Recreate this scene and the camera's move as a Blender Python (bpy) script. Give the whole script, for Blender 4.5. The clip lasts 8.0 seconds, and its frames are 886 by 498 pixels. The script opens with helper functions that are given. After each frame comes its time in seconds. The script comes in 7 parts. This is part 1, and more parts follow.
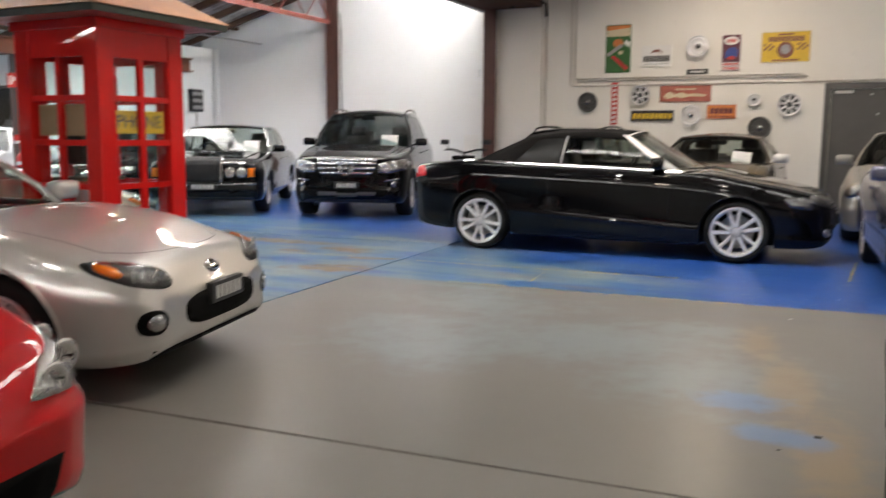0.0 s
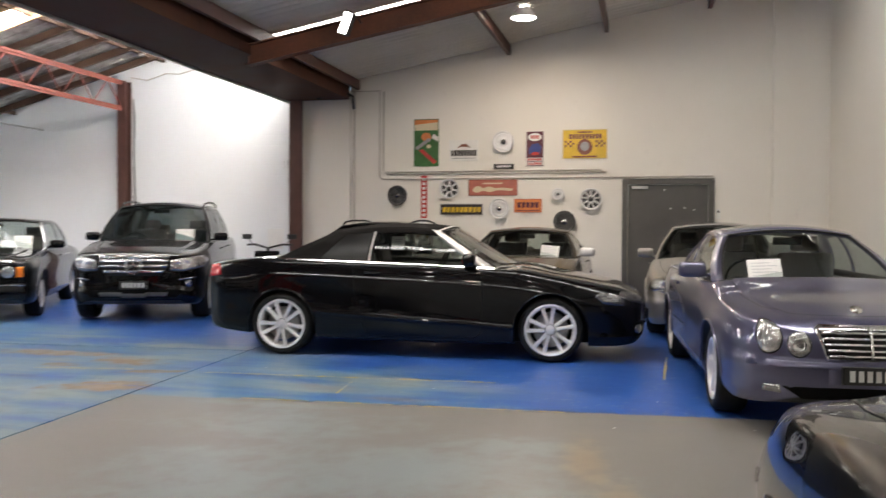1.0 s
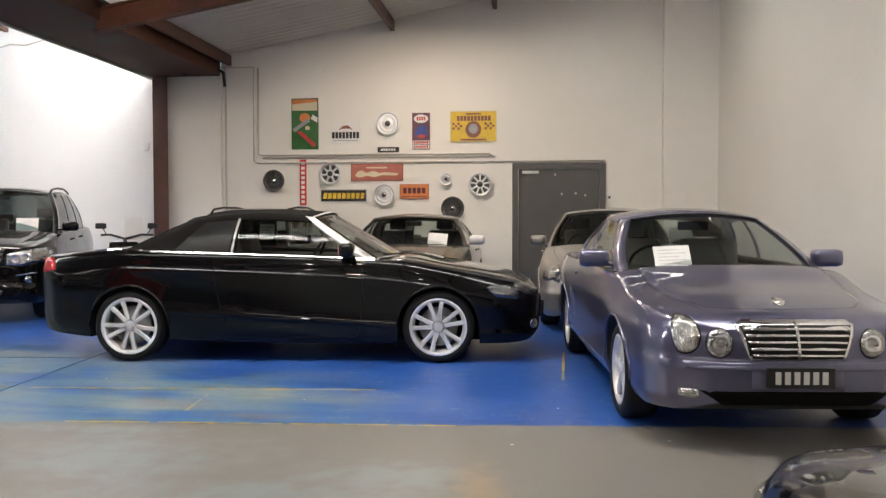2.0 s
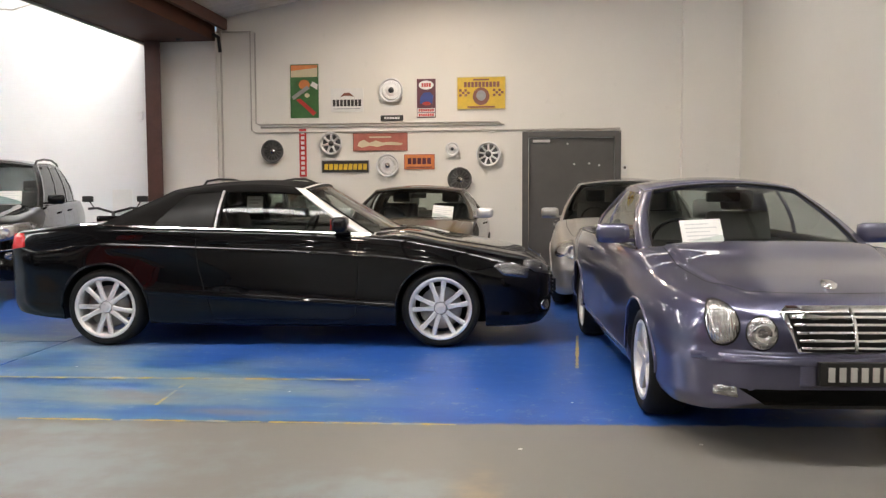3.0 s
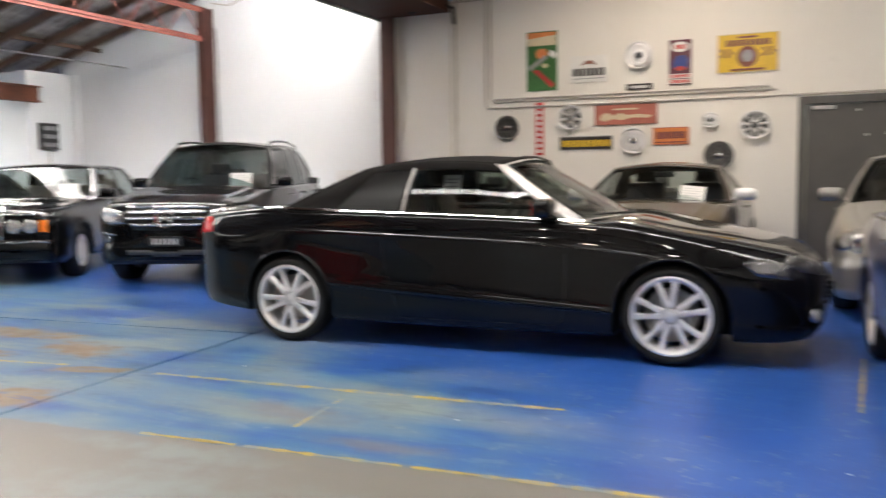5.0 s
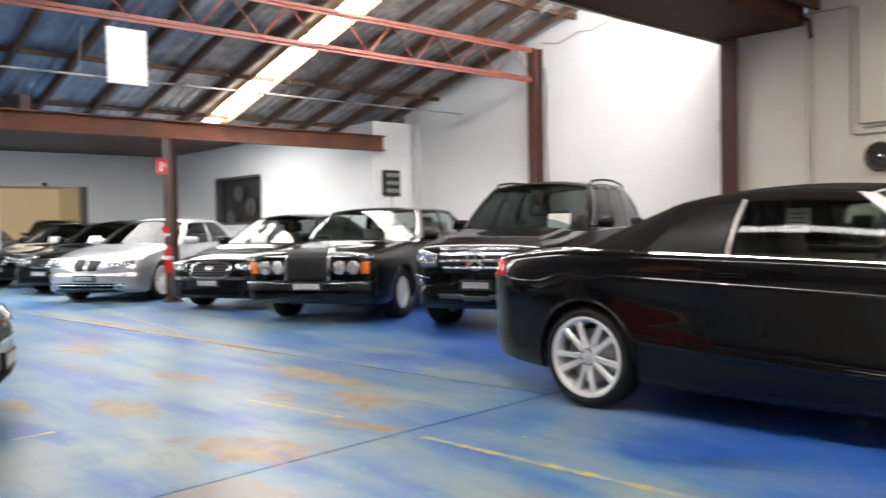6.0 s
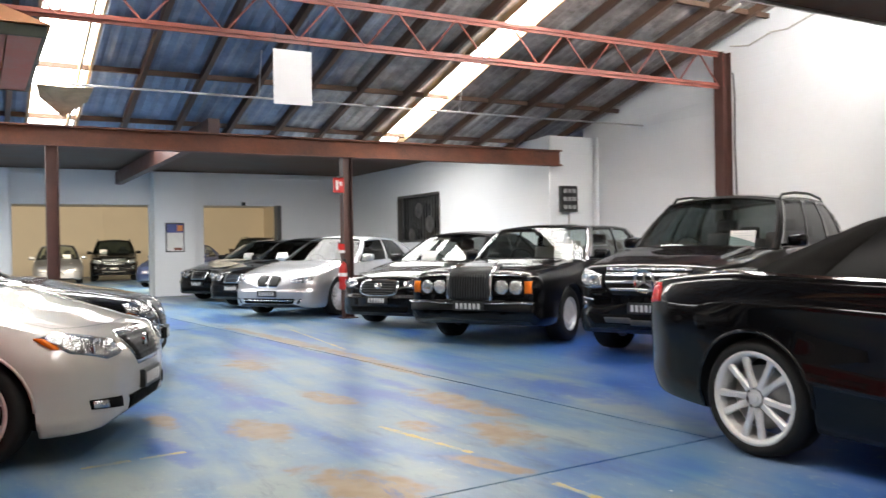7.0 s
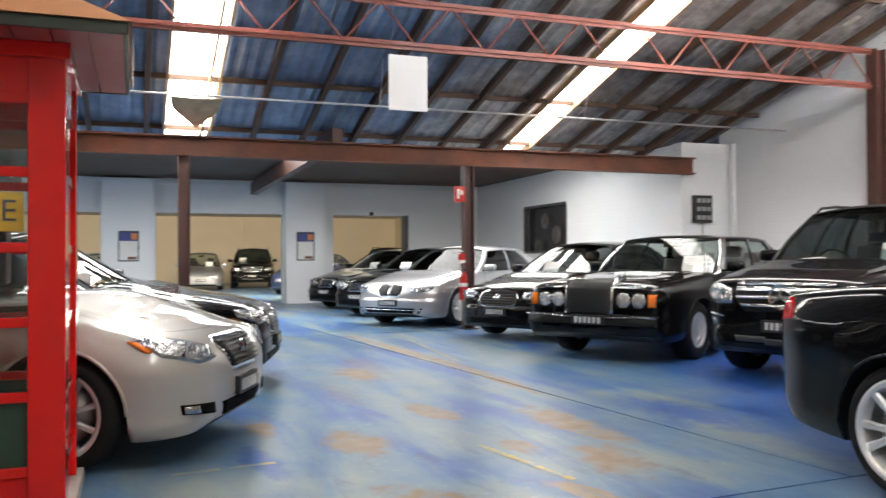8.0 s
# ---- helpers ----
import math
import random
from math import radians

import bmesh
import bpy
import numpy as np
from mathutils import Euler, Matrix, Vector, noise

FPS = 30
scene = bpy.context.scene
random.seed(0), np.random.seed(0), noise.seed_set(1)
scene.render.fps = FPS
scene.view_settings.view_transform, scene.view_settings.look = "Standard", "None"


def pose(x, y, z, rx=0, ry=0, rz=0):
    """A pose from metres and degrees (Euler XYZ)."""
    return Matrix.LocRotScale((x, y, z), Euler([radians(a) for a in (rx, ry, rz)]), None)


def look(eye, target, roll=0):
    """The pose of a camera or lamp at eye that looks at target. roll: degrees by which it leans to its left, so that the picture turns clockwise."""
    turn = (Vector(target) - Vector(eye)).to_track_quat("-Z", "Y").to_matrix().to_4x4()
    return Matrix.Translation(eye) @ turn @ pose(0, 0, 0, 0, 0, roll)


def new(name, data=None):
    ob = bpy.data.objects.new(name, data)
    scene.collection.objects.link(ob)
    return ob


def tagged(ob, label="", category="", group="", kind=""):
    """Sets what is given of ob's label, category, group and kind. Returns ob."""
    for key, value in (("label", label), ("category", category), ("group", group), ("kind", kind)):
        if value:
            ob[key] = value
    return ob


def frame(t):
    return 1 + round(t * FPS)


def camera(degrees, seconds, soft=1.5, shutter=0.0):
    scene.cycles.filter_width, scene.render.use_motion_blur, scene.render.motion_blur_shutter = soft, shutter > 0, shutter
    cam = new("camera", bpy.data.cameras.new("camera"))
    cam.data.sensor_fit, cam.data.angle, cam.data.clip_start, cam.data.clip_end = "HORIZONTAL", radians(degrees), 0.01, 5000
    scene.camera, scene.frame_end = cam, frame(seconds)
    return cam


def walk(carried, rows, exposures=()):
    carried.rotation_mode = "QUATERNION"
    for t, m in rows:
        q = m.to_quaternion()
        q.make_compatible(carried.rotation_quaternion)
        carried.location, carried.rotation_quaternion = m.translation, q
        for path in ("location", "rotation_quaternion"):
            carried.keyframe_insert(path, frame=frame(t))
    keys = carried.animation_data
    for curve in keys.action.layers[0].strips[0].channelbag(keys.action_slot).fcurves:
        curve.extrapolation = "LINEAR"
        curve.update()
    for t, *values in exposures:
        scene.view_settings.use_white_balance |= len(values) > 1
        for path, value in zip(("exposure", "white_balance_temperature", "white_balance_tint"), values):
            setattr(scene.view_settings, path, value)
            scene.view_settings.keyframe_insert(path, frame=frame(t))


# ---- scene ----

cam = camera(55.5, 8.0, soft=1.3, shutter=0.5)
PATH = [
    (0, (1.266, 0.421, 1.278), (0.396, 2.203, 1.015), 0.4),
    (0.5, (1.182, 0.603, 1.308), (0.522, 2.485, 1.151), 0.6),
    (1, (1.099, 1.129, 1.318), (0.632, 3.074, 1.273), 0.3),
    (1.5, (1.04, 1.606, 1.312), (0.753, 3.585, 1.273), 0.0),
    (1.7, (1.02, 1.797, 1.303), (0.815, 3.786, 1.254), 0.0),
    (3, (1.013, 2.703, 1.283), (0.78, 4.684, 1.147), -0.2),
    (3.5, (1.022, 3.094, 1.28), (0.794, 5.074, 1.116), 0.0),
    (4, (1.056, 3.402, 1.266), (0.805, 5.371, 1.016), 1.6),
    (4.2, (1.066, 3.524, 1.249), (0.766, 5.49, 1.033), 2.0),
    (5.3, (1.096, 4.398, 1.236), (0.027, 6.082, 1.09), -1.4),
    (5.5, (1.025, 4.67, 1.226), (-0.188, 6.255, 1.107), -1.3),
    (6, (0.75, 5.06, 1.176), (-0.731, 6.403, 1.123), -1.1),
    (6.5, (0.672, 5.37, 1.179), (-0.975, 6.503, 1.143), -1.1),
    (7, (0.591, 5.603, 1.186), (-1.155, 6.578, 1.181), -1.0),
    (7.5, (0.447, 5.764, 1.176), (-1.36, 6.621, 1.21), -0.5),
    (8, (0.38, 5.917, 1.156), (-1.497, 6.606, 1.183), -0.3),
]
walk(cam, [(t, look(eye, target, roll)) for t, eye, target, roll in PATH], exposures=[(0, -0.21), (1.7, -0.12), (3, 0.02), (6, -0.02), (7, -0.22), (8, -0.40)])

# ---------------------------------------------------------------- light
world = bpy.data.worlds.new("sky")
scene.world = world
world.use_nodes = True
wn = world.node_tree
sky = wn.nodes.new("ShaderNodeTexSky")
sky.sky_type, sky.sun_disc, sky.sun_elevation, sky.sun_rotation = "NISHITA", False, radians(50), radians(40)
wn.nodes["Background"].inputs[1].default_value = 0.1
wn.links.new(sky.outputs[0], wn.nodes["Background"].inputs[0])
scene.view_settings.exposure = 0.0
SKYLIGHT_LEFT, SKYLIGHT_RIGHT, AISLE_FILL, LAMP_GLOW = 32.0, 9.0, 20.0, 30.0


def lamp(name, kind, m, energy, colour, size=0.3, size_y=0.0, spot=0.0):
    data = bpy.data.lights.new(name, kind)
    data.energy, data.color = energy, colour
    if kind == "AREA":
        data.shape, data.size, data.size_y = ("RECTANGLE" if size_y else "DISK"), size, size_y or size
    else:
        data.shadow_soft_size = size
    if spot:
        data.spot_size, data.spot_blend = radians(spot), 0.6
    ob = new(name, data)
    ob.matrix_world = m
    return ob


# round high-bay lamp under the sign-wall roof; unseen fellows added over the camera's aisle
WARM = (1.0, 0.80, 0.60)
for lx, ly, lz in ((-0.80, 14.4, 4.62), (-0.80, 9.0, 4.62), (-0.80, 3.2, 4.62)):
    lamp("high_bay_light", "AREA", pose(lx, ly, lz), 66 if ly > 8 else 34, WARM, 0.34)

# ---------------------------------------------------------------- materials
def nodes_of(name):
    m = bpy.data.materials.new(name)
    m.use_nodes = True
    t = m.node_tree
    return m, t, t.nodes["Principled BSDF"]


def noise_tex(t, scale, detail=4.0, rough=0.55, coord=None, distortion=0.0):
    n = t.nodes.new("ShaderNodeTexNoise")
    n.inputs["Scale"].default_value, n.inputs["Detail"].default_value = scale, detail
    n.inputs["Roughness"].default_value, n.inputs["Distortion"].default_value = rough, distortion
    if coord is not None:
        t.links.new(coord, n.inputs["Vector"])
    return n.outputs["Fac"]


def ramp(t, fac, stops):
    r = t.nodes.new("ShaderNodeValToRGB")
    while len(r.color_ramp.elements) < len(stops):
        r.color_ramp.elements.new(0.5)
    for e, (p, c) in zip(r.color_ramp.elements, stops):
        e.position = p
        e.color = (*c, 1) if len(c) == 3 else c
    t.links.new(fac, r.inputs[0])
    return r.outputs[0]


def value_ramp(t, fac, a, b, va=0.0, vb=1.0):
    r = t.nodes.new("ShaderNodeMapRange")
    r.interpolation_type = "SMOOTHSTEP"
    for i, v in zip(("From Min", "From Max", "To Min", "To Max"), (a, b, va, vb)):
        r.inputs[i].default_value = v
    t.links.new(fac, r.inputs["Value"])
    return r.outputs["Result"]


def mix(t, fac, a, b, mode="MIX"):
    n = t.nodes.new("ShaderNodeMix")
    n.data_type, n.blend_type = "RGBA", mode
    for sock, v in ((n.inputs[0], fac), (n.inputs[6], a), (n.inputs[7], b)):
        if hasattr(v, "links") or hasattr(v, "is_linked"):
            t.links.new(v, sock)
        else:
            sock.default_value = v if not isinstance(v, tuple) else (*v, 1)
    return n.outputs[2]


def maths(t, op, a, b=0.0):
    n = t.nodes.new("ShaderNodeMath")
    n.operation = op
    for sock, v in zip(n.inputs, (a, b)):
        if hasattr(v, "is_linked"):
            t.links.new(v, sock)
        else:
            sock.default_value = v
    return n.outputs[0]


def bump(t, bsdf, height, strength=0.2, dist=0.01):
    b = t.nodes.new("ShaderNodeBump")
    b.inputs["Strength"].default_value, b.inputs["Distance"].default_value = strength, dist
    t.links.new(height, b.inputs["Height"])
    t.links.new(b.outputs[0], bsdf.inputs["Normal"])


def geo_pos(t):
    return t.nodes.new("ShaderNodeNewGeometry").outputs["Position"]


def obj_pos(t):
    return t.nodes.new("ShaderNodeTexCoord").outputs["Object"]


def surface(name, colour, rough=0.5, metal=0.0, vary=0.12, scale=6.0, fine=60.0, relief=0.1, relief_dist=0.004, coat=0.0, spec=0.5):
    """A plain material with patches, fine grain and slight relief at real size."""
    m, t, b = nodes_of(name)
    pos = obj_pos(t)
    big, small = noise_tex(t, scale, 4, coord=pos), noise_tex(t, fine, 3, coord=pos)
    lo = tuple(max(0.0, c * (1 - vary)) for c in colour)
    hi = tuple(min(1.0, c * (1 + vary)) for c in colour)
    both = maths(t, "ADD", maths(t, "MULTIPLY", big, 0.7), maths(t, "MULTIPLY", small, 0.3))
    t.links.new(ramp(t, both, ((0.3, lo), (0.7, hi))), b.inputs["Base Color"])
    t.links.new(value_ramp(t, both, 0.3, 0.7, max(0.02, rough - 0.08), min(1.0, rough + 0.08)), b.inputs["Roughness"])
    b.inputs["Metallic"].default_value = metal
    b.inputs["Specular IOR Level"].default_value = spec
    b.inputs["Coat Weight"].default_value = coat
    if relief:
        bump(t, b, both, relief, relief_dist)
    return m


def car_paint(name, colour, flake=0.0, metal=0.0, rough=0.35):
    """Clear-coated paint with a little dust and, for metallics, fine flakes."""
    m, t, b = nodes_of(name)
    pos = obj_pos(t)
    dust = noise_tex(t, 3.0, 5, coord=pos)
    hi = tuple(min(1.0, c * (1 + flake) + 0.001) for c in colour)
    fl = noise_tex(t, 900.0, 1, coord=pos)
    base = ramp(t, fl, ((0.35, colour), (0.75, hi)))
    t.links.new(base, b.inputs["Base Color"])
    b.inputs["Metallic"].default_value = metal
    b.inputs["Roughness"].default_value = rough
    b.inputs["Specular IOR Level"].default_value = 0.5 if metal else 0.06
    b.inputs["Coat Weight"].default_value = 1.0
    b.inputs["Coat IOR"].default_value = 1.62 if metal else 1.37
    t.links.new(value_ramp(t, dust, 0.35, 0.75, 0.008, 0.035), b.inputs["Coat Roughness"])
    return m


def glass(name, tint, clear=0.85, rough=0.0):
    """Thin pane: mostly see-through, with a mirror-like gloss that grows at grazing angles."""
    m, t, b = nodes_of(name)
    t.nodes.remove(b)
    tr, gl, mx = t.nodes.new("ShaderNodeBsdfTransparent"), t.nodes.new("ShaderNodeBsdfGlossy"), t.nodes.new("ShaderNodeMixShader")
    tr.inputs[0].default_value = (*[c * clear for c in tint], 1)
    gl.inputs["Roughness"].default_value = rough
    lw = t.nodes.new("ShaderNodeLayerWeight")
    lw.inputs[0].default_value = 0.5
    gloss = maths(t, "ADD", maths(t, "MULTIPLY", maths(t, "POWER", lw.outputs["Facing"], 5.0), 0.9), 0.038)
    t.links.new(gloss, mx.inputs[0])
    t.links.new(tr.outputs[0], mx.inputs[1])
    t.links.new(gl.outputs[0], mx.inputs[2])
    t.links.new(mx.outputs[0], t.nodes["Material Output"].inputs[0])
    return m


def glowing(name, colour, strength):
    m, t, b = nodes_of(name)
    b.inputs["Base Color"].default_value = (*colour, 1)
    b.inputs["Emission Color"].default_value = (*colour, 1)
    pos = obj_pos(t)
    t.links.new(value_ramp(t, noise_tex(t, 1.3, 3, coord=pos), 0.3, 0.7, strength * 0.85, strength * 1.1), b.inputs["Emission Strength"])
    return m


def wall_material(name, colour, courses=0.0):
    """Painted rendered wall: roller marks, scuffs and faint courses of the blocks beneath."""
    m, t, b = nodes_of(name)
    pos = geo_pos(t)
    big, mid, fine = noise_tex(t, 0.5, 5, coord=pos), noise_tex(t, 4.0, 6, 0.65, coord=pos), noise_tex(t, 140.0, 2, coord=pos)
    base = ramp(t, big, ((0.3, tuple(c * 0.93 for c in colour)), (0.7, colour)))
    scuff = value_ramp(t, mid, 0.62, 0.78)
    base = mix(t, maths(t, "MULTIPLY", scuff, 0.22), base, tuple(c * 0.62 for c in colour))
    t.links.new(base, b.inputs["Base Color"])
    b.inputs["Roughness"].default_value = 0.55
    h = maths(t, "ADD", maths(t, "MULTIPLY", fine, 0.25), maths(t, "MULTIPLY", mid, 0.5))
    if courses:
        sep = t.nodes.new("ShaderNodeSeparateXYZ")
        t.links.new(pos, sep.inputs[0])
        saw = maths(t, "FRACT", maths(t, "DIVIDE", sep.outputs[2], courses))
        line = value_ramp(t, maths(t, "ABSOLUTE", maths(t, "SUBTRACT", saw, 0.5)), 0.40, 0.5)
        h = maths(t, "SUBTRACT", h, maths(t, "MULTIPLY", line, 0.9))
    bump(t, b, h, 0.18, 0.006)
    return m


def floor_material():
    """Sealed concrete, painted blue beyond the aisle; the paint is worn to pale blue and bare sand-coloured patches on the drive."""
    m, t, b = nodes_of("painted_concrete")
    pos = geo_pos(t)
    sep = t.nodes.new("ShaderNodeSeparateXYZ")
    t.links.new(pos, sep.inputs[0])
    x, y = sep.outputs[0], sep.outputs[1]
    n1, n2 = noise_tex(t, 0.45, 3, 0.5, pos), noise_tex(t, 1.5, 3, 0.5, pos, 0.3)
    n3 = noise_tex(t, 7.0, 3, 0.5, pos)
    st = t.nodes.new("ShaderNodeMapping")
    st.inputs["Scale"].default_value = (0.30, 1.5, 1)
    t.links.new(pos, st.inputs[0])
    streak = noise_tex(t, 1.3, 4, 0.55, st.outputs[0], 0.5)
    sg = t.nodes.new("ShaderNodeMapping")
    sg.inputs["Scale"].default_value = (0.6, 1.4, 1)
    t.links.new(pos, sg.inputs[0])
    grain = noise_tex(t, 4.5, 7, 0.68, sg.outputs[0], 0.3)
    ragged = maths(t, "ADD", maths(t, "MULTIPLY", maths(t, "SUBTRACT", n3, 0.5), 1.5), maths(t, "MULTIPLY", maths(t, "SUBTRACT", n2, 0.5), 1.6))

    def blots(places, soft=0.9):
        """Soft-edged stains: (x, y, half length, half width, slope) each."""
        total = 0.0
        for cx, cy, rx, ry, k in places:
            u, v = maths(t, "SUBTRACT", x, cx), maths(t, "SUBTRACT", y, cy)
            w = maths(t, "DIVIDE", maths(t, "SUBTRACT", v, maths(t, "MULTIPLY", u, k)), ry)
            u = maths(t, "DIVIDE", u, rx)
            d = maths(t, "SQRT", maths(t, "ADD", maths(t, "MULTIPLY", u, u), maths(t, "MULTIPLY", w, w)))
            total = maths(t, "MAXIMUM", total, value_ramp(t, maths(t, "ADD", d, ragged), 1.25, 1.25 - soft))
        return total
    concrete = ramp(t, maths(t, "ADD", maths(t, "MULTIPLY", n2, 0.7), maths(t, "MULTIPLY", n3, 0.3)), ((0.2, (0.186, 0.176, 0.161)), (0.8, (0.226, 0.215, 0.198))))
    blue = ramp(t, maths(t, "ADD", maths(t, "MULTIPLY", n2, 0.6), maths(t, "MULTIPLY", n3, 0.4)), ((0.25, (0.013, 0.060, 0.30)), (0.75, (0.034, 0.122, 0.43))))
    pale = ramp(t, maths(t, "ADD", maths(t, "MULTIPLY", streak, 0.6), maths(t, "MULTIPLY", n2, 0.4)), ((0.36, (0.022, 0.085, 0.32)), (0.47, (0.085, 0.185, 0.325)), (0.62, (0.235, 0.285, 0.28))))
    sand = ramp(t, n3, ((0.3, (0.23, 0.155, 0.085)), (0.7, (0.31, 0.24, 0.155))))
    # worn to pale blue where cars drive, up to the parked rows
    wob = maths(t, "ADD", maths(t, "MULTIPLY", maths(t, "SUBTRACT", n1, 0.5), 1.4), maths(t, "MULTIPLY", maths(t, "SUBTRACT", n3, 0.5), 0.5))
    lane = maths(t, "MULTIPLY", value_ramp(t, maths(t, "ADD", x, wob), 0.9, -0.9), value_ramp(t, maths(t, "ADD", y, maths(t, "ADD", maths(t, "MULTIPLY", x, 0.42), maths(t, "MULTIPLY", wob, 0.7))), 8.9, 7.7))
    core = blots(((-4.7, 8.25, 2.6, 0.90, 0.05), (-3.5, 7.25, 0.9, 0.7, 0.0), (-7.6, 8.1, 1.1, 0.45, 0.0), (-6.6, 9.25, 2.2, 0.22, 0.02), (-10.8, 9.05, 3.6, 0.20, 0.06), (-3.5, 9.3, 0.7, 0.5, 0.0)), 0.8)
    drive = maths(t, "MULTIPLY", value_ramp(t, x, -2.95, -3.25), core)
    worn = maths(t, "MULTIPLY", maths(t, "MAXIMUM", lane, drive), value_ramp(t, streak, 0.30, 0.48, 0.55, 1.0))
    kept = blots(((-9.2, 8.95, 2.2, 0.12, 0.03), (-4.35, 7.55, 0.45, 0.07, 0.1), (-6.0, 8.8, 0.6, 0.08, 0.0), (-4.9, 9.8, 0.9, 0.3, 0.0), (-4.6, 6.6, 0.5, 0.10, 0.1), (-5.9, 7.6, 0.5, 0.06, 0.2)), 0.8)
    worn = maths(t, "MULTIPLY", worn, maths(t, "SUBTRACT", 1.0, maths(t, "MULTIPLY", kept, 0.75)))
    # pale haze painted into the far floor's colour, merged with the wear mask
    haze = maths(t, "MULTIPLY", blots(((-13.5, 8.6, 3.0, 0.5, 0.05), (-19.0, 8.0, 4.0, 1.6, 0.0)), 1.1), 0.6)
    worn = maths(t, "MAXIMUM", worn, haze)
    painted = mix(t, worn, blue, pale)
    bare = blots(((-5.0, 8.80, 0.72, 0.17, 0.0), (-3.85, 8.52, 0.40, 0.24, -0.1), (-5.75, 8.04, 0.42, 0.13, 0.15), (-4.42, 8.17, 0.22, 0.12, 0.0), (-3.35, 7.30, 0.42, 0.24, 0.3), (-3.28, 8.03, 0.3, 0.09, 0.3), (-4.85, 7.25, 0.42, 0.19, 0.1), (-8.0, 8.05, 0.55, 0.22, 0.0), (-9.6, 9.17, 2.8, 0.12, 0.05), (-7.0, 9.22, 0.9, 0.08, 0.0), (-5.5, 6.75, 0.4, 0.10, 0.0)), 0.7)
    bare = maths(t, "MULTIPLY", bare, value_ramp(t, grain, 0.30, 0.50, 0.25, 1.0))
    faint = maths(t, "MULTIPLY", blots(((-1.55, 7.68, 0.5, 0.20, 0.0), (-0.75, 7.38, 0.4, 0.09, 0.0), (-8.6, 8.3, 1.2, 0.2, 0.0), (-6.9, 7.6, 0.9, 0.2, 0.0)), 1.1), 0.45)
    bare = maths(t, "MAXIMUM", bare, faint)
    scuff = maths(t, "MULTIPLY", value_ramp(t, grain, 0.56, 0.70), 0.32)
    painted = mix(t, scuff, painted, (0.24, 0.32, 0.38))
    # flaked specks, rubber smears and dust
    fleck = noise_tex(t, 13.0, 5, 0.7, pos, 0.4)
    spread = value_ramp(t, n2, 0.36, 0.60)
    painted = mix(t, maths(t, "MULTIPLY", maths(t, "MULTIPLY", value_ramp(t, fleck, 0.56, 0.70), spread), 0.55), painted, (0.30, 0.34, 0.33))
    smear = maths(t, "MULTIPLY", value_ramp(t, grain, 0.50, 0.30), value_ramp(t, n1, 0.42, 0.62))
    painted = mix(t, maths(t, "MULTIPLY", smear, 0.45), painted, (0.030, 0.045, 0.085))
    painted = mix(t, bare, painted, sand)
    # the painted area ends in a straight edge on the aisle side
    along = maths(t, "SUBTRACT", y, maths(t, "MULTIPLY", maths(t, "ADD", x, 3.02), 0.07))
    across = maths(t, "ADD", x, maths(t, "MULTIPLY", maths(t, "SUBTRACT", y, 9.3), 0.07))
    edge = value_ramp(t, maths(t, "ADD", along, maths(t, "MULTIPLY", maths(t, "SUBTRACT", n3, 0.5), 0.10)), 6.99, 7.05)
    left = value_ramp(t, maths(t, "ADD", across, maths(t, "MULTIPLY", maths(t, "SUBTRACT", n3, 0.5), 0.04)), -3.03, -3.07)
    mask = maths(t, "MAXIMUM", edge, left)
    # pale blue ghost marks, strengthened to put the aisle's pale reflection into the colour
    ghost = maths(t, "MULTIPLY", blots(((-0.1, 5.5, 1.2, 0.7, 0.0), (0.5, 5.0, 0.6, 0.7, 0.0), (-1.2, 6.4, 0.8, 0.5, 0.0), (0.25, 6.2, 0.6, 0.3, 0.0), (-1.6, 6.95, 0.6, 0.12, 0.0), (-1.1, 5.2, 0.8, 0.8, 0.0)), 1.2), 0.55)
    aisle = mix(t, ghost, concrete, (0.27, 0.325, 0.345))
    rust = maths(t, "MULTIPLY", blots(((0.78, 5.95, 0.16, 0.5, -1.5), (1.02, 5.0, 0.15, 0.6, -1.5), (1.26, 4.0, 0.17, 0.7, -1.5)), 1.0), 0.55)
    aisle = mix(t, rust, aisle, (0.34, 0.25, 0.15))
    aisle = mix(t, maths(t, "MULTIPLY", blots(((0.80, 4.66, 0.22, 0.16, 0.0), (1.05, 4.22, 0.20, 0.10, 0.0)), 0.8), 0.6), aisle, (0.14, 0.27, 0.52))
    base = mix(t, mask, aisle, painted)
    base = mix(t, maths(t, "MULTIPLY", value_ramp(t, n3, 0.45, 0.85), 0.07), base, (0.10, 0.10, 0.10))
    t.links.new(base, b.inputs["Base Color"])
    r = maths(t, "ADD", value_ramp(t, n2, 0.3, 0.7, 0.255, 0.30), 0.03)
    t.links.new(maths(t, "ADD", r, maths(t, "MULTIPLY", bare, 0.06)), b.inputs["Roughness"])
    b.inputs["Specular IOR Level"].default_value = 0.24
    bump(t, b, n2, 0.03, 0.004)
    return m


def worn_line_material():
    """Yellow road paint rubbed through to the blue beneath."""
    m, t, b = nodes_of("worn_yellow_line")
    pos = geo_pos(t)
    n, f = noise_tex(t, 5.0, 6, 0.7, pos, 0.5), noise_tex(t, 60.0, 3, coord=pos)
    yellow = ramp(t, f, ((0.3, (0.40, 0.29, 0.06)), (0.7, (0.56, 0.41, 0.10))))
    t.links.new(mix(t, value_ramp(t, n, 0.40, 0.58, 0.12, 1.0), (0.17, 0.25, 0.33), yellow), b.inputs["Base Color"])
    b.inputs["Roughness"].default_value = 0.35
    bump(t, b, f, 0.1, 0.002)
    return m


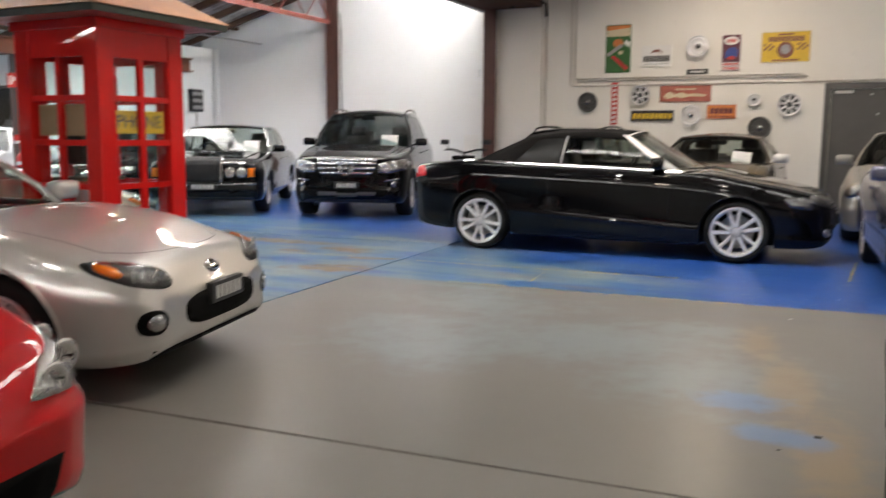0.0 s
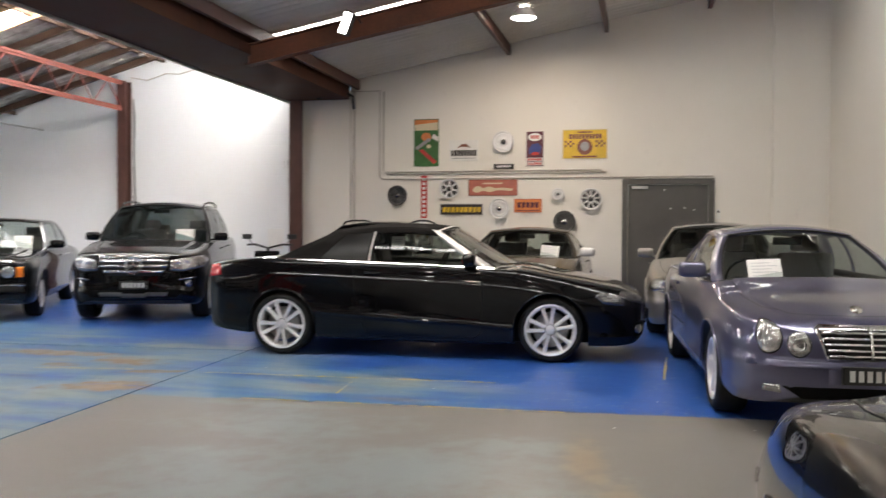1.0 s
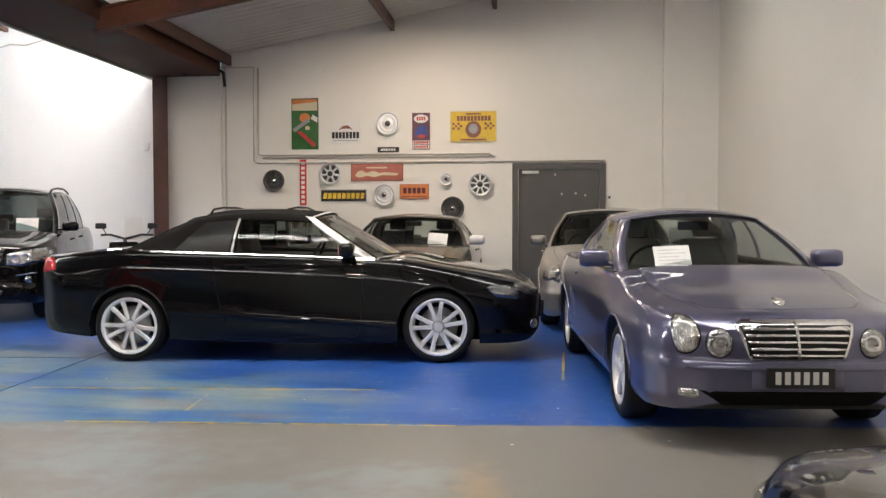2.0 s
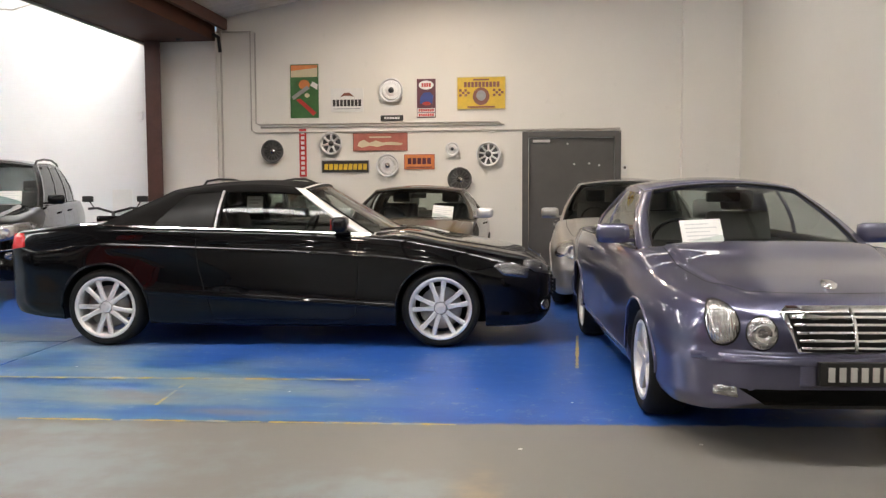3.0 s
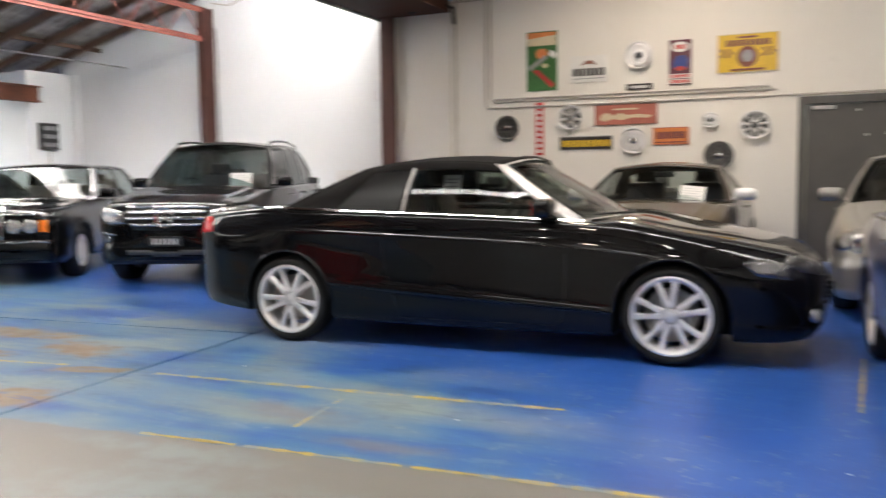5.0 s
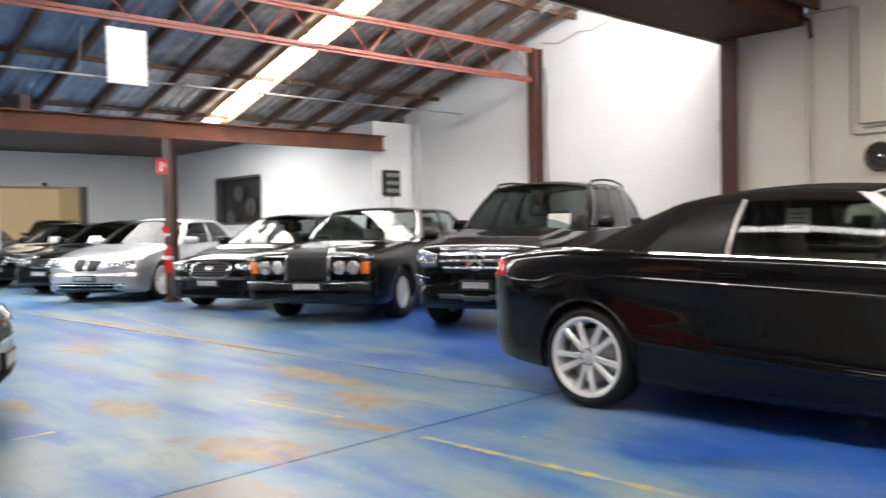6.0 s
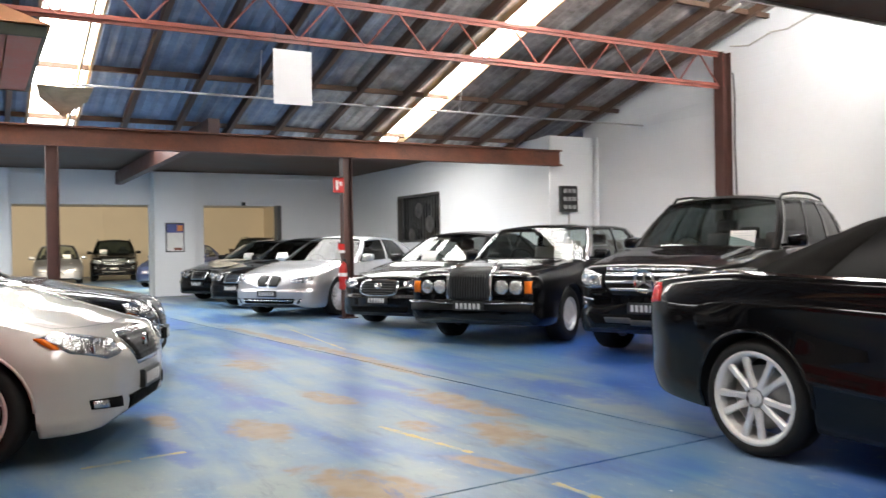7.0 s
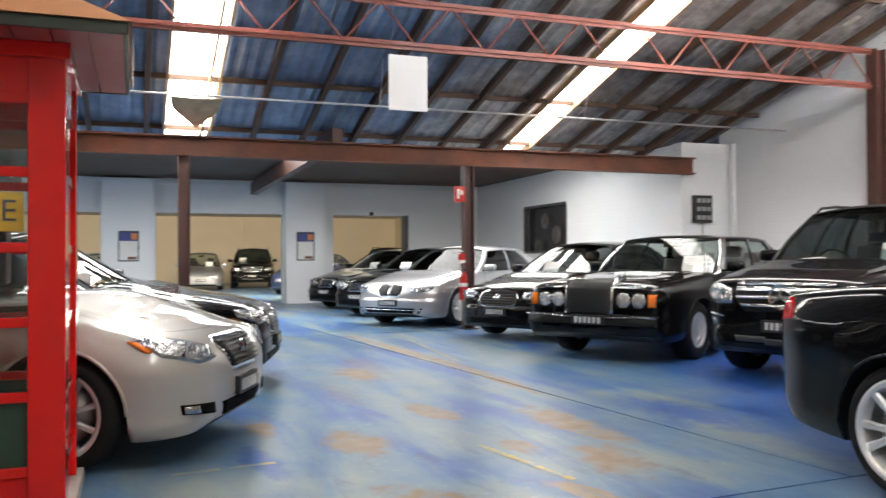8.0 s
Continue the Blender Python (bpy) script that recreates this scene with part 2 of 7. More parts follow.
def roof_material():
    """Corrugated sheet with blue foil lining over part of the bay and weathered bare metal beyond it."""
    m, t, b = nodes_of("weathered_roof_sheet")
    pos = geo_pos(t)
    sep = t.nodes.new("ShaderNodeSeparateXYZ")
    t.links.new(pos, sep.inputs[0])
    big, mid, fine = noise_tex(t, 0.7, 4, coord=pos), noise_tex(t, 2.5, 5, 0.6, pos), noise_tex(t, 18.0, 4, coord=pos)
    blue = ramp(t, mid, ((0.3, (0.12, 0.16, 0.245)), (0.7, (0.27, 0.335, 0.45))))
    bare = ramp(t, mid, ((0.30, (0.16, 0.14, 0.125)), (0.5, (0.36, 0.335, 0.31)), (0.70, (0.60, 0.58, 0.55))))
    foil = value_ramp(t, maths(t, "ADD", sep.outputs[1], maths(t, "MULTIPLY", maths(t, "SUBTRACT", big, 0.5), 3.0)), 11.2, 9.6)
    base = mix(t, foil, bare, blue)
    base = mix(t, maths(t, "MULTIPLY", value_ramp(t, fine, 0.5, 0.75), 0.35), base, (0.14, 0.11, 0.09))
    t.links.new(base, b.inputs["Base Color"])
    b.inputs["Metallic"].default_value = 0.15
    b.inputs["Roughness"].default_value = 0.42
    bump(t, b, maths(t, "ADD", mid, maths(t, "MULTIPLY", fine, 0.3)), 0.25, 0.02)
    return m


FLOOR = floor_material()
WALL_WARM = wall_material("cream_wall_paint", (0.80, 0.77, 0.71))
WALL_WHITE = wall_material("white_wall_paint", (0.85, 0.86, 0.865), 0.2)
WALL_BEIGE = wall_material("beige_wall_paint", (0.72, 0.62, 0.46))
WALL_DARK = wall_material("dark_grey_wall_paint", (0.11, 0.105, 0.10))
ROOF_SHEET = roof_material()
ROOF_LINING = surface("pale_roof_lining", (0.60, 0.57, 0.52), 0.6, 0.0, 0.12, 1.0, 20, 0.2)
RED_STEEL = surface("red_oxide_steel", (0.25, 0.07, 0.05), 0.5, 0.0, 0.25, 3.0, 40, 0.15)
RUSTY = surface("rusty_beam_steel", (0.155, 0.052, 0.026), 0.65, 0.0, 0.55, 1.6, 30, 0.2)
GUTTER_BROWN = surface("dark_brown_gutter_paint", (0.072, 0.030, 0.020), 0.75, 0.0, 0.3, 2.0, 40, 0.15, spec=0.2)
BROWN_STEEL = surface("brown_painted_steel", (0.085, 0.036, 0.028), 0.5, 0.0, 0.3, 3.0, 40, 0.15)
DARK_TIMBER = surface("dark_rafter_timber", (0.095, 0.052, 0.032), 0.7, 0.0, 0.35, 2.0, 30, 0.3)
PALE_TIMBER = surface("pine_timber", (0.42, 0.27, 0.14), 0.6, 0.0, 0.25, 2.0, 30, 0.3)
GREY_METAL = surface("galvanised_flashing", (0.55, 0.54, 0.53), 0.4, 0.6, 0.1, 3.0, 40, 0.1)
CONDUIT = surface("painted_conduit", (0.50, 0.465, 0.415), 0.5, 0.0, 0.08, 4.0, 60, 0.05)
DOOR_GREY = surface("charcoal_door_paint", (0.085, 0.080, 0.075), 0.45, 0.0, 0.15, 3.0, 50, 0.08)
WHITE_GLOSS = surface("white_board", (0.80, 0.80, 0.80), 0.5, 0.0, 0.04, 3.0, 60, 0.02)
BLACK_PLASTIC = surface("black_plastic", (0.015, 0.015, 0.016), 0.45, 0.0, 0.3, 5.0, 90, 0.05)
JOINT_DIRT = surface("dirt_in_floor_joints", (0.025, 0.023, 0.022), 0.9, 0.0, 0.3, 6, 60, 0.2)
YELLOW_LINE = worn_line_material()
SKY_SHEET = glowing("translucent_roof_sheet", (1.0, 0.985, 0.955), SKYLIGHT_LEFT)
SKY_SHEET_WARM = glowing("translucent_roof_sheet_right", (1.0, 0.97, 0.92), SKYLIGHT_RIGHT)
# glow of the unseen roof strips added to light the aisle
UNSEEN_SHEET_AISLE = glowing("unseen_aisle_roof_sheet", (1.0, 0.975, 0.935), AISLE_FILL)
# glow of the unseen sheets added to brighten the low bay
FILL_SHEET_LOW = glowing("unseen_low_fill_sheet", (1.0, 0.985, 0.955), 10.0)
CLERESTORY = glowing("translucent_clerestory", (1.0, 0.985, 0.96), 26.0)
LAMP_FACE = glowing("lamp_diffuser", (1.0, 0.95, 0.88), LAMP_GLOW)
FLOOD_FACE = glowing("floodlight_diffuser", (1.0, 0.95, 0.88), 110.0)

# ---------------------------------------------------------------- mesh tools
def part(name, bm, material, parent=None, label="", smooth=False):
    """Links a bmesh as one mesh object under a thing or a part."""
    me = bpy.data.meshes.new(name)
    bmesh.ops.recalc_face_normals(bm, faces=bm.faces)
    bm.to_mesh(me)
    bm.free()
    for m in (material if isinstance(material, (list, tuple)) else [material]):
        me.materials.append(m)
    if smooth:
        me.shade_smooth()
    ob = new(name, me)
    ob.parent = parent
    if label:
        tagged(ob, label)
    return ob


def thing(name, label, category, group="", kind="", m=None):
    ob = new(name)
    ob.empty_display_size = 0.2
    if m is not None:
        ob.matrix_world = m
    return tagged(ob, label, category, group, kind)


def bm_box(x0, x1, y0, y1, z0, z1, bevel=0.0, m=None, into=None):
    bm = into or bmesh.new()
    v = [bm.verts.new((x, y, z)) for x in (x0, x1) for y in (y0, y1) for z in (z0, z1)]
    if m is not None:
        for q in v:
            q.co = m @ q.co
    fs = [bm.faces.new([v[i] for i in f]) for f in ((0, 1, 3, 2), (4, 6, 7, 5), (0, 4, 5, 1), (2, 3, 7, 6), (0, 2, 6, 4), (1, 5, 7, 3))]
    if bevel:
        edges = {e for f in fs for e in f.edges}
        bmesh.ops.bevel(bm, geom=list(edges), offset=bevel, segments=2, affect="EDGES", profile=0.6)
    return bm


def bm_tube(points, radius, sides=8, into=None, closed_ends=True):
    """A round bar along a polyline."""
    bm = into or bmesh.new()
    pts = [Vector(p) for p in points]
    rings = []
    for i, p in enumerate(pts):
        d = (pts[min(i + 1, len(pts) - 1)] - pts[max(i - 1, 0)]).normalized()
        up = Vector((0, 0, 1)) if abs(d.z) < 0.9 else Vector((1, 0, 0))
        a = d.cross(up).normalized()
        c = d.cross(a)
        rr = radius[i] if isinstance(radius, (list, tuple)) else radius
        rings.append([bm.verts.new(p + rr * (math.cos(k * math.tau / sides) * a + math.sin(k * math.tau / sides) * c)) for k in range(sides)])
    for r0, r1 in zip(rings, rings[1:]):
        for k in range(sides):
            bm.faces.new((r0[k], r0[(k + 1) % sides], r1[(k + 1) % sides], r1[k]))
    if closed_ends:
        bm.faces.new(rings[0][::-1])
        bm.faces.new(rings[-1])
    return bm


def bm_lathe(profile, sides=32, into=None, m=None):
    """A turned shape: profile of (radius, height) about the y axis."""
    bm = into or bmesh.new()
    rings = []
    for r, h in profile:
        ring = [bm.verts.new((r * math.cos(k * math.tau / sides), h, r * math.sin(k * math.tau / sides))) for k in range(sides)] if r > 1e-6 else [bm.verts.new((0, h, 0))]
        rings.append(ring)
    for a, b in zip(rings, rings[1:]):
        for k in range(sides):
            q = [a[k % len(a)], a[(k + 1) % len(a)], b[(k + 1) % len(b)], b[k % len(b)]]
            q = list(dict.fromkeys(q))
            if len(q) > 2:
                bm.faces.new(q)
    if m is not None:
        for r in rings:
            for v in r:
                v.co = m @ v.co
    return bm


def bm_prism(outline, y0, y1, into=None, m=None):
    """An outline in x and z, pushed from y0 to y1."""
    bm = into or bmesh.new()
    a = [bm.verts.new((x, y0, z)) for x, z in outline]
    b = [bm.verts.new((x, y1, z)) for x, z in outline]
    if m is not None:
        for v in a + b:
            v.co = m @ v.co
    n = len(a)
    bm.faces.new(a)
    bm.faces.new(b[::-1])
    for i in range(n):
        bm.faces.new((a[i], b[i], b[(i + 1) % n], a[(i + 1) % n]))
    return bm


def structure(name, bm, material, label, category, parent=None, smooth=False):
    return tagged(part(name, bm, material, parent, "", smooth), label, category, "", "structure")

# ---------------------------------------------------------------- the hall
SIGN_Y, GABLE_Y, FAR_X, RIGHT_X, SOUTH_Y = 16.57, 16.75, -23.0, 4.1, -7.0


def roof_left(x):
    return 3.70 + 0.272 * (x + 12.8)


def roof_right(x):
    return 4.17 + 0.185 * (x + 4.5)


# floor: slabs with real joints between them over a dark bed
floor = structure("floor", bm_box(-50, 8.0, -13, 25, -0.30, -0.06), JOINT_DIRT, "worn blue painted concrete floor with bare grey aisle", "floor")
GAP = 0.018
PIVOT = Vector((-3.02, 9.3, 0.0))
SKEW = Matrix.Translation(PIVOT) @ Matrix.Rotation(radians(4.0), 4, "Z") @ Matrix.Translation(-PIVOT)
for x0, x1, ys in ((-49.0, -23.2, (-9.0, 23.0)), (-23.2, -12.6, (-9.0, 3.15, 9.49, 20.5)), (-12.6, -3.06, (-9.5, 3.15, 9.49, 19.5)), (-3.06, 6.2, (-10.0, 3.15, 18.5))):
    for y0, y1 in zip(ys, ys[1:]):
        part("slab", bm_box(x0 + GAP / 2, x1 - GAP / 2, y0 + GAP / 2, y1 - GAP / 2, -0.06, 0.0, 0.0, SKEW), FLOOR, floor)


def yellow_line(x0, y0, x1, y1, width=0.05):
    a, b = Vector((x0, y0, 0.0)), Vector((x1, y1, 0.0))
    d = (b - a).normalized()
    s = Vector((-d.y, d.x, 0)) * width / 2
    bm, n = bmesh.new(), max(2, int((b - a).length / 0.05))
    rows = []
    for i in range(n + 1):
        p = a + (b - a) * i / n
        w = 0.45 + 0.7 * random.random()
        rows.append([bm.verts.new(p + s * w + Vector((0, 0, 0.003))), bm.verts.new(p - s * w + Vector((0, 0, 0.003)))])
    for i in range(n):
        if random.random() > 0.04:
            bm.faces.new((rows[i][0], rows[i][1], rows[i + 1][1], rows[i + 1][0]))
    return structure("floor_marking", bm, YELLOW_LINE, "worn yellow parking line painted on the floor", "floor marking")


for seg in ((-2.80, 8.11, -0.15, 8.28, 0.055), (-1.95, 7.11, 0.55, 7.24, 0.04), (-4.5, 7.94, -3.5, 8.09, 0.05), (-4.42, 6.1, -4.50, 6.68, 0.05), (-11.5, 9.7, -8.6, 9.4, 0.05), (-1.36, 8.02, -1.30, 7.48, 0.025), (1.27, 8.8, 1.33, 10.2, 0.03)):
    yellow_line(*seg)


# sign wall with its wide door
def wall_with_holes(name, axis, at, thick, a0, a1, top, holes, material, label):
    """A wall along x (axis 0) or y (axis 1): top is a function of the position along it; holes are (from, to, bottom, top)."""
    bm = bmesh.new()
    cuts = sorted({a0, a1, *[h[0] for h in holes], *[h[1] for h in holes]})

    def add(p, q, z0, z0b, z1, z1b):
        o = [(p, z0), (q, z0b), (q, z1b), (p, z1)]
        if axis == 0:
            bm_prism(o, at, at + thick, bm)
        else:
            bm_prism(o, -at, -at - thick, bm, Matrix(((0, -1, 0, 0), (1, 0, 0, 0), (0, 0, 1, 0), (0, 0, 0, 1))))
    for p, q in zip(cuts, cuts[1:]):
        mid = (p + q) / 2
        spans = sorted((h[2], h[3]) for h in holes if h[0] <= mid <= h[1])
        z = 0.0
        for s0, s1 in spans:
            if s0 > z:
                add(p, q, z, z, s0, s0)
            z = s1
        add(p, q, z, z, top(p), top(q))
    return structure(name, bm, material, label, "wall")


DOOR = (0.74, 2.22, 0.0, 2.20)
wall_with_holes("wall_north", 0, SIGN_Y, 0.3, -4.45, 3.2, lambda x: roof_right(x) + 0.02, [DOOR], WALL_WARM, "cream painted wall hung with advertising signs and wheels")
structure("wall_pier", bm_box(3.2, RIGHT_X, SIGN_Y - 0.14, SIGN_Y + 0.3, 0, roof_right(RIGHT_X), 0.02), WALL_WARM, "cream painted corner pier beside the sign wall", "pier")
structure("wall_boxing", bm_box(-5.50, -4.452, SIGN_Y - 0.05, SIGN_Y + 0.3, 0, 4.0), WALL_WARM, "cream boarded section beside the brown column", "wall")
structure("wall_east", bm_box(RIGHT_X, RIGHT_X + 0.3, SOUTH_Y, SIGN_Y + 0.3, 0, 5.9), WALL_WARM, "cream painted side wall with scuffs", "wall")
# unseen closing wall, coloured dark so that the black cars reflect less
structure("wall_south", bm_box(FAR_X, RIGHT_X, SOUTH_Y - 0.3, SOUTH_Y, 0, 5.9), WALL_DARK, "unseen dark grey wall closing the hall, darkens car reflections", "wall")
wall_with_holes("wall_gable", 0, GABLE_Y, 0.3, -13.3, -5.5, lambda x: roof_left(x) + 0.05, [], WALL_WHITE, "white painted block gable wall under the pitched roof")
wall_with_holes("wall_window", 0, 15.6, 0.3, FAR_X, -12.95, lambda x: 3.34, [(-19.75, -17.45, 1.35, 2.52)], WALL_WHITE, "white painted brick wall with a barred window", )
structure("wall_return", bm_box(-13.25, -12.94, 15.61, GABLE_Y, 0, 3.36), WALL_WHITE, "white painted pier carrying the end of the steel beam", "pier")
wall_with_holes("wall_west", 1, FAR_X, -0.3, SOUTH_Y, 15.9, lambda y: 3.7, [(1.4, 5.1, 0, 2.46), (6.46, 9.78, 0, 2.46), (11.2, 13.35, 0, 2.46)], WALL_WHITE, "pale blue-white wall with wide openings to a second showroom")
structure("wall_pier", bm_box(FAR_X, FAR_X + 0.45, 9.80, 10.85, 0, 3.3, 0.01), WALL_WHITE, "pale blue-white pier between two openings", "pier")
structure("wall_pier", bm_box(FAR_X, FAR_X + 0.45, 5.15, 6.40, 0, 3.3, 0.01), WALL_WHITE, "pale blue-white pier between two openings", "pier")
# second showroom beyond the openings
structure("wall_back_room", bm_box(-45.3, -45.0, -8, 20, 0, 3.7), WALL_BEIGE, "beige wall of the second showroom", "wall")
structure("wall_back_room_side", bm_box(-45.0, FAR_X - 0.3, 19.7, 20.0, 0, 3.7), WALL_BEIGE, "beige side wall of the second showroom", "wall")
structure("wall_back_room_side", bm_box(-45.0, FAR_X - 0.3, -8.0, -7.7, 0, 3.7), WALL_BEIGE, "beige side wall of the second showroom", "wall")
structure("ceiling_back_room", bm_box(-45.0, FAR_X - 0.3, -7.7, 19.7, 3.5, 3.6), ROOF_LINING, "pale ceiling of the second showroom", "ceiling")
# unseen area lamps added behind the lintel, tilted to brighten the beige room
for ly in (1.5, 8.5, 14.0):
    lamp("back_room_fill", "AREA", pose(-26.2, ly, 3.2, 0, 52, 0), 950, (1.0, 0.86, 0.66), 0.6, 4.0)


# roof over the left bay: corrugated sheet on rafters, with two translucent strips
def roof_sheets(name, fx, x0, x1, strips, material, label, pitch=0.19, lift=0.0):
    bm = bmesh.new()
    for y0, y1 in strips:
        n = max(4, int((y1 - y0) / pitch) * 4)
        rows = []
        for i in range(n + 1):
            y = y0 + (y1 - y0) * i / n
            w = 0.018 * math.sin(y / pitch * math.tau)
            rows.append([bm.verts.new((x, y, fx(x) + w + lift)) for x in (x0, x1)])
        for a, b in zip(rows, rows[1:]):
            bm.faces.new((a[0], a[1], b[1], b[0]))
    geom = bmesh.ops.extrude_face_region(bm, geom=bm.faces[:])
    for v in geom["geom"]:
        if isinstance(v, bmesh.types.BMVert):
            v.co.z += 0.012
    return structure(name, bm, material, label, "roof")


# the southern strip is unseen, added behind the camera for its light
SKY_L = ((-4.5, -3.7), (6.40, 7.06), (12.45, 12.90))
edges = [SOUTH_Y - 0.3, *[v for s in SKY_L for v in s], GABLE_Y + 0.3]
roof_sheets("roof_west_bay", roof_left, -14.6, -5.55, list(zip(edges[::2], edges[1::2])), ROOF_SHEET, "weathered corrugated roof sheeting on timber rafters")
for s in SKY_L:
    roof_sheets("skylight", roof_left, -14.0, -5.75, [s], SKY_SHEET, "bright translucent roof sheet letting daylight in", lift=0.004)
# the first two strips are unseen, added to light aisle and lane
SKY_R = ((-5.0, -4.3), (6.6, 7.2), (12.70, 13.15))
edges = [SOUTH_Y - 0.3, *[v for s in SKY_R for v in s], SIGN_Y + 0.3]
roof_sheets("roof_east_bay", roof_right, -4.6, RIGHT_X + 0.3, list(zip(edges[::2], edges[1::2])), ROOF_LINING, "pale lined roof over the sign wall")
for s in SKY_R:
    roof_sheets("skylight", roof_right, -4.6, RIGHT_X, [s], SKY_SHEET_WARM if s[0] > 8 else UNSEEN_SHEET_AISLE, "bright translucent roof sheet letting daylight in", lift=0.004)
# unseen glowing sheets, added behind the eaves beam to brighten the low bay
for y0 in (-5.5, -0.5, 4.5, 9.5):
    structure("skylight", bm_box(-17.5, -14.3, y0, y0 + 4.6, 3.345, 3.355), FILL_SHEET_LOW, "unseen glowing sheet added to brighten the low bay", "skylight")
structure("roof_low_bay", bm_box(FAR_X, -14.0, SOUTH_Y, 15.9, 3.36, 3.46), DARK_TIMBER, "dark boarded ceiling of the low bay", "ceiling")
structure("roof_upstand", bm_box(-5.72, -5.60, SOUTH_Y, GABLE_Y, 4.2, 5.72), BROWN_STEEL, "dark upstand between the two roofs", "roof")
structure("clerestory", bm_box(-5.76, -5.73, 9.5, GABLE_Y - 0.15, 4.30, 5.10), CLERESTORY, "bright translucent clerestory strip in the upstand", "window")


def sloped_bar(fx, x0, x1, y, width, depth, drop, into=None):
    """A rafter below a roof plane, running across the bay."""
    bm = into or bmesh.new()
    return bm_prism([(x0, fx(x0) - drop - depth), (x1, fx(x1) - drop - depth), (x1, fx(x1) - drop), (x0, fx(x0) - drop)], y - width / 2, y + width / 2, bm)


y, k = 16.3, 0
while y > SOUTH_Y:
    # rafters within 0.22 m of a strip edge are narrower and paler
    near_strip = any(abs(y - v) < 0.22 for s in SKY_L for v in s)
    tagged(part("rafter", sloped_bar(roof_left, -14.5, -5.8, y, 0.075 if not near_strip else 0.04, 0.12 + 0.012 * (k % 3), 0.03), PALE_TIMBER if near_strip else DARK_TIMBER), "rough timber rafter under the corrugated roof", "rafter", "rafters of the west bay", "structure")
    y -= 0.85
    k += 1
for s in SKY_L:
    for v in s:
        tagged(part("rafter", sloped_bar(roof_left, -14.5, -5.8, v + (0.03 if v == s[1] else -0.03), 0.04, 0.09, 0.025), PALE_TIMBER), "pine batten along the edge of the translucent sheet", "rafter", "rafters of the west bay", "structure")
for x in (-13.9, -12.2, -10.9, -8.6, -7.2):
    tagged(part("purlin", bm_box(x - 0.035, x + 0.035, SOUTH_Y, GABLE_Y, roof_left(x) - 0.10, roof_left(x) - 0.025), DARK_TIMBER), "dark timber purlin under the corrugated roof", "purlin", "purlins of the west bay", "structure")
for i in range(8):
    x = -4.92 + 1.77 * (i + 1) if i else -4.3
    if x < RIGHT_X:
        tagged(part("purlin", bm_box(x - 0.035, x + 0.035, SOUTH_Y, SIGN_Y, roof_right(x) - 0.20, roof_right(x) - 0.02), BROWN_STEEL), "brown steel purlin under the lined roof", "purlin", "purlins of the east bay", "structure")


def i_section(fx, x0, x1, y, depth, width=0.16, drop=0.2):
    bm = bmesh.new()
    sloped_bar(fx, x0, x1, y, 0.012, depth, drop, bm)
    sloped_bar(fx, x0, x1, y, width, 0.02, drop, bm)
    sloped_bar(fx, x0, x1, y, width, 0.02, drop + depth - 0.02, bm)
    return bm


for y in (12.35, 6.2, 0.0, -5.6):
    tagged(part("roof_beam", i_section(roof_right, -4.5, RIGHT_X, y, 0.30), RUSTY), "red oxide steel roof beam across the east bay", "beam", "beams of the east bay", "structure")

# box gutter between the bays, its flashing edge and its columns
structure("box_gutter", bm_box(-5.72, -4.45, SOUTH_Y, SIGN_Y - 0.06, 3.82, 4.2, 0.01), GUTTER_BROWN, "dark brown boxed valley gutter between the two roofs", "beam")
structure("gutter_flashing", bm_box(-5.76, -5.722, SOUTH_Y, GABLE_Y - 0.01, 3.79, 3.93), GREY_METAL, "pale metal edge along the valley gutter", "flashing")


def steel_column(x, y, z1, w, d, material, label):
    """An H column: two flanges and a web."""
    bm = bm_box(x - w / 2, x + w / 2, y - d / 2, y - d / 2 + 0.014, 0, z1)
    bm_box(x - w / 2, x + w / 2, y + d / 2 - 0.014, y + d / 2, 0, z1, into=bm)
    bm_box(x - 0.006, x + 0.006, y - d / 2 + 0.012, y + d / 2 - 0.012, 0, z1, into=bm)
    bm_box(x - w / 2 - 0.05, x + w / 2 + 0.05, y - d / 2 - 0.05, y + d / 2 + 0.05, 0, 0.015, into=bm)
    return structure("steel_column", bm, material, label, "column")


steel_column(-5.50, 16.46, 3.82, 0.27, 0.2, BROWN_STEEL, "dark brown steel column at the gable wall")
steel_column(-9.45, 16.64, 4.36, 0.2, 0.2, BROWN_STEEL, "brown steel column under the lattice truss")
steel_column(-12.8, 11.2, 2.74, 0.17, 0.17, BROWN_STEEL, "brown steel post under the roof beam")
steel_column(-12.8, 6.62, 2.74, 0.17, 0.17, BROWN_STEEL, "brown steel post under the roof beam")
steel_column(-12.8, 0.4, 2.74, 0.17, 0.17, BROWN_STEEL, "brown steel post under the roof beam")


# eaves beam of the left bay
bm = bm_box(-12.9, -12.7, SOUTH_Y, 15.75, 2.74, 2.765)
bm_box(-12.9, -12.7, SOUTH_Y, 15.75, 3.02, 3.045, into=bm)
bm_box(-12.81, -12.79, SOUTH_Y, 15.75, 2.765, 3.02, into=bm)
structure("eaves_beam", bm, RUSTY, "rusty red-brown steel beam along the low side of the roof", "beam")
for y in (9.0, 3.2):
    structure("cross_beam", bm_box(FAR_X, -12.92, y - 0.09, y + 0.09, 2.98, 3.30), BROWN_STEEL, "dark brown cross beam of the low bay", "beam")


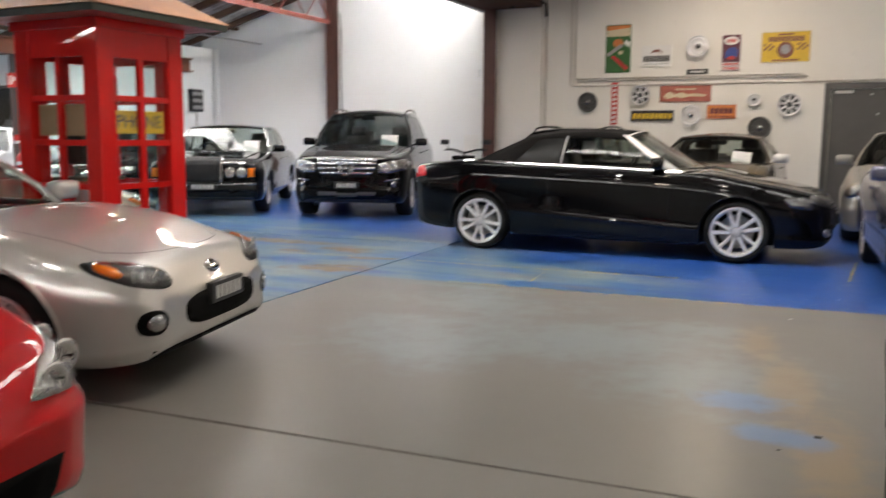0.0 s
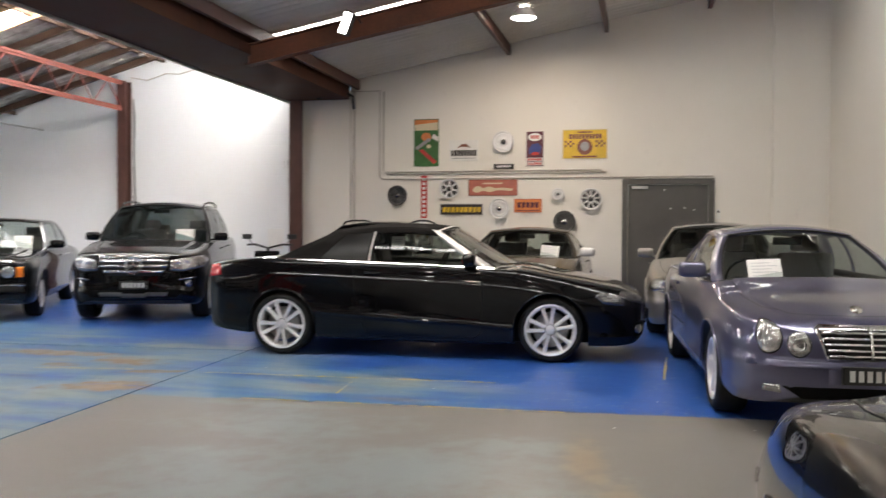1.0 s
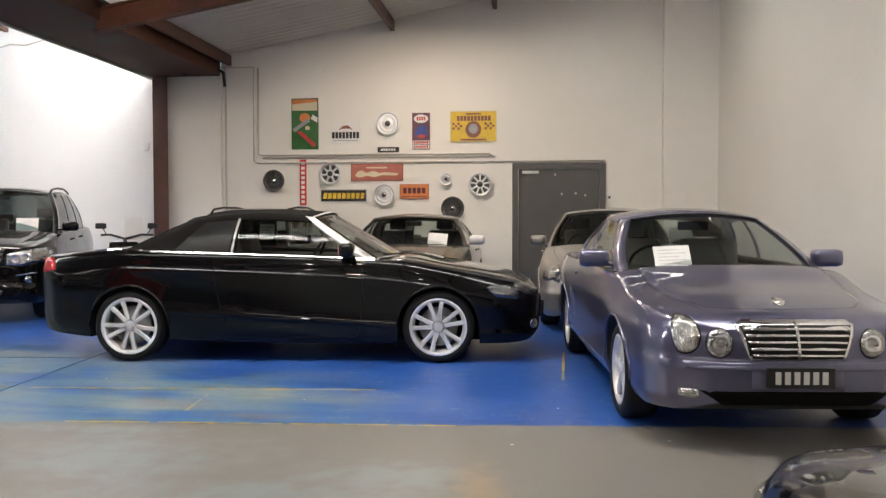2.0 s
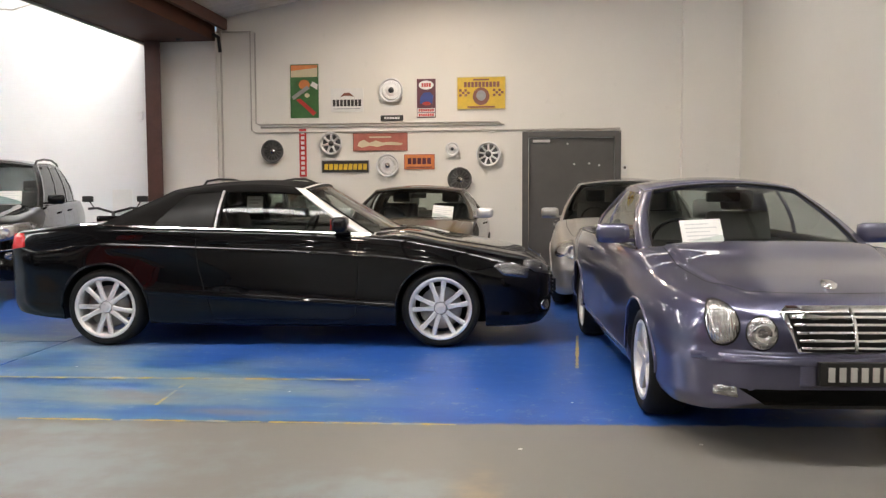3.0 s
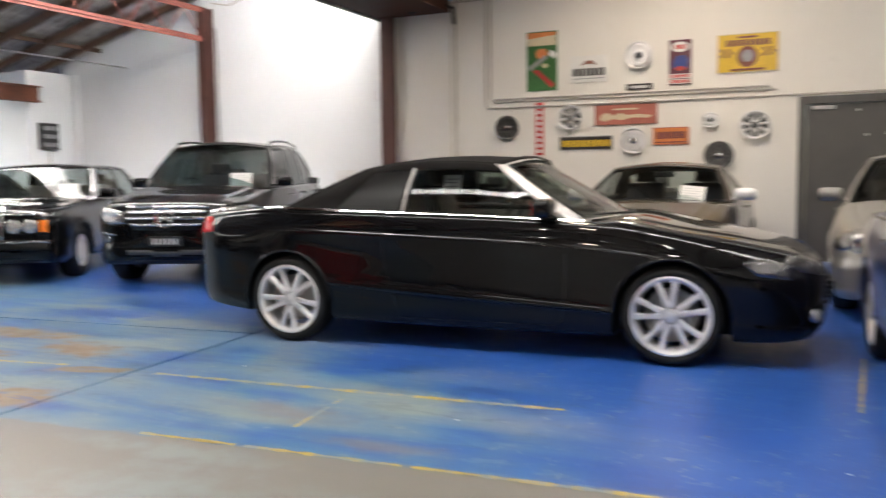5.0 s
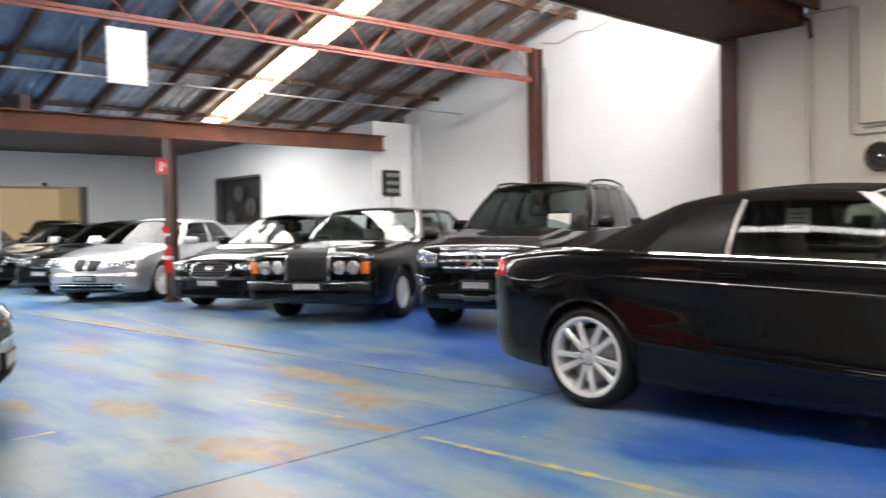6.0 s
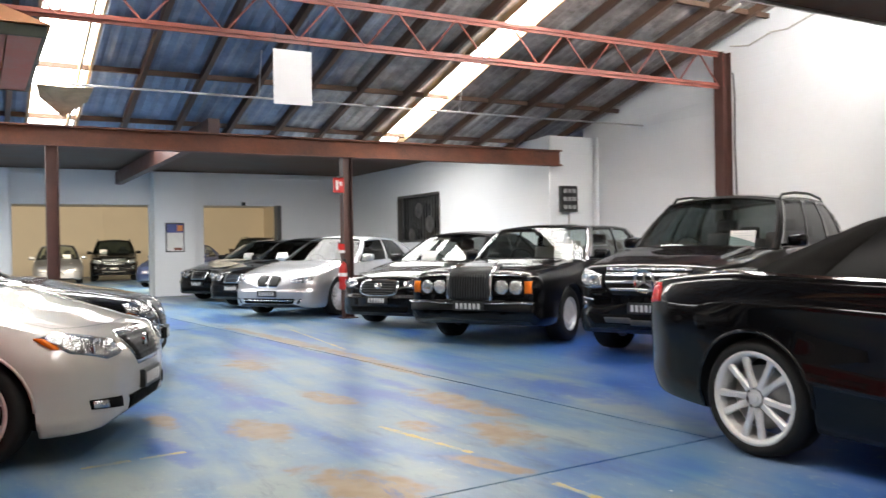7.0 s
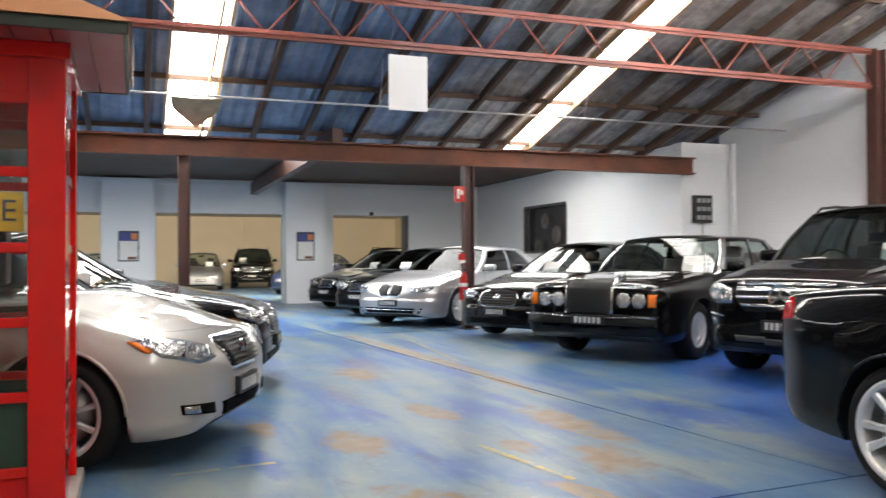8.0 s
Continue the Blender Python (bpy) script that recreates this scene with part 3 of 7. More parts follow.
# lattice truss along the left bay
truss = thing("lattice_truss", "red oxide steel lattice truss under the roof", "truss", kind="structure")
TX, TZ0, TZ1 = -9.45, 3.795, 4.325
for z in (TZ0, TZ1):
    bm = bm_box(TX - 0.035, TX + 0.035, SOUTH_Y, GABLE_Y - 0.1, z - 0.008, z + 0.008)
    bm_box(TX - 0.006, TX + 0.006, SOUTH_Y, GABLE_Y - 0.1, z - 0.05, z + 0.05, into=bm)
    part("chord", bm, RED_STEEL, truss)
y, up = GABLE_Y - 0.2, True
while y > SOUTH_Y + 0.5:
    a, b = (y, TZ0 if up else TZ1), (y - 0.46, TZ1 if up else TZ0)
    part("web_bar", bm_tube([(TX, a[0], a[1]), (TX, b[0], b[1])], 0.014, 6), RED_STEEL, truss)
    y, up = y - 0.46, not up
part("end_post", bm_box(TX - 0.04, TX + 0.04, GABLE_Y - 0.2, GABLE_Y - 0.12, TZ0, TZ1), RED_STEEL, truss)

# door in the sign wall
door = thing("door_1", "charcoal grey double door closed in a grey frame", "door", kind="structure")
dx0, dx1, dz = DOOR[0], DOOR[1], DOOR[3]
for name, b in (("frame_side", (dx0 - 0.05, dx0 + 0.05, SIGN_Y - 0.03, SIGN_Y + 0.1, 0, dz + 0.05)), ("frame_side", (dx1 - 0.05, dx1 + 0.05, SIGN_Y - 0.03, SIGN_Y + 0.1, 0, dz + 0.05)), ("frame_head", (dx0 + 0.05, dx1 - 0.05, SIGN_Y - 0.03, SIGN_Y + 0.1, dz - 0.05, dz + 0.05))):
    part(name, bm_box(*b, 0.004), DOOR_GREY, door)
leaf = part("door_leaf", bm_box(dx0 + 0.055, dx1 - 0.055, SIGN_Y + 0.03, SIGN_Y + 0.075, 0.01, dz - 0.055, 0.004), DOOR_GREY, door)
part("door_closer", bm_box(dx0 + 0.12, dx0 + 0.40, SIGN_Y - 0.01, SIGN_Y + 0.028, dz - 0.13, dz - 0.08, 0.006), GREY_METAL, door)
for x, z in ((1.42, 2.05), (1.53, 1.72), (1.77, 1.73), (1.93, 1.70)):
    part("bolt", bm_lathe([(0, 0), (0.018, 0), (0.018, -0.012), (0, -0.014)], 10, m=Matrix.Translation((x, SIGN_Y + 0.03, z))), GREY_METAL, door)

# ---------------------------------------------------------------- cars
from mathutils.bvhtree import BVHTree

PAINT = {
    "black": car_paint("black_car_paint", (0.002, 0.002, 0.0025), 0.3, 0.0, 0.3),
    "bluish": car_paint("blue_grey_metallic_paint", (0.076, 0.076, 0.132), 0.6, 0.6, 0.30),
    "silver": car_paint("silver_metallic_paint", (0.42, 0.42, 0.43), 0.5, 0.75, 0.32),
    "champagne": car_paint("warm_silver_metallic_paint", (0.50, 0.485, 0.46), 0.5, 0.65, 0.34),
    "pearl": car_paint("pale_silver_paint", (0.40, 0.38, 0.345), 0.3, 0.28, 0.42),
    "red": car_paint("red_car_paint", (0.52, 0.008, 0.010), 0.2, 0.0, 0.3),
    "brown": car_paint("dark_bronze_paint", (0.032, 0.023, 0.015), 0.6, 0.0, 0.34),
    "warm_grey": car_paint("warm_grey_metallic_paint", (0.25, 0.235, 0.215), 0.5, 0.7, 0.33),
    "grey": car_paint("mid_grey_paint", (0.17, 0.175, 0.18), 0.5, 0.7, 0.32),
    "navy": car_paint("navy_car_paint", (0.012, 0.02, 0.06), 0.4, 0.4, 0.32),
}
TYRE = surface("tyre_rubber", (0.009, 0.009, 0.009), 0.75, 0.0, 0.25, 12, 120, 0.15, spec=0.3)
ALLOY = surface("silver_alloy", (0.74, 0.73, 0.72), 0.36, 0.55, 0.08, 10, 90, 0.03)
CHROME = surface("chrome", (0.72, 0.72, 0.72), 0.07, 1.0, 0.03, 8, 80, 0.0)
DARK_METAL = surface("dark_brake_metal", (0.10, 0.10, 0.10), 0.4, 0.8, 0.2, 10, 80, 0.05)
BRAKE_DISC = surface("worn_brake_disc", (0.42, 0.41, 0.40), 0.38, 0.85, 0.15, 10, 90, 0.06)
TRIM_BLACK = surface("black_trim", (0.006, 0.006, 0.006), 0.4, 0.0, 0.2, 8, 80, 0.03, spec=0.25)
INTAKE_BLACK = surface("matt_black_intake", (0.004, 0.004, 0.004), 0.85, 0.0, 0.2, 8, 80, 0.1, spec=0.1)
CABIN = surface("dark_cabin_trim", (0.012, 0.012, 0.011), 0.7, 0.0, 0.2, 8, 60, 0.1)
LEATHER_DARK = surface("dark_leather", (0.028, 0.026, 0.025), 0.5, 0.0, 0.2, 8, 60, 0.12)
LEATHER_GREY = surface("grey_leather", (0.20, 0.195, 0.18), 0.5, 0.0, 0.12, 8, 60, 0.12)
SOFT_TOP = surface("black_soft_top_fabric", (0.008, 0.0075, 0.0075), 0.9, 0.0, 0.2, 3, 220, 0.3, spec=0.15)
WINDOW = glass("window_glass", (0.80, 0.86, 0.84), 0.9)
WINDOW_DARK = glass("tinted_window_glass", (0.26, 0.27, 0.27), 0.8)
WINDOW_TEAL = glass("green_tinted_windscreen", (0.36, 0.48, 0.48), 0.9)
LENS = glass("lamp_lens", (0.98, 0.98, 0.98), 0.96)
REFLECTOR = surface("lamp_reflector", (0.50, 0.50, 0.50), 0.10, 1.0, 0.35, 22, 60, 0.9, 0.02)
LAMP_SMOKE = surface("shaded_lamp_reflector", (0.22, 0.22, 0.225), 0.14, 1.0, 0.6, 26, 60, 0.9, 0.02)


def ribbed_glass(name, colour, ribs):
    """Moulded lamp glass over a bright bowl: fine upright ribs."""
    m, t, b = nodes_of(name)
    pos = obj_pos(t)
    sep = t.nodes.new("ShaderNodeSeparateXYZ")
    t.links.new(pos, sep.inputs[0])
    rib = maths(t, "SINE", maths(t, "MULTIPLY", sep.outputs[1], ribs))
    blot = noise_tex(t, 16.0, 3, coord=pos)
    t.links.new(ramp(t, blot, ((0.35, tuple(c * 0.55 for c in colour)), (0.65, colour))), b.inputs["Base Color"])
    b.inputs["Metallic"].default_value, b.inputs["Roughness"].default_value, b.inputs["Coat Weight"].default_value = 0.85, 0.16, 1.0
    bump(t, b, maths(t, "ADD", rib, maths(t, "MULTIPLY", blot, 6.0)), 0.5, 0.004)
    return m


MILKY = ribbed_glass("ribbed_lamp_glass", (0.86, 0.85, 0.82), 520.0)
AMBER = surface("amber_lens", (0.85, 0.20, 0.02), 0.15, 0.0, 0.15, 20, 90, 0.2)
RED_LENS = surface("red_lens", (0.45, 0.008, 0.01), 0.12, 0.0, 0.15, 20, 90, 0.2)
PLATE_BLACK = surface("black_number_plate", (0.012, 0.012, 0.012), 0.4, 0.0, 0.1, 10, 80, 0.02)
PLATE_PALE = surface("pale_plate_paint", (0.62, 0.62, 0.60), 0.5, 0.0, 0.05, 10, 80, 0.02)
PAPER = surface("white_paper", (0.80, 0.79, 0.77), 0.8, 0.0, 0.03, 8, 60, 0.05)
INK = surface("printed_ink", (0.10, 0.10, 0.11), 0.8, 0.0, 0.1, 8, 60, 0.0)
PALE_INK = surface("pale_printed_ink", (0.60, 0.60, 0.605), 0.8, 0.0, 0.1, 8, 60, 0.0)
MIRROR = surface("mirror_glass", (0.8, 0.8, 0.8), 0.02, 1.0, 0.01, 5, 50, 0.0)


def curve_of(points):
    """A smooth curve through (x, value) points without overshoot."""
    px, py = np.array(sorted(points), float).T
    h, d = np.diff(px), np.diff(py) / np.diff(px)
    s = np.zeros(len(px))
    for i in range(1, len(px) - 1):
        if d[i - 1] * d[i] > 0:
            w1, w2 = 2 * h[i] + h[i - 1], h[i] + 2 * h[i - 1]
            s[i] = (w1 + w2) / (w1 / d[i - 1] + w2 / d[i])
    s[0], s[-1] = d[0], d[-1]

    def f(x):
        i = int(np.clip(np.searchsorted(px, x) - 1, 0, len(h) - 1))
        u = float(np.clip((x - px[i]) / h[i], 0, 1))
        return float(py[i] * (1 + 2 * u) * (1 - u) ** 2 + py[i + 1] * u * u * (3 - 2 * u) + h[i] * (s[i] * u * (1 - u) ** 2 - s[i + 1] * u * u * (1 - u)))
    return f


def tidy(bm):
    """Welds the shared edges and drops points that carry no face."""
    bmesh.ops.remove_doubles(bm, verts=bm.verts, dist=0.003)
    loose = [v for v in bm.verts if not v.link_faces]
    bmesh.ops.delete(bm, geom=loose, context="VERTS")


def grid_faces(bm, rows, keep=None, mat=0):
    for i in range(len(rows) - 1):
        for j in range(len(rows[0]) - 1):
            if keep is None or keep(i, j):
                f = bm.faces.new((rows[i][j], rows[i][j + 1], rows[i + 1][j + 1], rows[i + 1][j]))
                f.smooth = True
                f.material_index = mat


# side profiles: width against height between sill and shoulder, and the heights at which the rows of the shell run
SIDES = {
    "modern": ([(0.0, 0.915), (0.03, 0.940), (0.07, 0.958), (0.16, 0.968), (0.245, 0.974), (0.262, 0.982), (0.275, 0.9975), (0.285, 0.9965), (0.305, 0.9885), (0.36, 0.9865), (0.55, 0.9875), (0.70, 0.9935), (0.775, 0.9995), (0.79, 1.0), (0.81, 0.989), (0.86, 0.978), (0.94, 0.966), (1.0, 0.945)],
               (0.0, 0.015, 0.03, 0.07, 0.13, 0.19, 0.235, 0.25, 0.262, 0.273, 0.285, 0.30, 0.34, 0.41, 0.48, 0.55, 0.62, 0.69, 0.74, 0.77, 0.782, 0.792, 0.803, 0.82, 0.86, 0.91, 0.96, 1.0)),
    "round": ([(0.0, 0.920), (0.04, 0.945), (0.10, 0.966), (0.17, 0.981), (0.24, 0.980), (0.45, 0.988), (0.62, 0.998), (0.72, 1.0), (0.80, 0.992), (0.90, 0.970), (1.0, 0.935)],
              (0.0, 0.02, 0.05, 0.10, 0.14, 0.17, 0.20, 0.24, 0.30, 0.37, 0.44, 0.51, 0.58, 0.65, 0.70, 0.74, 0.78, 0.82, 0.86, 0.90, 0.94, 0.97, 1.0)),
}
# rise of the bonnet and boot from the shoulder to the middle line
CROWN = curve_of([(0.0, 1.0), (0.25, 0.988), (0.5, 0.94), (0.7, 0.84), (0.8, 0.755), (0.9, 0.56), (0.965, 0.31), (1.0, 0.0)])


class Shell:
    """The painted shell of a car, as curves along its length."""

    def __init__(self, c):
        self.c = c
        wb, fo, ro, w = c["wb"], c["fo"], c["ro"], c["w"]
        self.xf, self.xr, self.ax = wb / 2 + fo, -wb / 2 - ro, wb / 2
        xf, xr = self.xf, self.xr
        xa, xc = c["xa"], c["xc"]
        belt_f, belt_r = c["belt"]
        self.belt = lambda x: belt_f + (belt_r - belt_f) * (xa - x) / (xa - xc)
        zn, zh, zd, zt = c["nose"], c["hood"], c["deck"], c["tail"]
        nd = c.get("nose_drop", 0.11)
        self.top = curve_of([(xr, zt - 0.10), (xr + 0.05, zt - 0.02), (xr + 0.22, zt), (xc - 0.02, zd), (xc + 0.14, self.belt(xc) - 0.05), ((xa + xc) / 2, (belt_f + belt_r) / 2 - 0.05), (xa + 0.02, belt_f - 0.02), (xa + 0.22, c["cowl"]), (self.ax + 0.05, zh), (xf - 0.32, zn + (zh - zn) * 0.42), (xf - 0.10, zn), (xf, zn - nd)])
        self.shoulder = curve_of([(xr, zt - 0.14), (xr + 0.05, zt - 0.06), (xr + 0.25, zt - 0.035), (xc, belt_r - 0.02), ((xa + xc) / 2, (belt_f + belt_r) / 2), (xa, belt_f - 0.01), (self.ax, zh - c.get("hood_crown", 0.045)), (xf - 0.32, zn + (zh - zn) * 0.3 - 0.07), (xf - 0.10, zn - 0.07), (xf, zn - nd - 0.05)])
        ns = c.get("nose_square", 0.0)
        ts = c.get("tail_square", 0.0)
        self.half = curve_of([(xr, w * (0.72 + 0.2 * ts)), (xr + 0.06, w * (0.84 + 0.1 * ts)), (xr + 0.3, w * (0.945 + 0.03 * ts)), (-wb / 2, w * 0.99), (0, w), (wb / 2, w * 0.985), (xf - 0.42, w * (0.945 + 0.035 * ns)), (xf - 0.18, w * (0.855 + 0.11 * ns)), (xf - 0.06, w * (0.74 + 0.2 * ns)), (xf, w * (0.60 + 0.32 * ns))])
        cl = c.get("clear", 0.17)
        self.bottom = curve_of([(xr, cl + 0.17), (xr + 0.12, cl + 0.09), (-wb / 2, cl + 0.03), (0, cl), (wb / 2, cl), (xf - 0.3, cl), (xf - 0.08, cl + 0.02), (xf, cl + 0.07)])
        self.r, self.ra = c["r"], c["r"] + c.get("arch_gap", 0.045)
        pts, self.rows = SIDES[c.get("side", "round")]
        self.profile, self.plain, self.fold = curve_of(pts), curve_of(SIDES["round"][0]), c.get("fold")

    def arch(self, x):
        for xc in (self.ax, -self.ax):
            d = abs(x - xc)
            if d < self.ra:
                return self.r + math.sqrt(max(0.0, self.ra ** 2 - d * d)) * 1.0
        return 0.0

    def warp(self, x, u, back=False):
        """Lets the lower fold of the flank climb towards the tail."""
        if not self.fold:
            return u
        f0, f1 = self.fold
        k = min(1.0, max(0.0, (x + self.ax) / (2 * self.ax)))
        at = f1 + (f0 - f1) * k
        a, b = (at, 0.28) if back else (0.28, at)
        return u * b / a if u < a else b + (u - a) * (1 - b) / (1 - a)

    def side_y(self, x, z):
        zb, zs = self.bottom(x), self.shoulder(x)
        u = min(1.0, max(0.0, (z - zb) / (zs - zb)))
        swell = self.c.get("flare", 0.012) * sum(math.exp(-((x - xc) / 0.36) ** 2) for xc in (self.ax, -self.ax)) * (1 - u ** 2)
        y = self.profile(self.warp(x, u, True))
        k = min(1.0, max(0.0, (abs(x) - self.ax + 0.1) / (self.ra + 0.15)))
        return self.half(x) * (y + (self.plain(u) - y) * k * k * (3 - 2 * k)) * (1 + swell)

    def section(self, x):
        zb, zs, zt, w = self.bottom(x), self.shoulder(x), self.top(x), self.half(x)
        za = max(zb, self.arch(x))
        pts = [(0.0, zb), (0.62 * w, zb), (0.62 * w, max(zb + 0.002, za)), (self.side_y(x, za) - 0.012, za + 0.001)]
        for i, u in enumerate(self.rows):
            z = max(zb + (zs - zb) * self.warp(x, u), za + 0.006 + 0.0006 * i)
            pts.append((self.side_y(x, z), z))
        y0 = self.side_y(x, zs)
        hood = self.c.get("ridge", 0.010) * min(1.0, max(0.0, (x - self.c["xa"] - 0.05) / 0.2)) * min(1.0, max(0.0, (self.xf - 0.15 - x) / 0.3))
        slim = 1.0 - self.c.get("ridge_in", 0.16) * min(1.0, max(0.0, (x - self.c["xa"]) / (self.xf - self.c["xa"])))
        for f in (0.985, 0.965, 0.94, 0.90, 0.86, 0.82 * slim, 0.795 * slim, 0.78 * slim, 0.765 * slim, 0.74 * slim, 0.6 * slim, 0.45 * slim, 0.3, 0.15, 0.0):
            k = min(1.0, max(0.0, (0.80 * slim - f) / (0.045 * slim)))
            pts.append((y0 * f, zs + (zt - zs) * CROWN(f) + 0.006 * min(1.0, max(0.0, (f - 0.8) / 0.1)) * min(1.0, (1 - f) / 0.03) + hood * k * k * (3 - 2 * k)))
        return pts

    def bmesh(self):
        xs = list(np.linspace(self.xr + 0.3, self.xf - 0.42, 44))
        xs += [self.xr + v for v in (0, 0.012, 0.03, 0.06, 0.1, 0.16, 0.23)] + [self.xf - v for v in (0, 0.012, 0.03, 0.06, 0.1, 0.14, 0.19, 0.25, 0.32)]
        for xc in (self.ax, -self.ax):
            xs = [x for x in xs if abs(x - xc) > self.ra + 0.02]
            xs += [xc + self.ra * math.cos(t) for t in np.linspace(0.0, math.pi, 29)]
            xs += [xc + self.ra + 0.006, xc - self.ra - 0.006]
        xs = sorted(xs)
        bm = bmesh.new()
        rows = []
        for x in xs:
            s = self.section(x)
            half = [(x, y, z) for y, z in s]
            ring = half + [(x, -y, z) for x, y, z in half[-2:0:-1]]
            rows.append([bm.verts.new(p) for p in ring])
        n = len(rows[0])
        nh = len(self.section(0.0))
        for a, b, x0, x1 in zip(rows, rows[1:], xs, xs[1:]):
            for j in range(n):
                f = bm.faces.new((a[j], a[(j + 1) % n], b[(j + 1) % n], b[j]))
                f.smooth = True
                k = j if j < nh - 1 else n - 1 - j
                xm = (x0 + x1) / 2
                inside = self.c["xc"] + 0.04 < xm < self.c["xa"] - 0.02
                f.material_index = 1 if k <= 2 else (2 if inside and k >= nh - 11 else 0)
        for ring, x, out in ((rows[0], xs[0], -1), (rows[-1], xs[-1], 1)):
            cz = sum(v.co.z for v in ring) / n
            prev = ring
            for f in (0.9, 0.72, 0.4, 0.0):
                nxt = [bm.verts.new((x + out * self.c.get("bulge", 0.045) * (1 - f * f), v.co.y * f, cz + (v.co.z - cz) * f)) for v in ring] if f else [bm.verts.new((x + out * self.c.get("bulge", 0.045), 0, cz))]
                for j in range(n):
                    q = (prev[j], prev[(j + 1) % n], nxt[(j + 1) % n], nxt[j]) if f else (prev[j], prev[(j + 1) % n], nxt[0])
                    bm.faces.new(q).smooth = True
                prev = nxt
        bz = self.c.get("bumper_z", 0.50)
        for v in bm.verts:
            over = abs(v.co.x) - self.ax - self.ra - 0.03
            if bz and over > 0 and v.co.z < bz:
                k = min(1.0, (bz - v.co.z) / 0.035) * min(1.0, over / 0.10) * 0.022
                end = self.xf if v.co.x > 0 else self.xr
                near = min(1.0, max(0.0, 1 - abs(end - v.co.x) / 0.35))
                v.co.x += math.copysign(k * near, v.co.x)
                v.co.y += math.copysign(k * min(1.0, abs(v.co.y) / 0.4), v.co.y)
        bmesh.ops.recalc_face_normals(bm, faces=bm.faces)
        return bm


class Skin:
    """Finds places on the finished shell, so that lamps, grilles and seams lie on it."""

    def __init__(self, bm):
        bm.normal_update()
        self.tree = BVHTree.FromBMesh(bm)

    def at(self, a, b, way):
        """way: 'front' or 'back' (a = y, b = z), 'left' or 'right' (a = x, b = z), 'top' (a = x, b = y)."""
        o, d = {"front": ((6, a, b), (-1, 0, 0)), "back": ((-6, a, b), (1, 0, 0)), "left": ((a, 4, b), (0, -1, 0)), "right": ((a, -4, b), (0, 1, 0)), "top": ((a, b, 4), (0, 0, -1))}[way]
        hit, normal, _, _ = self.tree.ray_cast(Vector(o), Vector(d))
        if hit is None:
            hit, normal, _, _ = self.tree.find_nearest(Vector(o) + Vector(d) * (6 - 2.2 if way in ("front", "back") else 3.2))
        if normal.dot(Vector(d)) > 0:
            normal = -normal
        return hit, normal

    def patch(self, outline, way, lift=0.004, thick=0.012, cuts=3, into=None):
        """A plate with that outline, laid on the shell and standing lift proud of it."""
        bm = into or bmesh.new()
        t = bmesh.new()
        f = t.faces.new([t.verts.new((a, b, 0)) for a, b in outline])
        bmesh.ops.triangulate(t, faces=[f])
        for _ in range(cuts):
            long = [e for e in t.edges if e.calc_length() > 0.05]
            if long:
                bmesh.ops.subdivide_edges(t, edges=long, cuts=1)
                bmesh.ops.triangulate(t, faces=[g for g in t.faces if len(g.verts) > 3])
        top, low = {}, {}
        for v in t.verts:
            p, nrm = self.at(v.co.x, v.co.y, way)
            top[v], low[v] = bm.verts.new(p + nrm * lift), bm.verts.new(p + nrm * (lift - thick))
        for g in t.faces:
            bm.faces.new([top[v] for v in g.verts]).smooth = True
        for e in t.edges:
            if len(e.link_faces) == 1:
                a, b = e.verts
                bm.faces.new((top[a], top[b], low[b], low[a]))
        t.free()
        return bm

    def seam(self, pts, way, width=0.007, lift=0.0015, into=None, step=0.06):
        """A thin dark line along a polyline on the shell."""
        bm = into or bmesh.new()
        line = [Vector((a, b, 0)) for a, b in pts]
        fine = [line[0]]
        for p, q in zip(line, line[1:]):
            k = max(1, int((q - p).length / step))
            fine += [p + (q - p) * i / k for i in range(1, k + 1)]
        rows = []
        for i, p in enumerate(fine):
            d = (fine[min(i + 1, len(fine) - 1)] - fine[max(i - 1, 0)]).normalized()
            s = Vector((-d.y, d.x, 0)) * width / 2
            row = []
            for q in (p + s, p - s):
                h, nrm = self.at(q.x, q.y, way)
                row.append(bm.verts.new(h + nrm * lift))
            rows.append(row)
        for a, b in zip(rows, rows[1:]):
            bm.faces.new((a[0], a[1], b[1], b[0]))
        return bm


def oval(ca, cb, ra, rb, n=20, tilt=0.0, power=2.0):
    out = []
    for k in range(n):
        t = k * math.tau / n
        c, s = math.cos(t), math.sin(t)
        u, v = ra * math.copysign(abs(c) ** (2 / power), c), rb * math.copysign(abs(s) ** (2 / power), s)
        out.append((ca + u * math.cos(tilt) - v * math.sin(tilt), cb + u * math.sin(tilt) + v * math.cos(tilt)))
    return out


def mirror_pts(pts):
    return [(-a, b) for a, b in pts[::-1]]


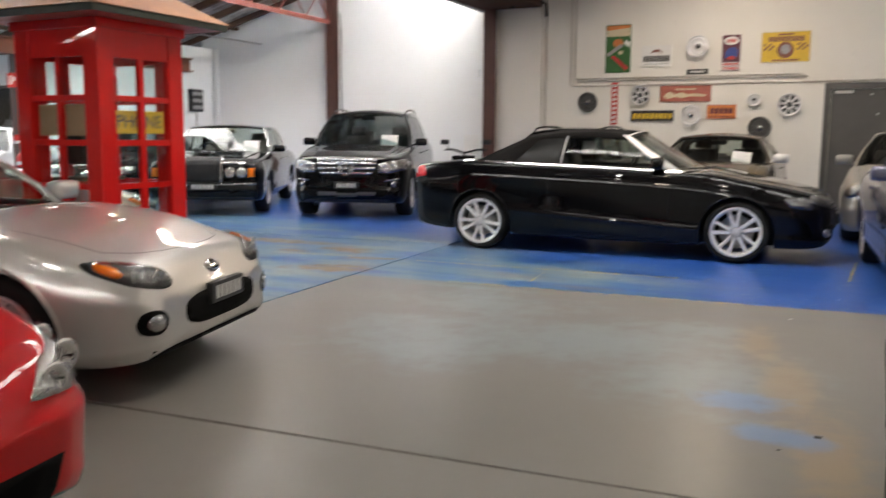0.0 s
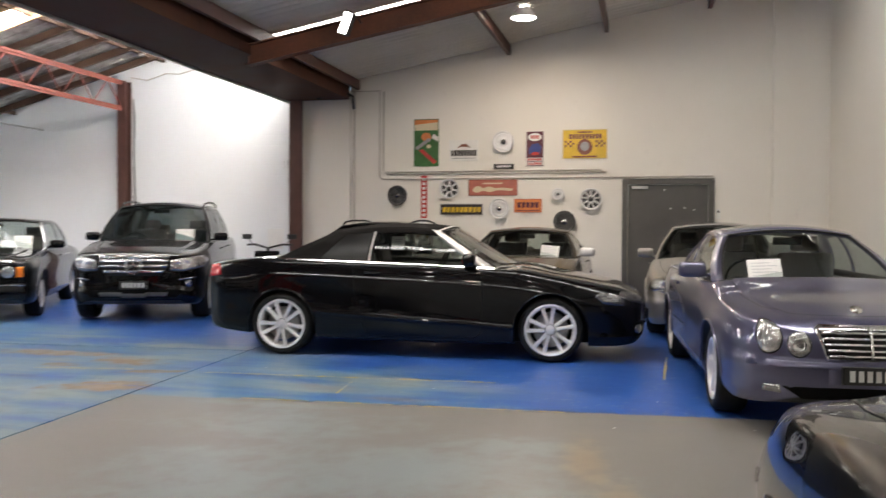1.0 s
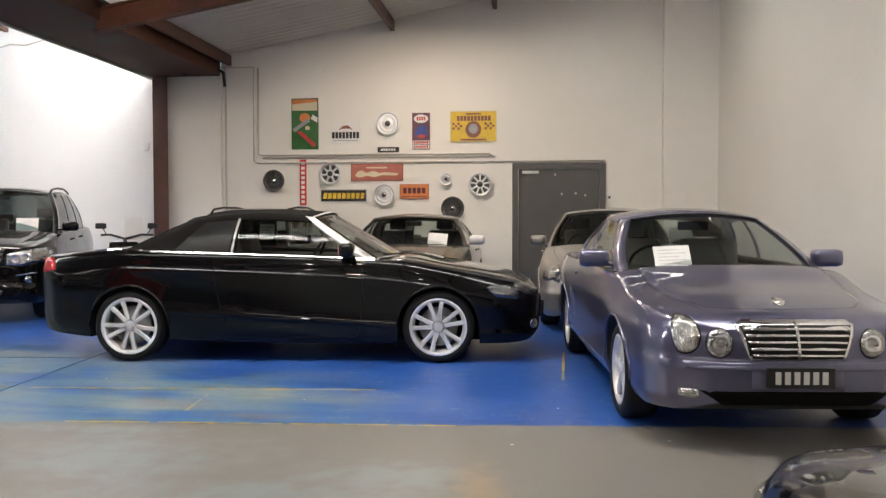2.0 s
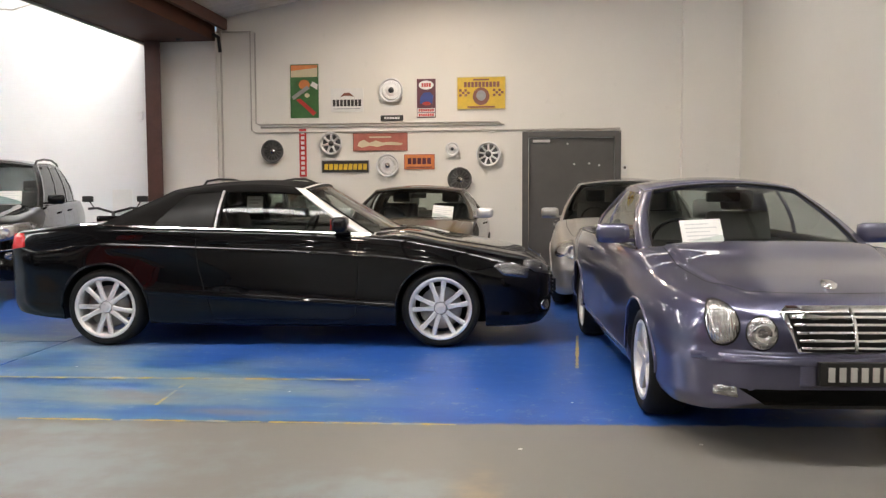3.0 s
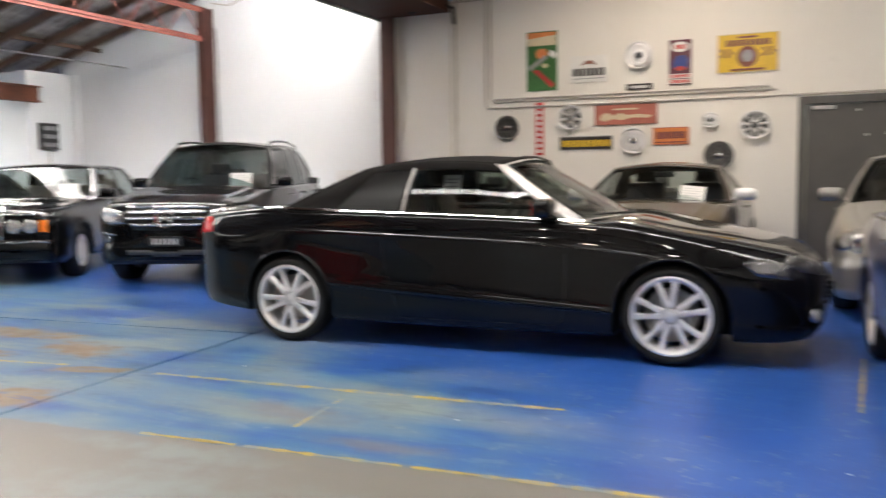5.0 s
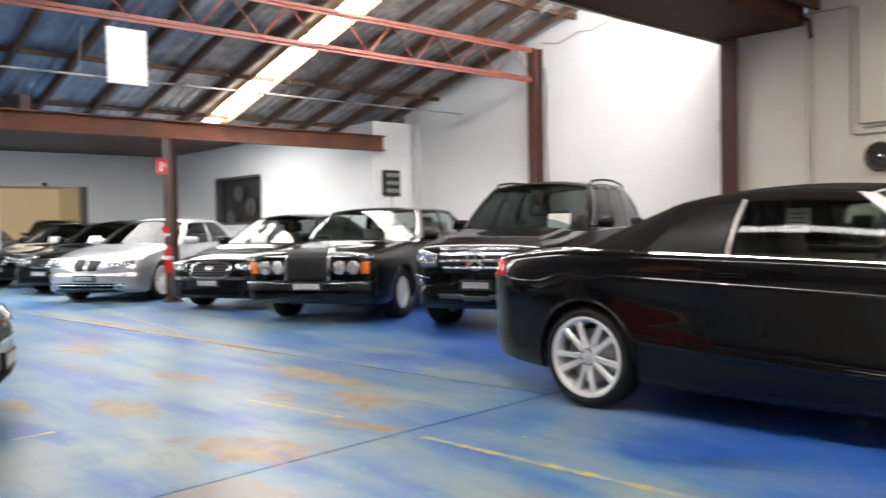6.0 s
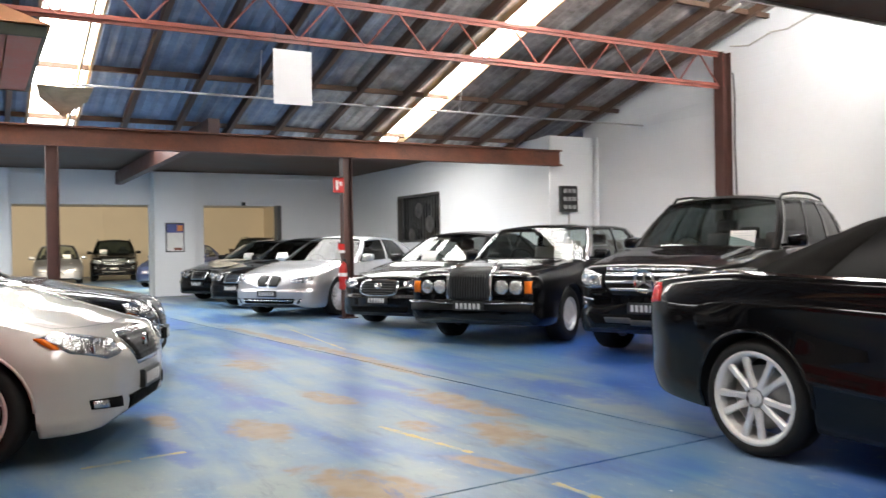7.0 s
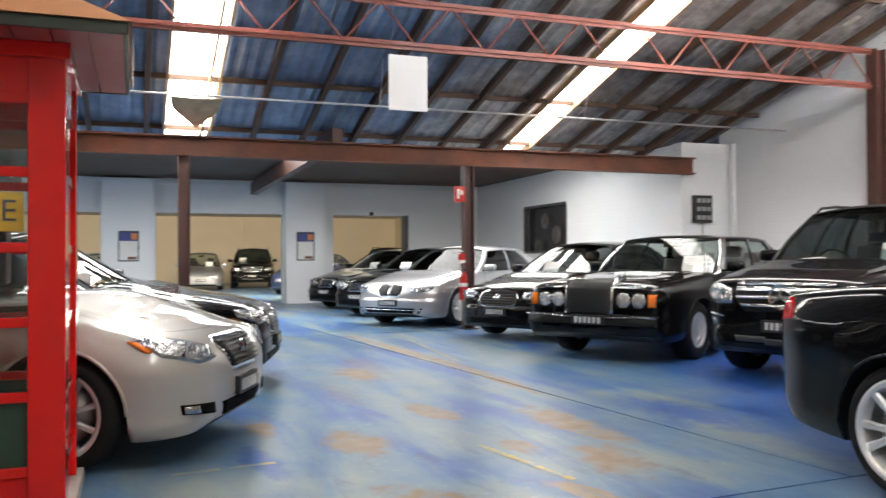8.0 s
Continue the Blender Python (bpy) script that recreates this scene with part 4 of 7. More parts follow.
def wheel_meshes(r, rim, width, style):
    """Meshes of one wheel with its outer side towards +y: hub and disc, tyre, rim."""
    h = width / 2
    tyre = bm_lathe([(rim - 0.006, -h + 0.02), (rim + 0.012, -h + 0.004), (r * 0.5 + rim * 0.5, -h - 0.004), (r - 0.025, -h + 0.006), (r - 0.004, -h + 0.03), (r, 0), (r - 0.004, h - 0.03), (r - 0.025, h - 0.006), (r * 0.5 + rim * 0.5, h + 0.004), (rim + 0.012, h - 0.004), (rim - 0.006, h - 0.02)], 40)
    disc = bm_lathe([(0, h - 0.085), (rim * 0.70, h - 0.085), (rim * 0.70, h - 0.105), (rim * 0.35, h - 0.11), (rim * 0.35, -h + 0.03), (0, -h + 0.03)], 28)
    rimm = bm_lathe([(rim - 0.004, -h + 0.02), (rim - 0.03, -h + 0.04), (rim - 0.035, h - 0.06), (rim - 0.024, h - 0.020), (rim - 0.018, h - 0.010), (rim - 0.004, h - 0.003), (rim + 0.008, h - 0.006)], 40)
    face = h - 0.018
    hs = 0.72 if style == "vee" else 1.0
    bm_lathe([(0, face + 0.004), (0.03 * hs, face + 0.003), (0.034 * hs, face - 0.003), (0.062 * hs, face - 0.006), (0.07 * hs, face - 0.03), (0.05 * hs, face - 0.06)], 20, rimm)
    if style == "dish":
        bm_lathe([(0.05, face - 0.004), (0.10, face - 0.012), (rim - 0.055, face - 0.002), (rim - 0.03, face - 0.006), (rim - 0.028, face - 0.03)], 36, rimm)
        for k in range(24):
            a = k * math.tau / 24
            bm_box(rim - 0.09, rim - 0.045, face - 0.012, face + 0.004, -0.008, 0.008, 0.0, Matrix.Rotation(a, 4, "Y"), rimm)
    else:
        kind = {"ten": (5, 0.10, 0.024), "vee": (5, 0.086, 0.042), "seven": (7, 0.0, 0.042), "five": (5, 0.0, 0.070), "nine": (9, 0.0, 0.034), "fifteen": (15, 0.0, 0.018), "eight": (8, 0.07, 0.024)}[style]
        n, split, sw = kind
        for k in range(n):
            for sgn in ((-1, 1) if split else (0,)):
                a0 = k * math.tau / n + math.pi / 2
                r0, fan = (0.056, 0.24) if style == "vee" else (0.05, 0.35)
                p0 = Vector((r0 * math.cos(a0 + sgn * fan), 0, r0 * math.sin(a0 + sgn * fan)))
                a1 = a0 + sgn * split * 2.9
                p1 = Vector(((rim - 0.018) * math.cos(a1), 0, (rim - 0.018) * math.sin(a1)))
                d = (p1 - p0).normalized()
                s = Vector((-d.z, 0, d.x))
                vs = []
                for p, wd, yy in ((p0, sw * 1.15, face - 0.002), (p0.lerp(p1, 0.45), sw * 0.85, face + 0.002), (p1, sw * 1.1, face + 0.002)):
                    vs.append([rimm.verts.new(p + s * wd * 0.5 + Vector((0, yy - 0.010, 0))), rimm.verts.new(p + s * wd * 0.28 + Vector((0, yy, 0))), rimm.verts.new(p - s * wd * 0.28 + Vector((0, yy, 0))), rimm.verts.new(p - s * wd * 0.5 + Vector((0, yy - 0.010, 0))), rimm.verts.new(p - s * wd * 0.4 + Vector((0, yy - 0.035, 0))), rimm.verts.new(p + s * wd * 0.4 + Vector((0, yy - 0.035, 0)))])
                for a, b in zip(vs, vs[1:]):
                    for j in range(6):
                        rimm.faces.new((a[j], a[(j + 1) % 6], b[(j + 1) % 6], b[j]))
    made = []
    for name, bm, mat in (("wheel", disc, BRAKE_DISC), ("tyre", tyre, TYRE), ("rim", rimm, ALLOY)):
        bmesh.ops.recalc_face_normals(bm, faces=bm.faces)
        me = bpy.data.meshes.new(name)
        bm.to_mesh(me)
        bm.free()
        me.materials.append(mat)
        me.shade_smooth() if name != "rim" else None
        made.append(me)
    return made


def seat_mesh():
    bm = bm_box(-0.26, 0.26, -0.25, 0.25, 0.0, 0.16, 0.05)
    bm_box(-0.06, 0.06, -0.25, 0.25, 0.0, 0.52, 0.05, Matrix.Translation((-0.26, 0, 0.10)) @ Matrix.Rotation(radians(-16), 4, "Y"), bm)
    bm_box(-0.05, 0.05, -0.13, 0.13, 0.53, 0.69, 0.045, Matrix.Translation((-0.26, 0, 0.10)) @ Matrix.Rotation(radians(-14), 4, "Y"), bm)
    return bm


def build_car(c, m, label, paint):
    """A whole car: c holds its measures and its features, m its pose (x forward, origin on the ground between the axles)."""
    shell = Shell(c)
    car = thing("car", label, "car", c.get("group", ""), "", m)
    P = PAINT[paint]
    bm = shell.bmesh()
    skin = Skin(bm)
    part("body", bm, [P, BLACK_PLASTIC, CABIN], car)
    w, xa, xc = c["w"], c["xa"], c["xc"]
    # ---- greenhouse
    H = c["h"]
    xat, xct = c["xat"], c["xct"]
    yb, yt = c.get("yb", 0.905), c.get("yt", 0.64)
    zat = c.get("zat", H - 0.10)
    zct = c.get("zct", H - 0.10)
    crown, rise = c.get("crown", 0.055), c.get("rise", 0.05)

    def base(s):
        x = xa + (xc - xa) * s
        y = shell.side_y(x, shell.belt(x)) * (yb + 0.055)
        y *= 1 - 0.06 * max(0, (s - 0.7) / 0.3) ** 2
        return Vector((x, y, shell.belt(x) - 0.012))

    def rail(s):
        q = 4 * s * (1 - s)
        return Vector((xat + (xct - xat) * s, w * yt * (1 - 0.05 * s) + 0.03 * q, zat + (zct - zat) * s + rise * q))

    def side(s, v):
        p = base(s).lerp(rail(s), v)
        p.y += 0.035 * math.sin(math.pi * v)
        return p

    def screen(u, v, end):
        s = 0.0 if end > 0 else 1.0
        p, q = side(s, v), side(s, v)
        q.y = -q.y
        o = p.lerp(q, (1 - u) / 2)
        f = 1 - u * u
        bow = c.get("bow_f", 0.22) if end > 0 else c.get("bow_r", 0.14)
        o.x += end * f * (bow * (1 - v) + 0.06 * v)
        o.z += f * (crown * v + 0.01)
        return o

    def roof(s, u):
        a, b = screen(u, 1, 1), screen(u, 1, -1)
        q = 4 * s * (1 - s)
        o = a.lerp(b, s)
        o.z += rise * q
        o.y += math.copysign(0.03 * q, u) * abs(u)
        return o
    fab = c.get("soft_top")
    ROOF = SOFT_TOP if fab else P
    WIN = WINDOW_DARK if c.get("tint") else WINDOW
    frame, panes = bmesh.new(), []
    pillars = bmesh.new()
    open_top = c.get("open_top")
    cells = c["glass"]
    for sg in (1, -1):
        brk = sorted({0.0, 1.0, *[v for k in cells for v in k]})
        ss = []
        for a, b in zip(brk, brk[1:]):
            ss += list(np.linspace(a, b, max(2, int((b - a) * 14) + 1)))[:-1]
        ss.append(1.0)
        v0, v1 = c.get("glass_v", (0.05, 0.90))
        vs = [0, v0, v0 + (v1 - v0) * 0.33, v0 + (v1 - v0) * 0.66, v1, 0.96, 1.0]

        def pt(s, v, inset=0.0):
            p = side(s, v)
            return (p.x, sg * (p.y - inset), p.z)
        is_glass = lambda s: any(a - 1e-6 <= s <= b + 1e-6 for a, b in cells)
        if not open_top:
            for target, test in ((pillars, lambda s: s < c.get("a_end", 0.05)), (frame, lambda s: s >= c.get("a_end", 0.05))):
                rows = [[target.verts.new(pt(s, v)) for v in vs] for s in ss]
                grid_faces(target, rows, lambda i, j: test((ss[i] + ss[i + 1]) / 2) and not (is_glass((ss[i] + ss[i + 1]) / 2) and 1 <= j <= 3))
            for a, b in cells:
                g = bmesh.new()
                sa = list(np.linspace(a, b, 6))
                rows = [[g.verts.new(pt(s, v, 0.006)) for v in np.linspace(v0, v1, 5)] for s in sa]
                grid_faces(g, rows)
                panes.append(("quarter_window" if c.get("glass_strip") and a > c["glass_strip"] else "side_window", g))
    us, vv = list(np.linspace(-1, 1, 13)), list(np.linspace(0, 1, 8))
    pu = c.get("pillar_u", 0.94)
    us[1], us[-2] = -pu, pu
    vv[1], vv[-2] = 0.045, 0.955
    for end, nm in ((1, "windscreen"), (-1, "rear_window")):
        if open_top and end < 0:
            continue
        tgt = pillars if end > 0 else frame
        rows = [[tgt.verts.new(screen(u, v, end)) for u in us] for v in vv]
        grid_faces(tgt, rows, lambda i, j: i in (0, len(vv) - 2) or j in (0, len(us) - 2))
        g = bmesh.new()
        rows = [[g.verts.new(screen(u, v, end) - Vector((end * 0.005, 0, 0))) for u in us[1:-1]] for v in vv[1:-1]]
        grid_faces(g, rows)
        panes.append((nm, g))
    if not open_top:
        ss = list(np.linspace(0, 1, 12))
        rows = [[frame.verts.new(roof(s, u)) for u in us] for s in ss]
        grid_faces(frame, rows)
        tidy(frame)
        rf = part("soft_top" if fab else "roof", frame, ROOF, car, "black fabric soft top" if fab else "")
        rf.data.shade_smooth()
        mod = rf.modifiers.new("thick", "SOLIDIFY")
        mod.thickness, mod.offset = 0.02, -1
    else:
        frame.free()
    tidy(pillars)
    pl = part("windscreen_frame", pillars, c.get("frame_mat", P), car)
    mod = pl.modifiers.new("thick", "SOLIDIFY")
    mod.thickness, mod.offset = 0.022, -1
    for nm, g in panes:
        ob = part(nm, g, TRIM_BLACK if nm == "quarter_window" else WIN if nm in ("side_window", "rear_window") else c.get("screen_mat", WINDOW), car, smooth=True)
        ob.visible_shadow = False
    # ---- cowl strip, wipers and the seal round the windscreen
    cowl = [screen(u, 0.0, 1) + Vector((0.018, 0, 0.002)) for u in np.linspace(-0.93, 0.93, 15)]
    part("cowl_strip", bm_tube(cowl, 0.020, 6), TRIM_BLACK, car, smooth=True)
    if not c.get("wiperless"):
        for u0, u1 in ((0.62, -0.12), (-0.05, -0.78)):
            blade = [screen(u0 + (u1 - u0) * k / 6, 0.035 + 0.035 * k / 6, 1) + Vector((0.022, 0, 0.012)) for k in range(7)]
            part("wiper", bm_tube(blade, 0.008, 5), TRIM_BLACK, car)
    for u in () if open_top else (-pu, pu):
        part("screen_seal", bm_tube([screen(u, v, 1) + Vector((0.004, 0, 0.004)) for v in np.linspace(0.02, 0.97, 9)], 0.008, 5), TRIM_BLACK, car)
    part("screen_seal", bm_tube([screen(u, 0.96, 1) + Vector((0.004, 0, 0.004)) for u in np.linspace(-pu, pu, 11)], 0.008, 5), TRIM_BLACK, car)
    # ---- belt line trim
    for sg in (1, -1):
        s0 = c.get("belt_from", 0.0)
        line = [Vector((p.x, sg * (p.y + 0.012), p.z + 0.004)) for p in (base(s) for s in np.linspace(s0, 1.0, 18))]
        if fab:
            line += [Vector((xc - d, sg * shell.side_y(xc - d, shell.shoulder(xc - d)) * (0.955 - 0.9 * d * d), shell.shoulder(xc - d) + 0.016)) for d in (0.12, 0.25, 0.38)]
        part("belt_trim", bm_tube(line, c.get("trim_r", 0.008), 6), CHROME if c.get("chrome_belt", True) else TRIM_BLACK, car, "bright belt trim" if c.get("chrome_belt", True) else "")
        inner = [Vector((p.x, sg * (p.y - 0.055), p.z - 0.005)) for p in (base(s) for s in np.linspace(0.06, 0.97, 14))]
        part("door_card", bm_tube(inner, 0.035, 8), CABIN, car, smooth=True)
        if c.get("glass_strip"):
            s1 = c["glass_strip"]
            strip = [Vector((p.x, sg * (p.y + 0.006), p.z)) for p in (side(s1, v) for v in np.linspace(0.03, 0.88, 8))]
            part("window_strip", bm_tube(strip, 0.011, 6), ALLOY, car, "bright upright strip behind the door glass")
    # ---- seams: doors, bonnet, boot
    zb = shell.bottom(0.0) + 0.06

    def gap(pts, way):
        part("panel_gap", skin.seam(pts, way), TRIM_BLACK, car)
    for way in ("left", "right"):
        for x0, x1 in c["doors"]:
            zt0, zt1 = shell.belt(x0) - 0.03, shell.belt(x1) - 0.03
            gap([(x0, zt0), (x0 + 0.01, (zt0 + zb) / 2), (x0 - 0.02, zb + 0.04), (x0 - 0.08, zb), (x1 + 0.14, zb), (x1 + 0.12, zb + 0.06), (x1 + 0.02, (zt1 + zb) / 2 + 0.08), (x1, zt1)], way)
    hw = c.get("hood_w", 0.80) * w
    fx = shell.xf - c.get("hood_lip", 0.22)
    half = [(xa + 0.10, hw), (shell.ax, hw * 0.97), (shell.ax + 0.4, hw * 0.88), (fx, hw * 0.66), (fx + 0.04, hw * 0.4), (fx + 0.055, 0)]
    gap(half + [(a, -b) for a, b in half[-2::-1]], "top")
    if shell.xr + 0.3 < xc - 0.15:
        tw = 0.70 * w
        gap([(xc - 0.05, tw), (shell.xr + 0.09, tw), (shell.xr + 0.09, -tw), (xc - 0.05, -tw)], "top")
    # ---- crease along the flank
    if c.get("crease"):
        z0, z1, xs0, xs1 = c["crease"]
        for way in ("left", "right"):
            part("side_moulding", skin.seam([(xs0, z0), (xs1, z1)], way, c.get("crease_w", 0.03), 0.006), P if c.get("crease_paint", True) else TRIM_BLACK, car)
    # ---- lamps, grille, intakes, plates
    for feat in c["features"]:
        kind, outline, way, lift = feat["kind"], feat["outline"], feat.get("way", "front"), feat.get("lift", 0.006)
        sides = (1, -1) if feat.get("pair") else (1,)
        if way in ("front", "back"):
            lim = 0.74 * w * (1 + 0.18 * (c.get("nose_square" if way == "front" else "tail_square", 0.0)))
            outline = [(math.copysign(min(abs(a), lim) + max(0.0, abs(a) - lim) * 0.55, a), b) for a, b in outline]
        for sg in sides:
            o = outline if sg > 0 else (mirror_pts(outline) if way in ("front", "back") else outline)
            wy = way if way not in ("left",) or sg > 0 else "right"
            mat = {"headlight": REFLECTOR, "tail_light": RED_LENS, "indicator": AMBER, "grille": TRIM_BLACK, "intake": INTAKE_BLACK, "grille_frame": CHROME, "fog_light": REFLECTOR, "bumper_strip": TRIM_BLACK, "bar": CHROME, "panel": P, "badge": CHROME}[kind]
            mat = feat.get("mat", mat)
            th = feat.get("thick", 0.02)
            body = part({"bar": "grille_bar", "panel": "bumper_panel"}.get(kind, kind), skin.patch(o, wy, lift, th), mat, car, feat.get("label", ""), smooth=True)
            if feat.get("ring"):
                ca, cb = sum(a for a, _ in o) / len(o), sum(b for _, b in o) / len(o)
                part("lamp_seal", skin.patch([(ca + (a - ca) * 1.10, cb + (b - cb) * 1.10) for a, b in o], wy, 0.0035, 0.012), TRIM_BLACK, car, smooth=True)
            if kind == "headlight" and feat.get("lens", True):
                part("lens", skin.patch(o, wy, lift + 0.012, 0.004), LENS, body, smooth=True).visible_shadow = False
                for ca, cb, cr in feat.get("bulbs", ()):
                    p, nrm = skin.at(sg * ca, cb, wy)
                    mm = Matrix.Translation(p + Vector((lift, 0, 0))) @ Matrix.Rotation(math.pi / 2, 4, "Z")
                    part("reflector_bowl", bm_lathe([(0, 0.006), (cr * 0.35, 0.004), (cr * 0.45, -0.004), (cr * 0.9, -0.011), (cr, -0.008)], 20, m=mm), CHROME, body, smooth=True)
            if kind == "grille" and feat.get("bars"):
                ys, zs = [p[0] for p in o], [p[1] for p in o]
                n = feat["bars"]
                for k in range(n):
                    if feat.get("upright"):
                        y = min(ys) + (max(ys) - min(ys)) * (k + 0.5) / n
                        q = [(y - feat["bw"], min(zs) + 0.01), (y + feat["bw"], min(zs) + 0.01), (y + feat["bw"], max(zs) - 0.01), (y - feat["bw"], max(zs) - 0.01)]
                    else:
                        z = min(zs) + (max(zs) - min(zs)) * (k + 0.5) / n
                        f = 0.97 - feat.get("taper", 0.12) * (1 - (k + 0.5) / n)
                        q = [(min(ys) * f, z - feat["bw"]), (max(ys) * f, z - feat["bw"]), (max(ys) * f, z + feat["bw"]), (min(ys) * f, z + feat["bw"])]
                    part("grille_bar", skin.patch(q, wy, lift + 0.008, 0.014, 3), feat.get("bar_mat", CHROME), body, smooth=True)
    if c.get("badge"):
        y, z, r = c["badge"]
        p, nrm = skin.at(y, z, "front")
        mm = Matrix.Translation(p + Vector((0.036, 0, 0))) @ Matrix.Rotation(-math.pi / 2, 4, "Z")
        bb = bm_lathe([(r, 0.006), (r, -0.008), (r * 0.80, -0.012), (r * 0.76, 0.004)], 24, m=mm)
        for k in range(3):
            a = k * math.tau / 3 + math.pi / 2
            bm_box(0, r * 0.82, -0.010, 0.003, -0.011, 0.011, 0, mm @ Matrix.Rotation(-a, 4, "Y"), bb)
        part("badge", bb, CHROME, car, "round chrome badge")
    for py, pz, way, pw in c.get("plates", ((0, 0.42, "front", 0.37),)):
        p, nrm = skin.at(py, pz, way)
        sx = 1 if way == "front" else -1
        po = c.get("plate_out", 0.0)
        p = p + Vector((sx * po, 0, 0))
        pl = part("number_plate", bm_box(p.x - 0.01, p.x + sx * 0.03, py - pw / 2, py + pw / 2, pz - 0.055, pz + 0.055, 0.004), PLATE_PALE if c.get("plate_pale") else PLATE_BLACK, car, "pale number plate with dark characters" if c.get("plate_pale") else "black number plate with pale characters")
        for k in range(6):
            y = py + (k - 2.5) * pw * 0.14
            part("character_bar", bm_box(p.x + sx * 0.0305, p.x + sx * 0.0335, y - pw * 0.042, y + pw * 0.042, pz - 0.034, pz + 0.034), PLATE_BLACK if c.get("plate_pale") else PLATE_PALE, pl)
    # ---- door handles and mirrors
    for way, sg in (("left", 1), ("right", -1)):
        for x0, x1 in c["doors"]:
            hx, hz = x1 + 0.20, shell.belt(x1) - c.get("handle_drop", 0.11)
            p, nrm = skin.at(hx, hz, way)
            part("door_handle", bm_box(-0.085, 0.085, -0.012, 0.016, -0.013, 0.013, 0.008, Matrix.Translation(p + Vector((0, sg * 0.02, 0)))), CHROME if c.get("chrome_handle") else P, car)
        if c.get("mirrorless"):
            continue
        b = side(0.10, 0.06)
        bmz = Matrix.Translation((b.x + 0.02, sg * (b.y + 0.13), b.z + 0.065))
        mr = bm_box(-0.05, 0.075, -0.11, 0.11, -0.065, 0.065, 0.045, bmz)
        bm_box(-0.03, 0.04, -0.17, -0.08, -0.06, -0.035, 0.008, bmz @ Matrix.Diagonal((1, sg, 1, 1)), mr)
        mir = part("wing_mirror", mr, c.get("mirror_mat", P), car, smooth=True)
        part("mirror_glass", bm_box(-0.055, -0.05, -0.085, 0.085, -0.045, 0.045, 0, bmz), MIRROR, mir)
    # ---- rolled lips of the wheel arches
    for xw in (shell.ax, -shell.ax):
        for sg in (1, -1):
            arc = []
            for k in range(19):
                t = math.pi * k / 18
                x, z = xw + shell.ra * math.cos(t), max(shell.bottom(xw) + 0.03, shell.r + shell.ra * math.sin(t))
                arc.append(Vector((x, sg * (shell.side_y(x, z) + 0.001), z)))
            part("arch_lip", bm_tube(arc, 0.010, 6), P, car, smooth=True)
    # ---- wheels
    hub, tyre, rim = wheel_meshes(c["r"], c["rim"], c.get("tyre_w", 0.225), c["spokes"])
    tr = c.get("track", w - 0.155)
    for x in (shell.ax, -shell.ax):
        for sg in (1, -1):
            o = new("wheel", hub)
            o.parent = car
            o.matrix_local = pose(x, sg * tr, c["r"], 0, 17 * (sg + x), 0 if sg > 0 else 180)
            for nm, me in (("tyre", tyre), ("rim", rim)):
                ch = new(nm, me)
                ch.parent = o
    # ---- cabin
    lea = c.get("leather", LEATHER_DARK)
    sx = xa - (xa - xc) * 0.47
    bz = shell.belt(0) - 0.42
    sb = seat_mesh()
    seat = part("seat", sb, lea, car, smooth=True)
    seat.matrix_local = pose(sx, 0.40 * w, bz)
    for x, y in ((sx, -0.40 * w), (sx - 0.80, 0.38 * w), (sx - 0.80, -0.38 * w)):
        if not open_top and not (fab and x < sx):
            o = new("seat", seat.data)
            o.parent = car
            o.matrix_local = pose(x, y, bz - (0.0 if x == sx else 0.08))
    part("dashboard", bm_box(xa - 0.50, xa + 0.02, -w * 0.80, w * 0.80, shell.belt(xa) - 0.22, shell.belt(xa) - 0.015, 0.05), CABIN, car)
    st = bmesh.new()
    ring = [Matrix.Translation((xa - 0.62, -0.40 * w, shell.belt(xa) + 0.0)) @ Matrix.Rotation(radians(-62), 4, "Y") @ Vector((0.18 * math.cos(k * math.tau / 20), 0.18 * math.sin(k * math.tau / 20), 0)) for k in range(21)]
    bm_tube(ring, 0.014, 6, st)
    part("steering_wheel", st, TRIM_BLACK, car, smooth=True)
    top = screen(0, 0.90, 1)
    part("cabin_mirror", bm_box(top.x - 0.13, top.x - 0.09, -0.12, 0.12, top.z - 0.10, top.z - 0.03, 0.015), TRIM_BLACK, car)
    if c.get("rack"):
        for sg in (1, -1):
            pts = [Vector((rail(s).x, sg * (rail(s).y - 0.03), rail(s).z + h)) for s, h in ((0.02, 0.0), (0.08, 0.055), (0.3, 0.065), (0.6, 0.065), (0.9, 0.055), (0.97, 0.0))]
            part("roof_rail", bm_tube(pts, 0.016, 8), CHROME if c["rack"] == "chrome" else TRIM_BLACK, car, smooth=True)
    car["screen_at"] = [float(v) for v in screen(c.get("sheet_u", 0.35), 0.10, 1)]
    c["screen"] = screen
    return car


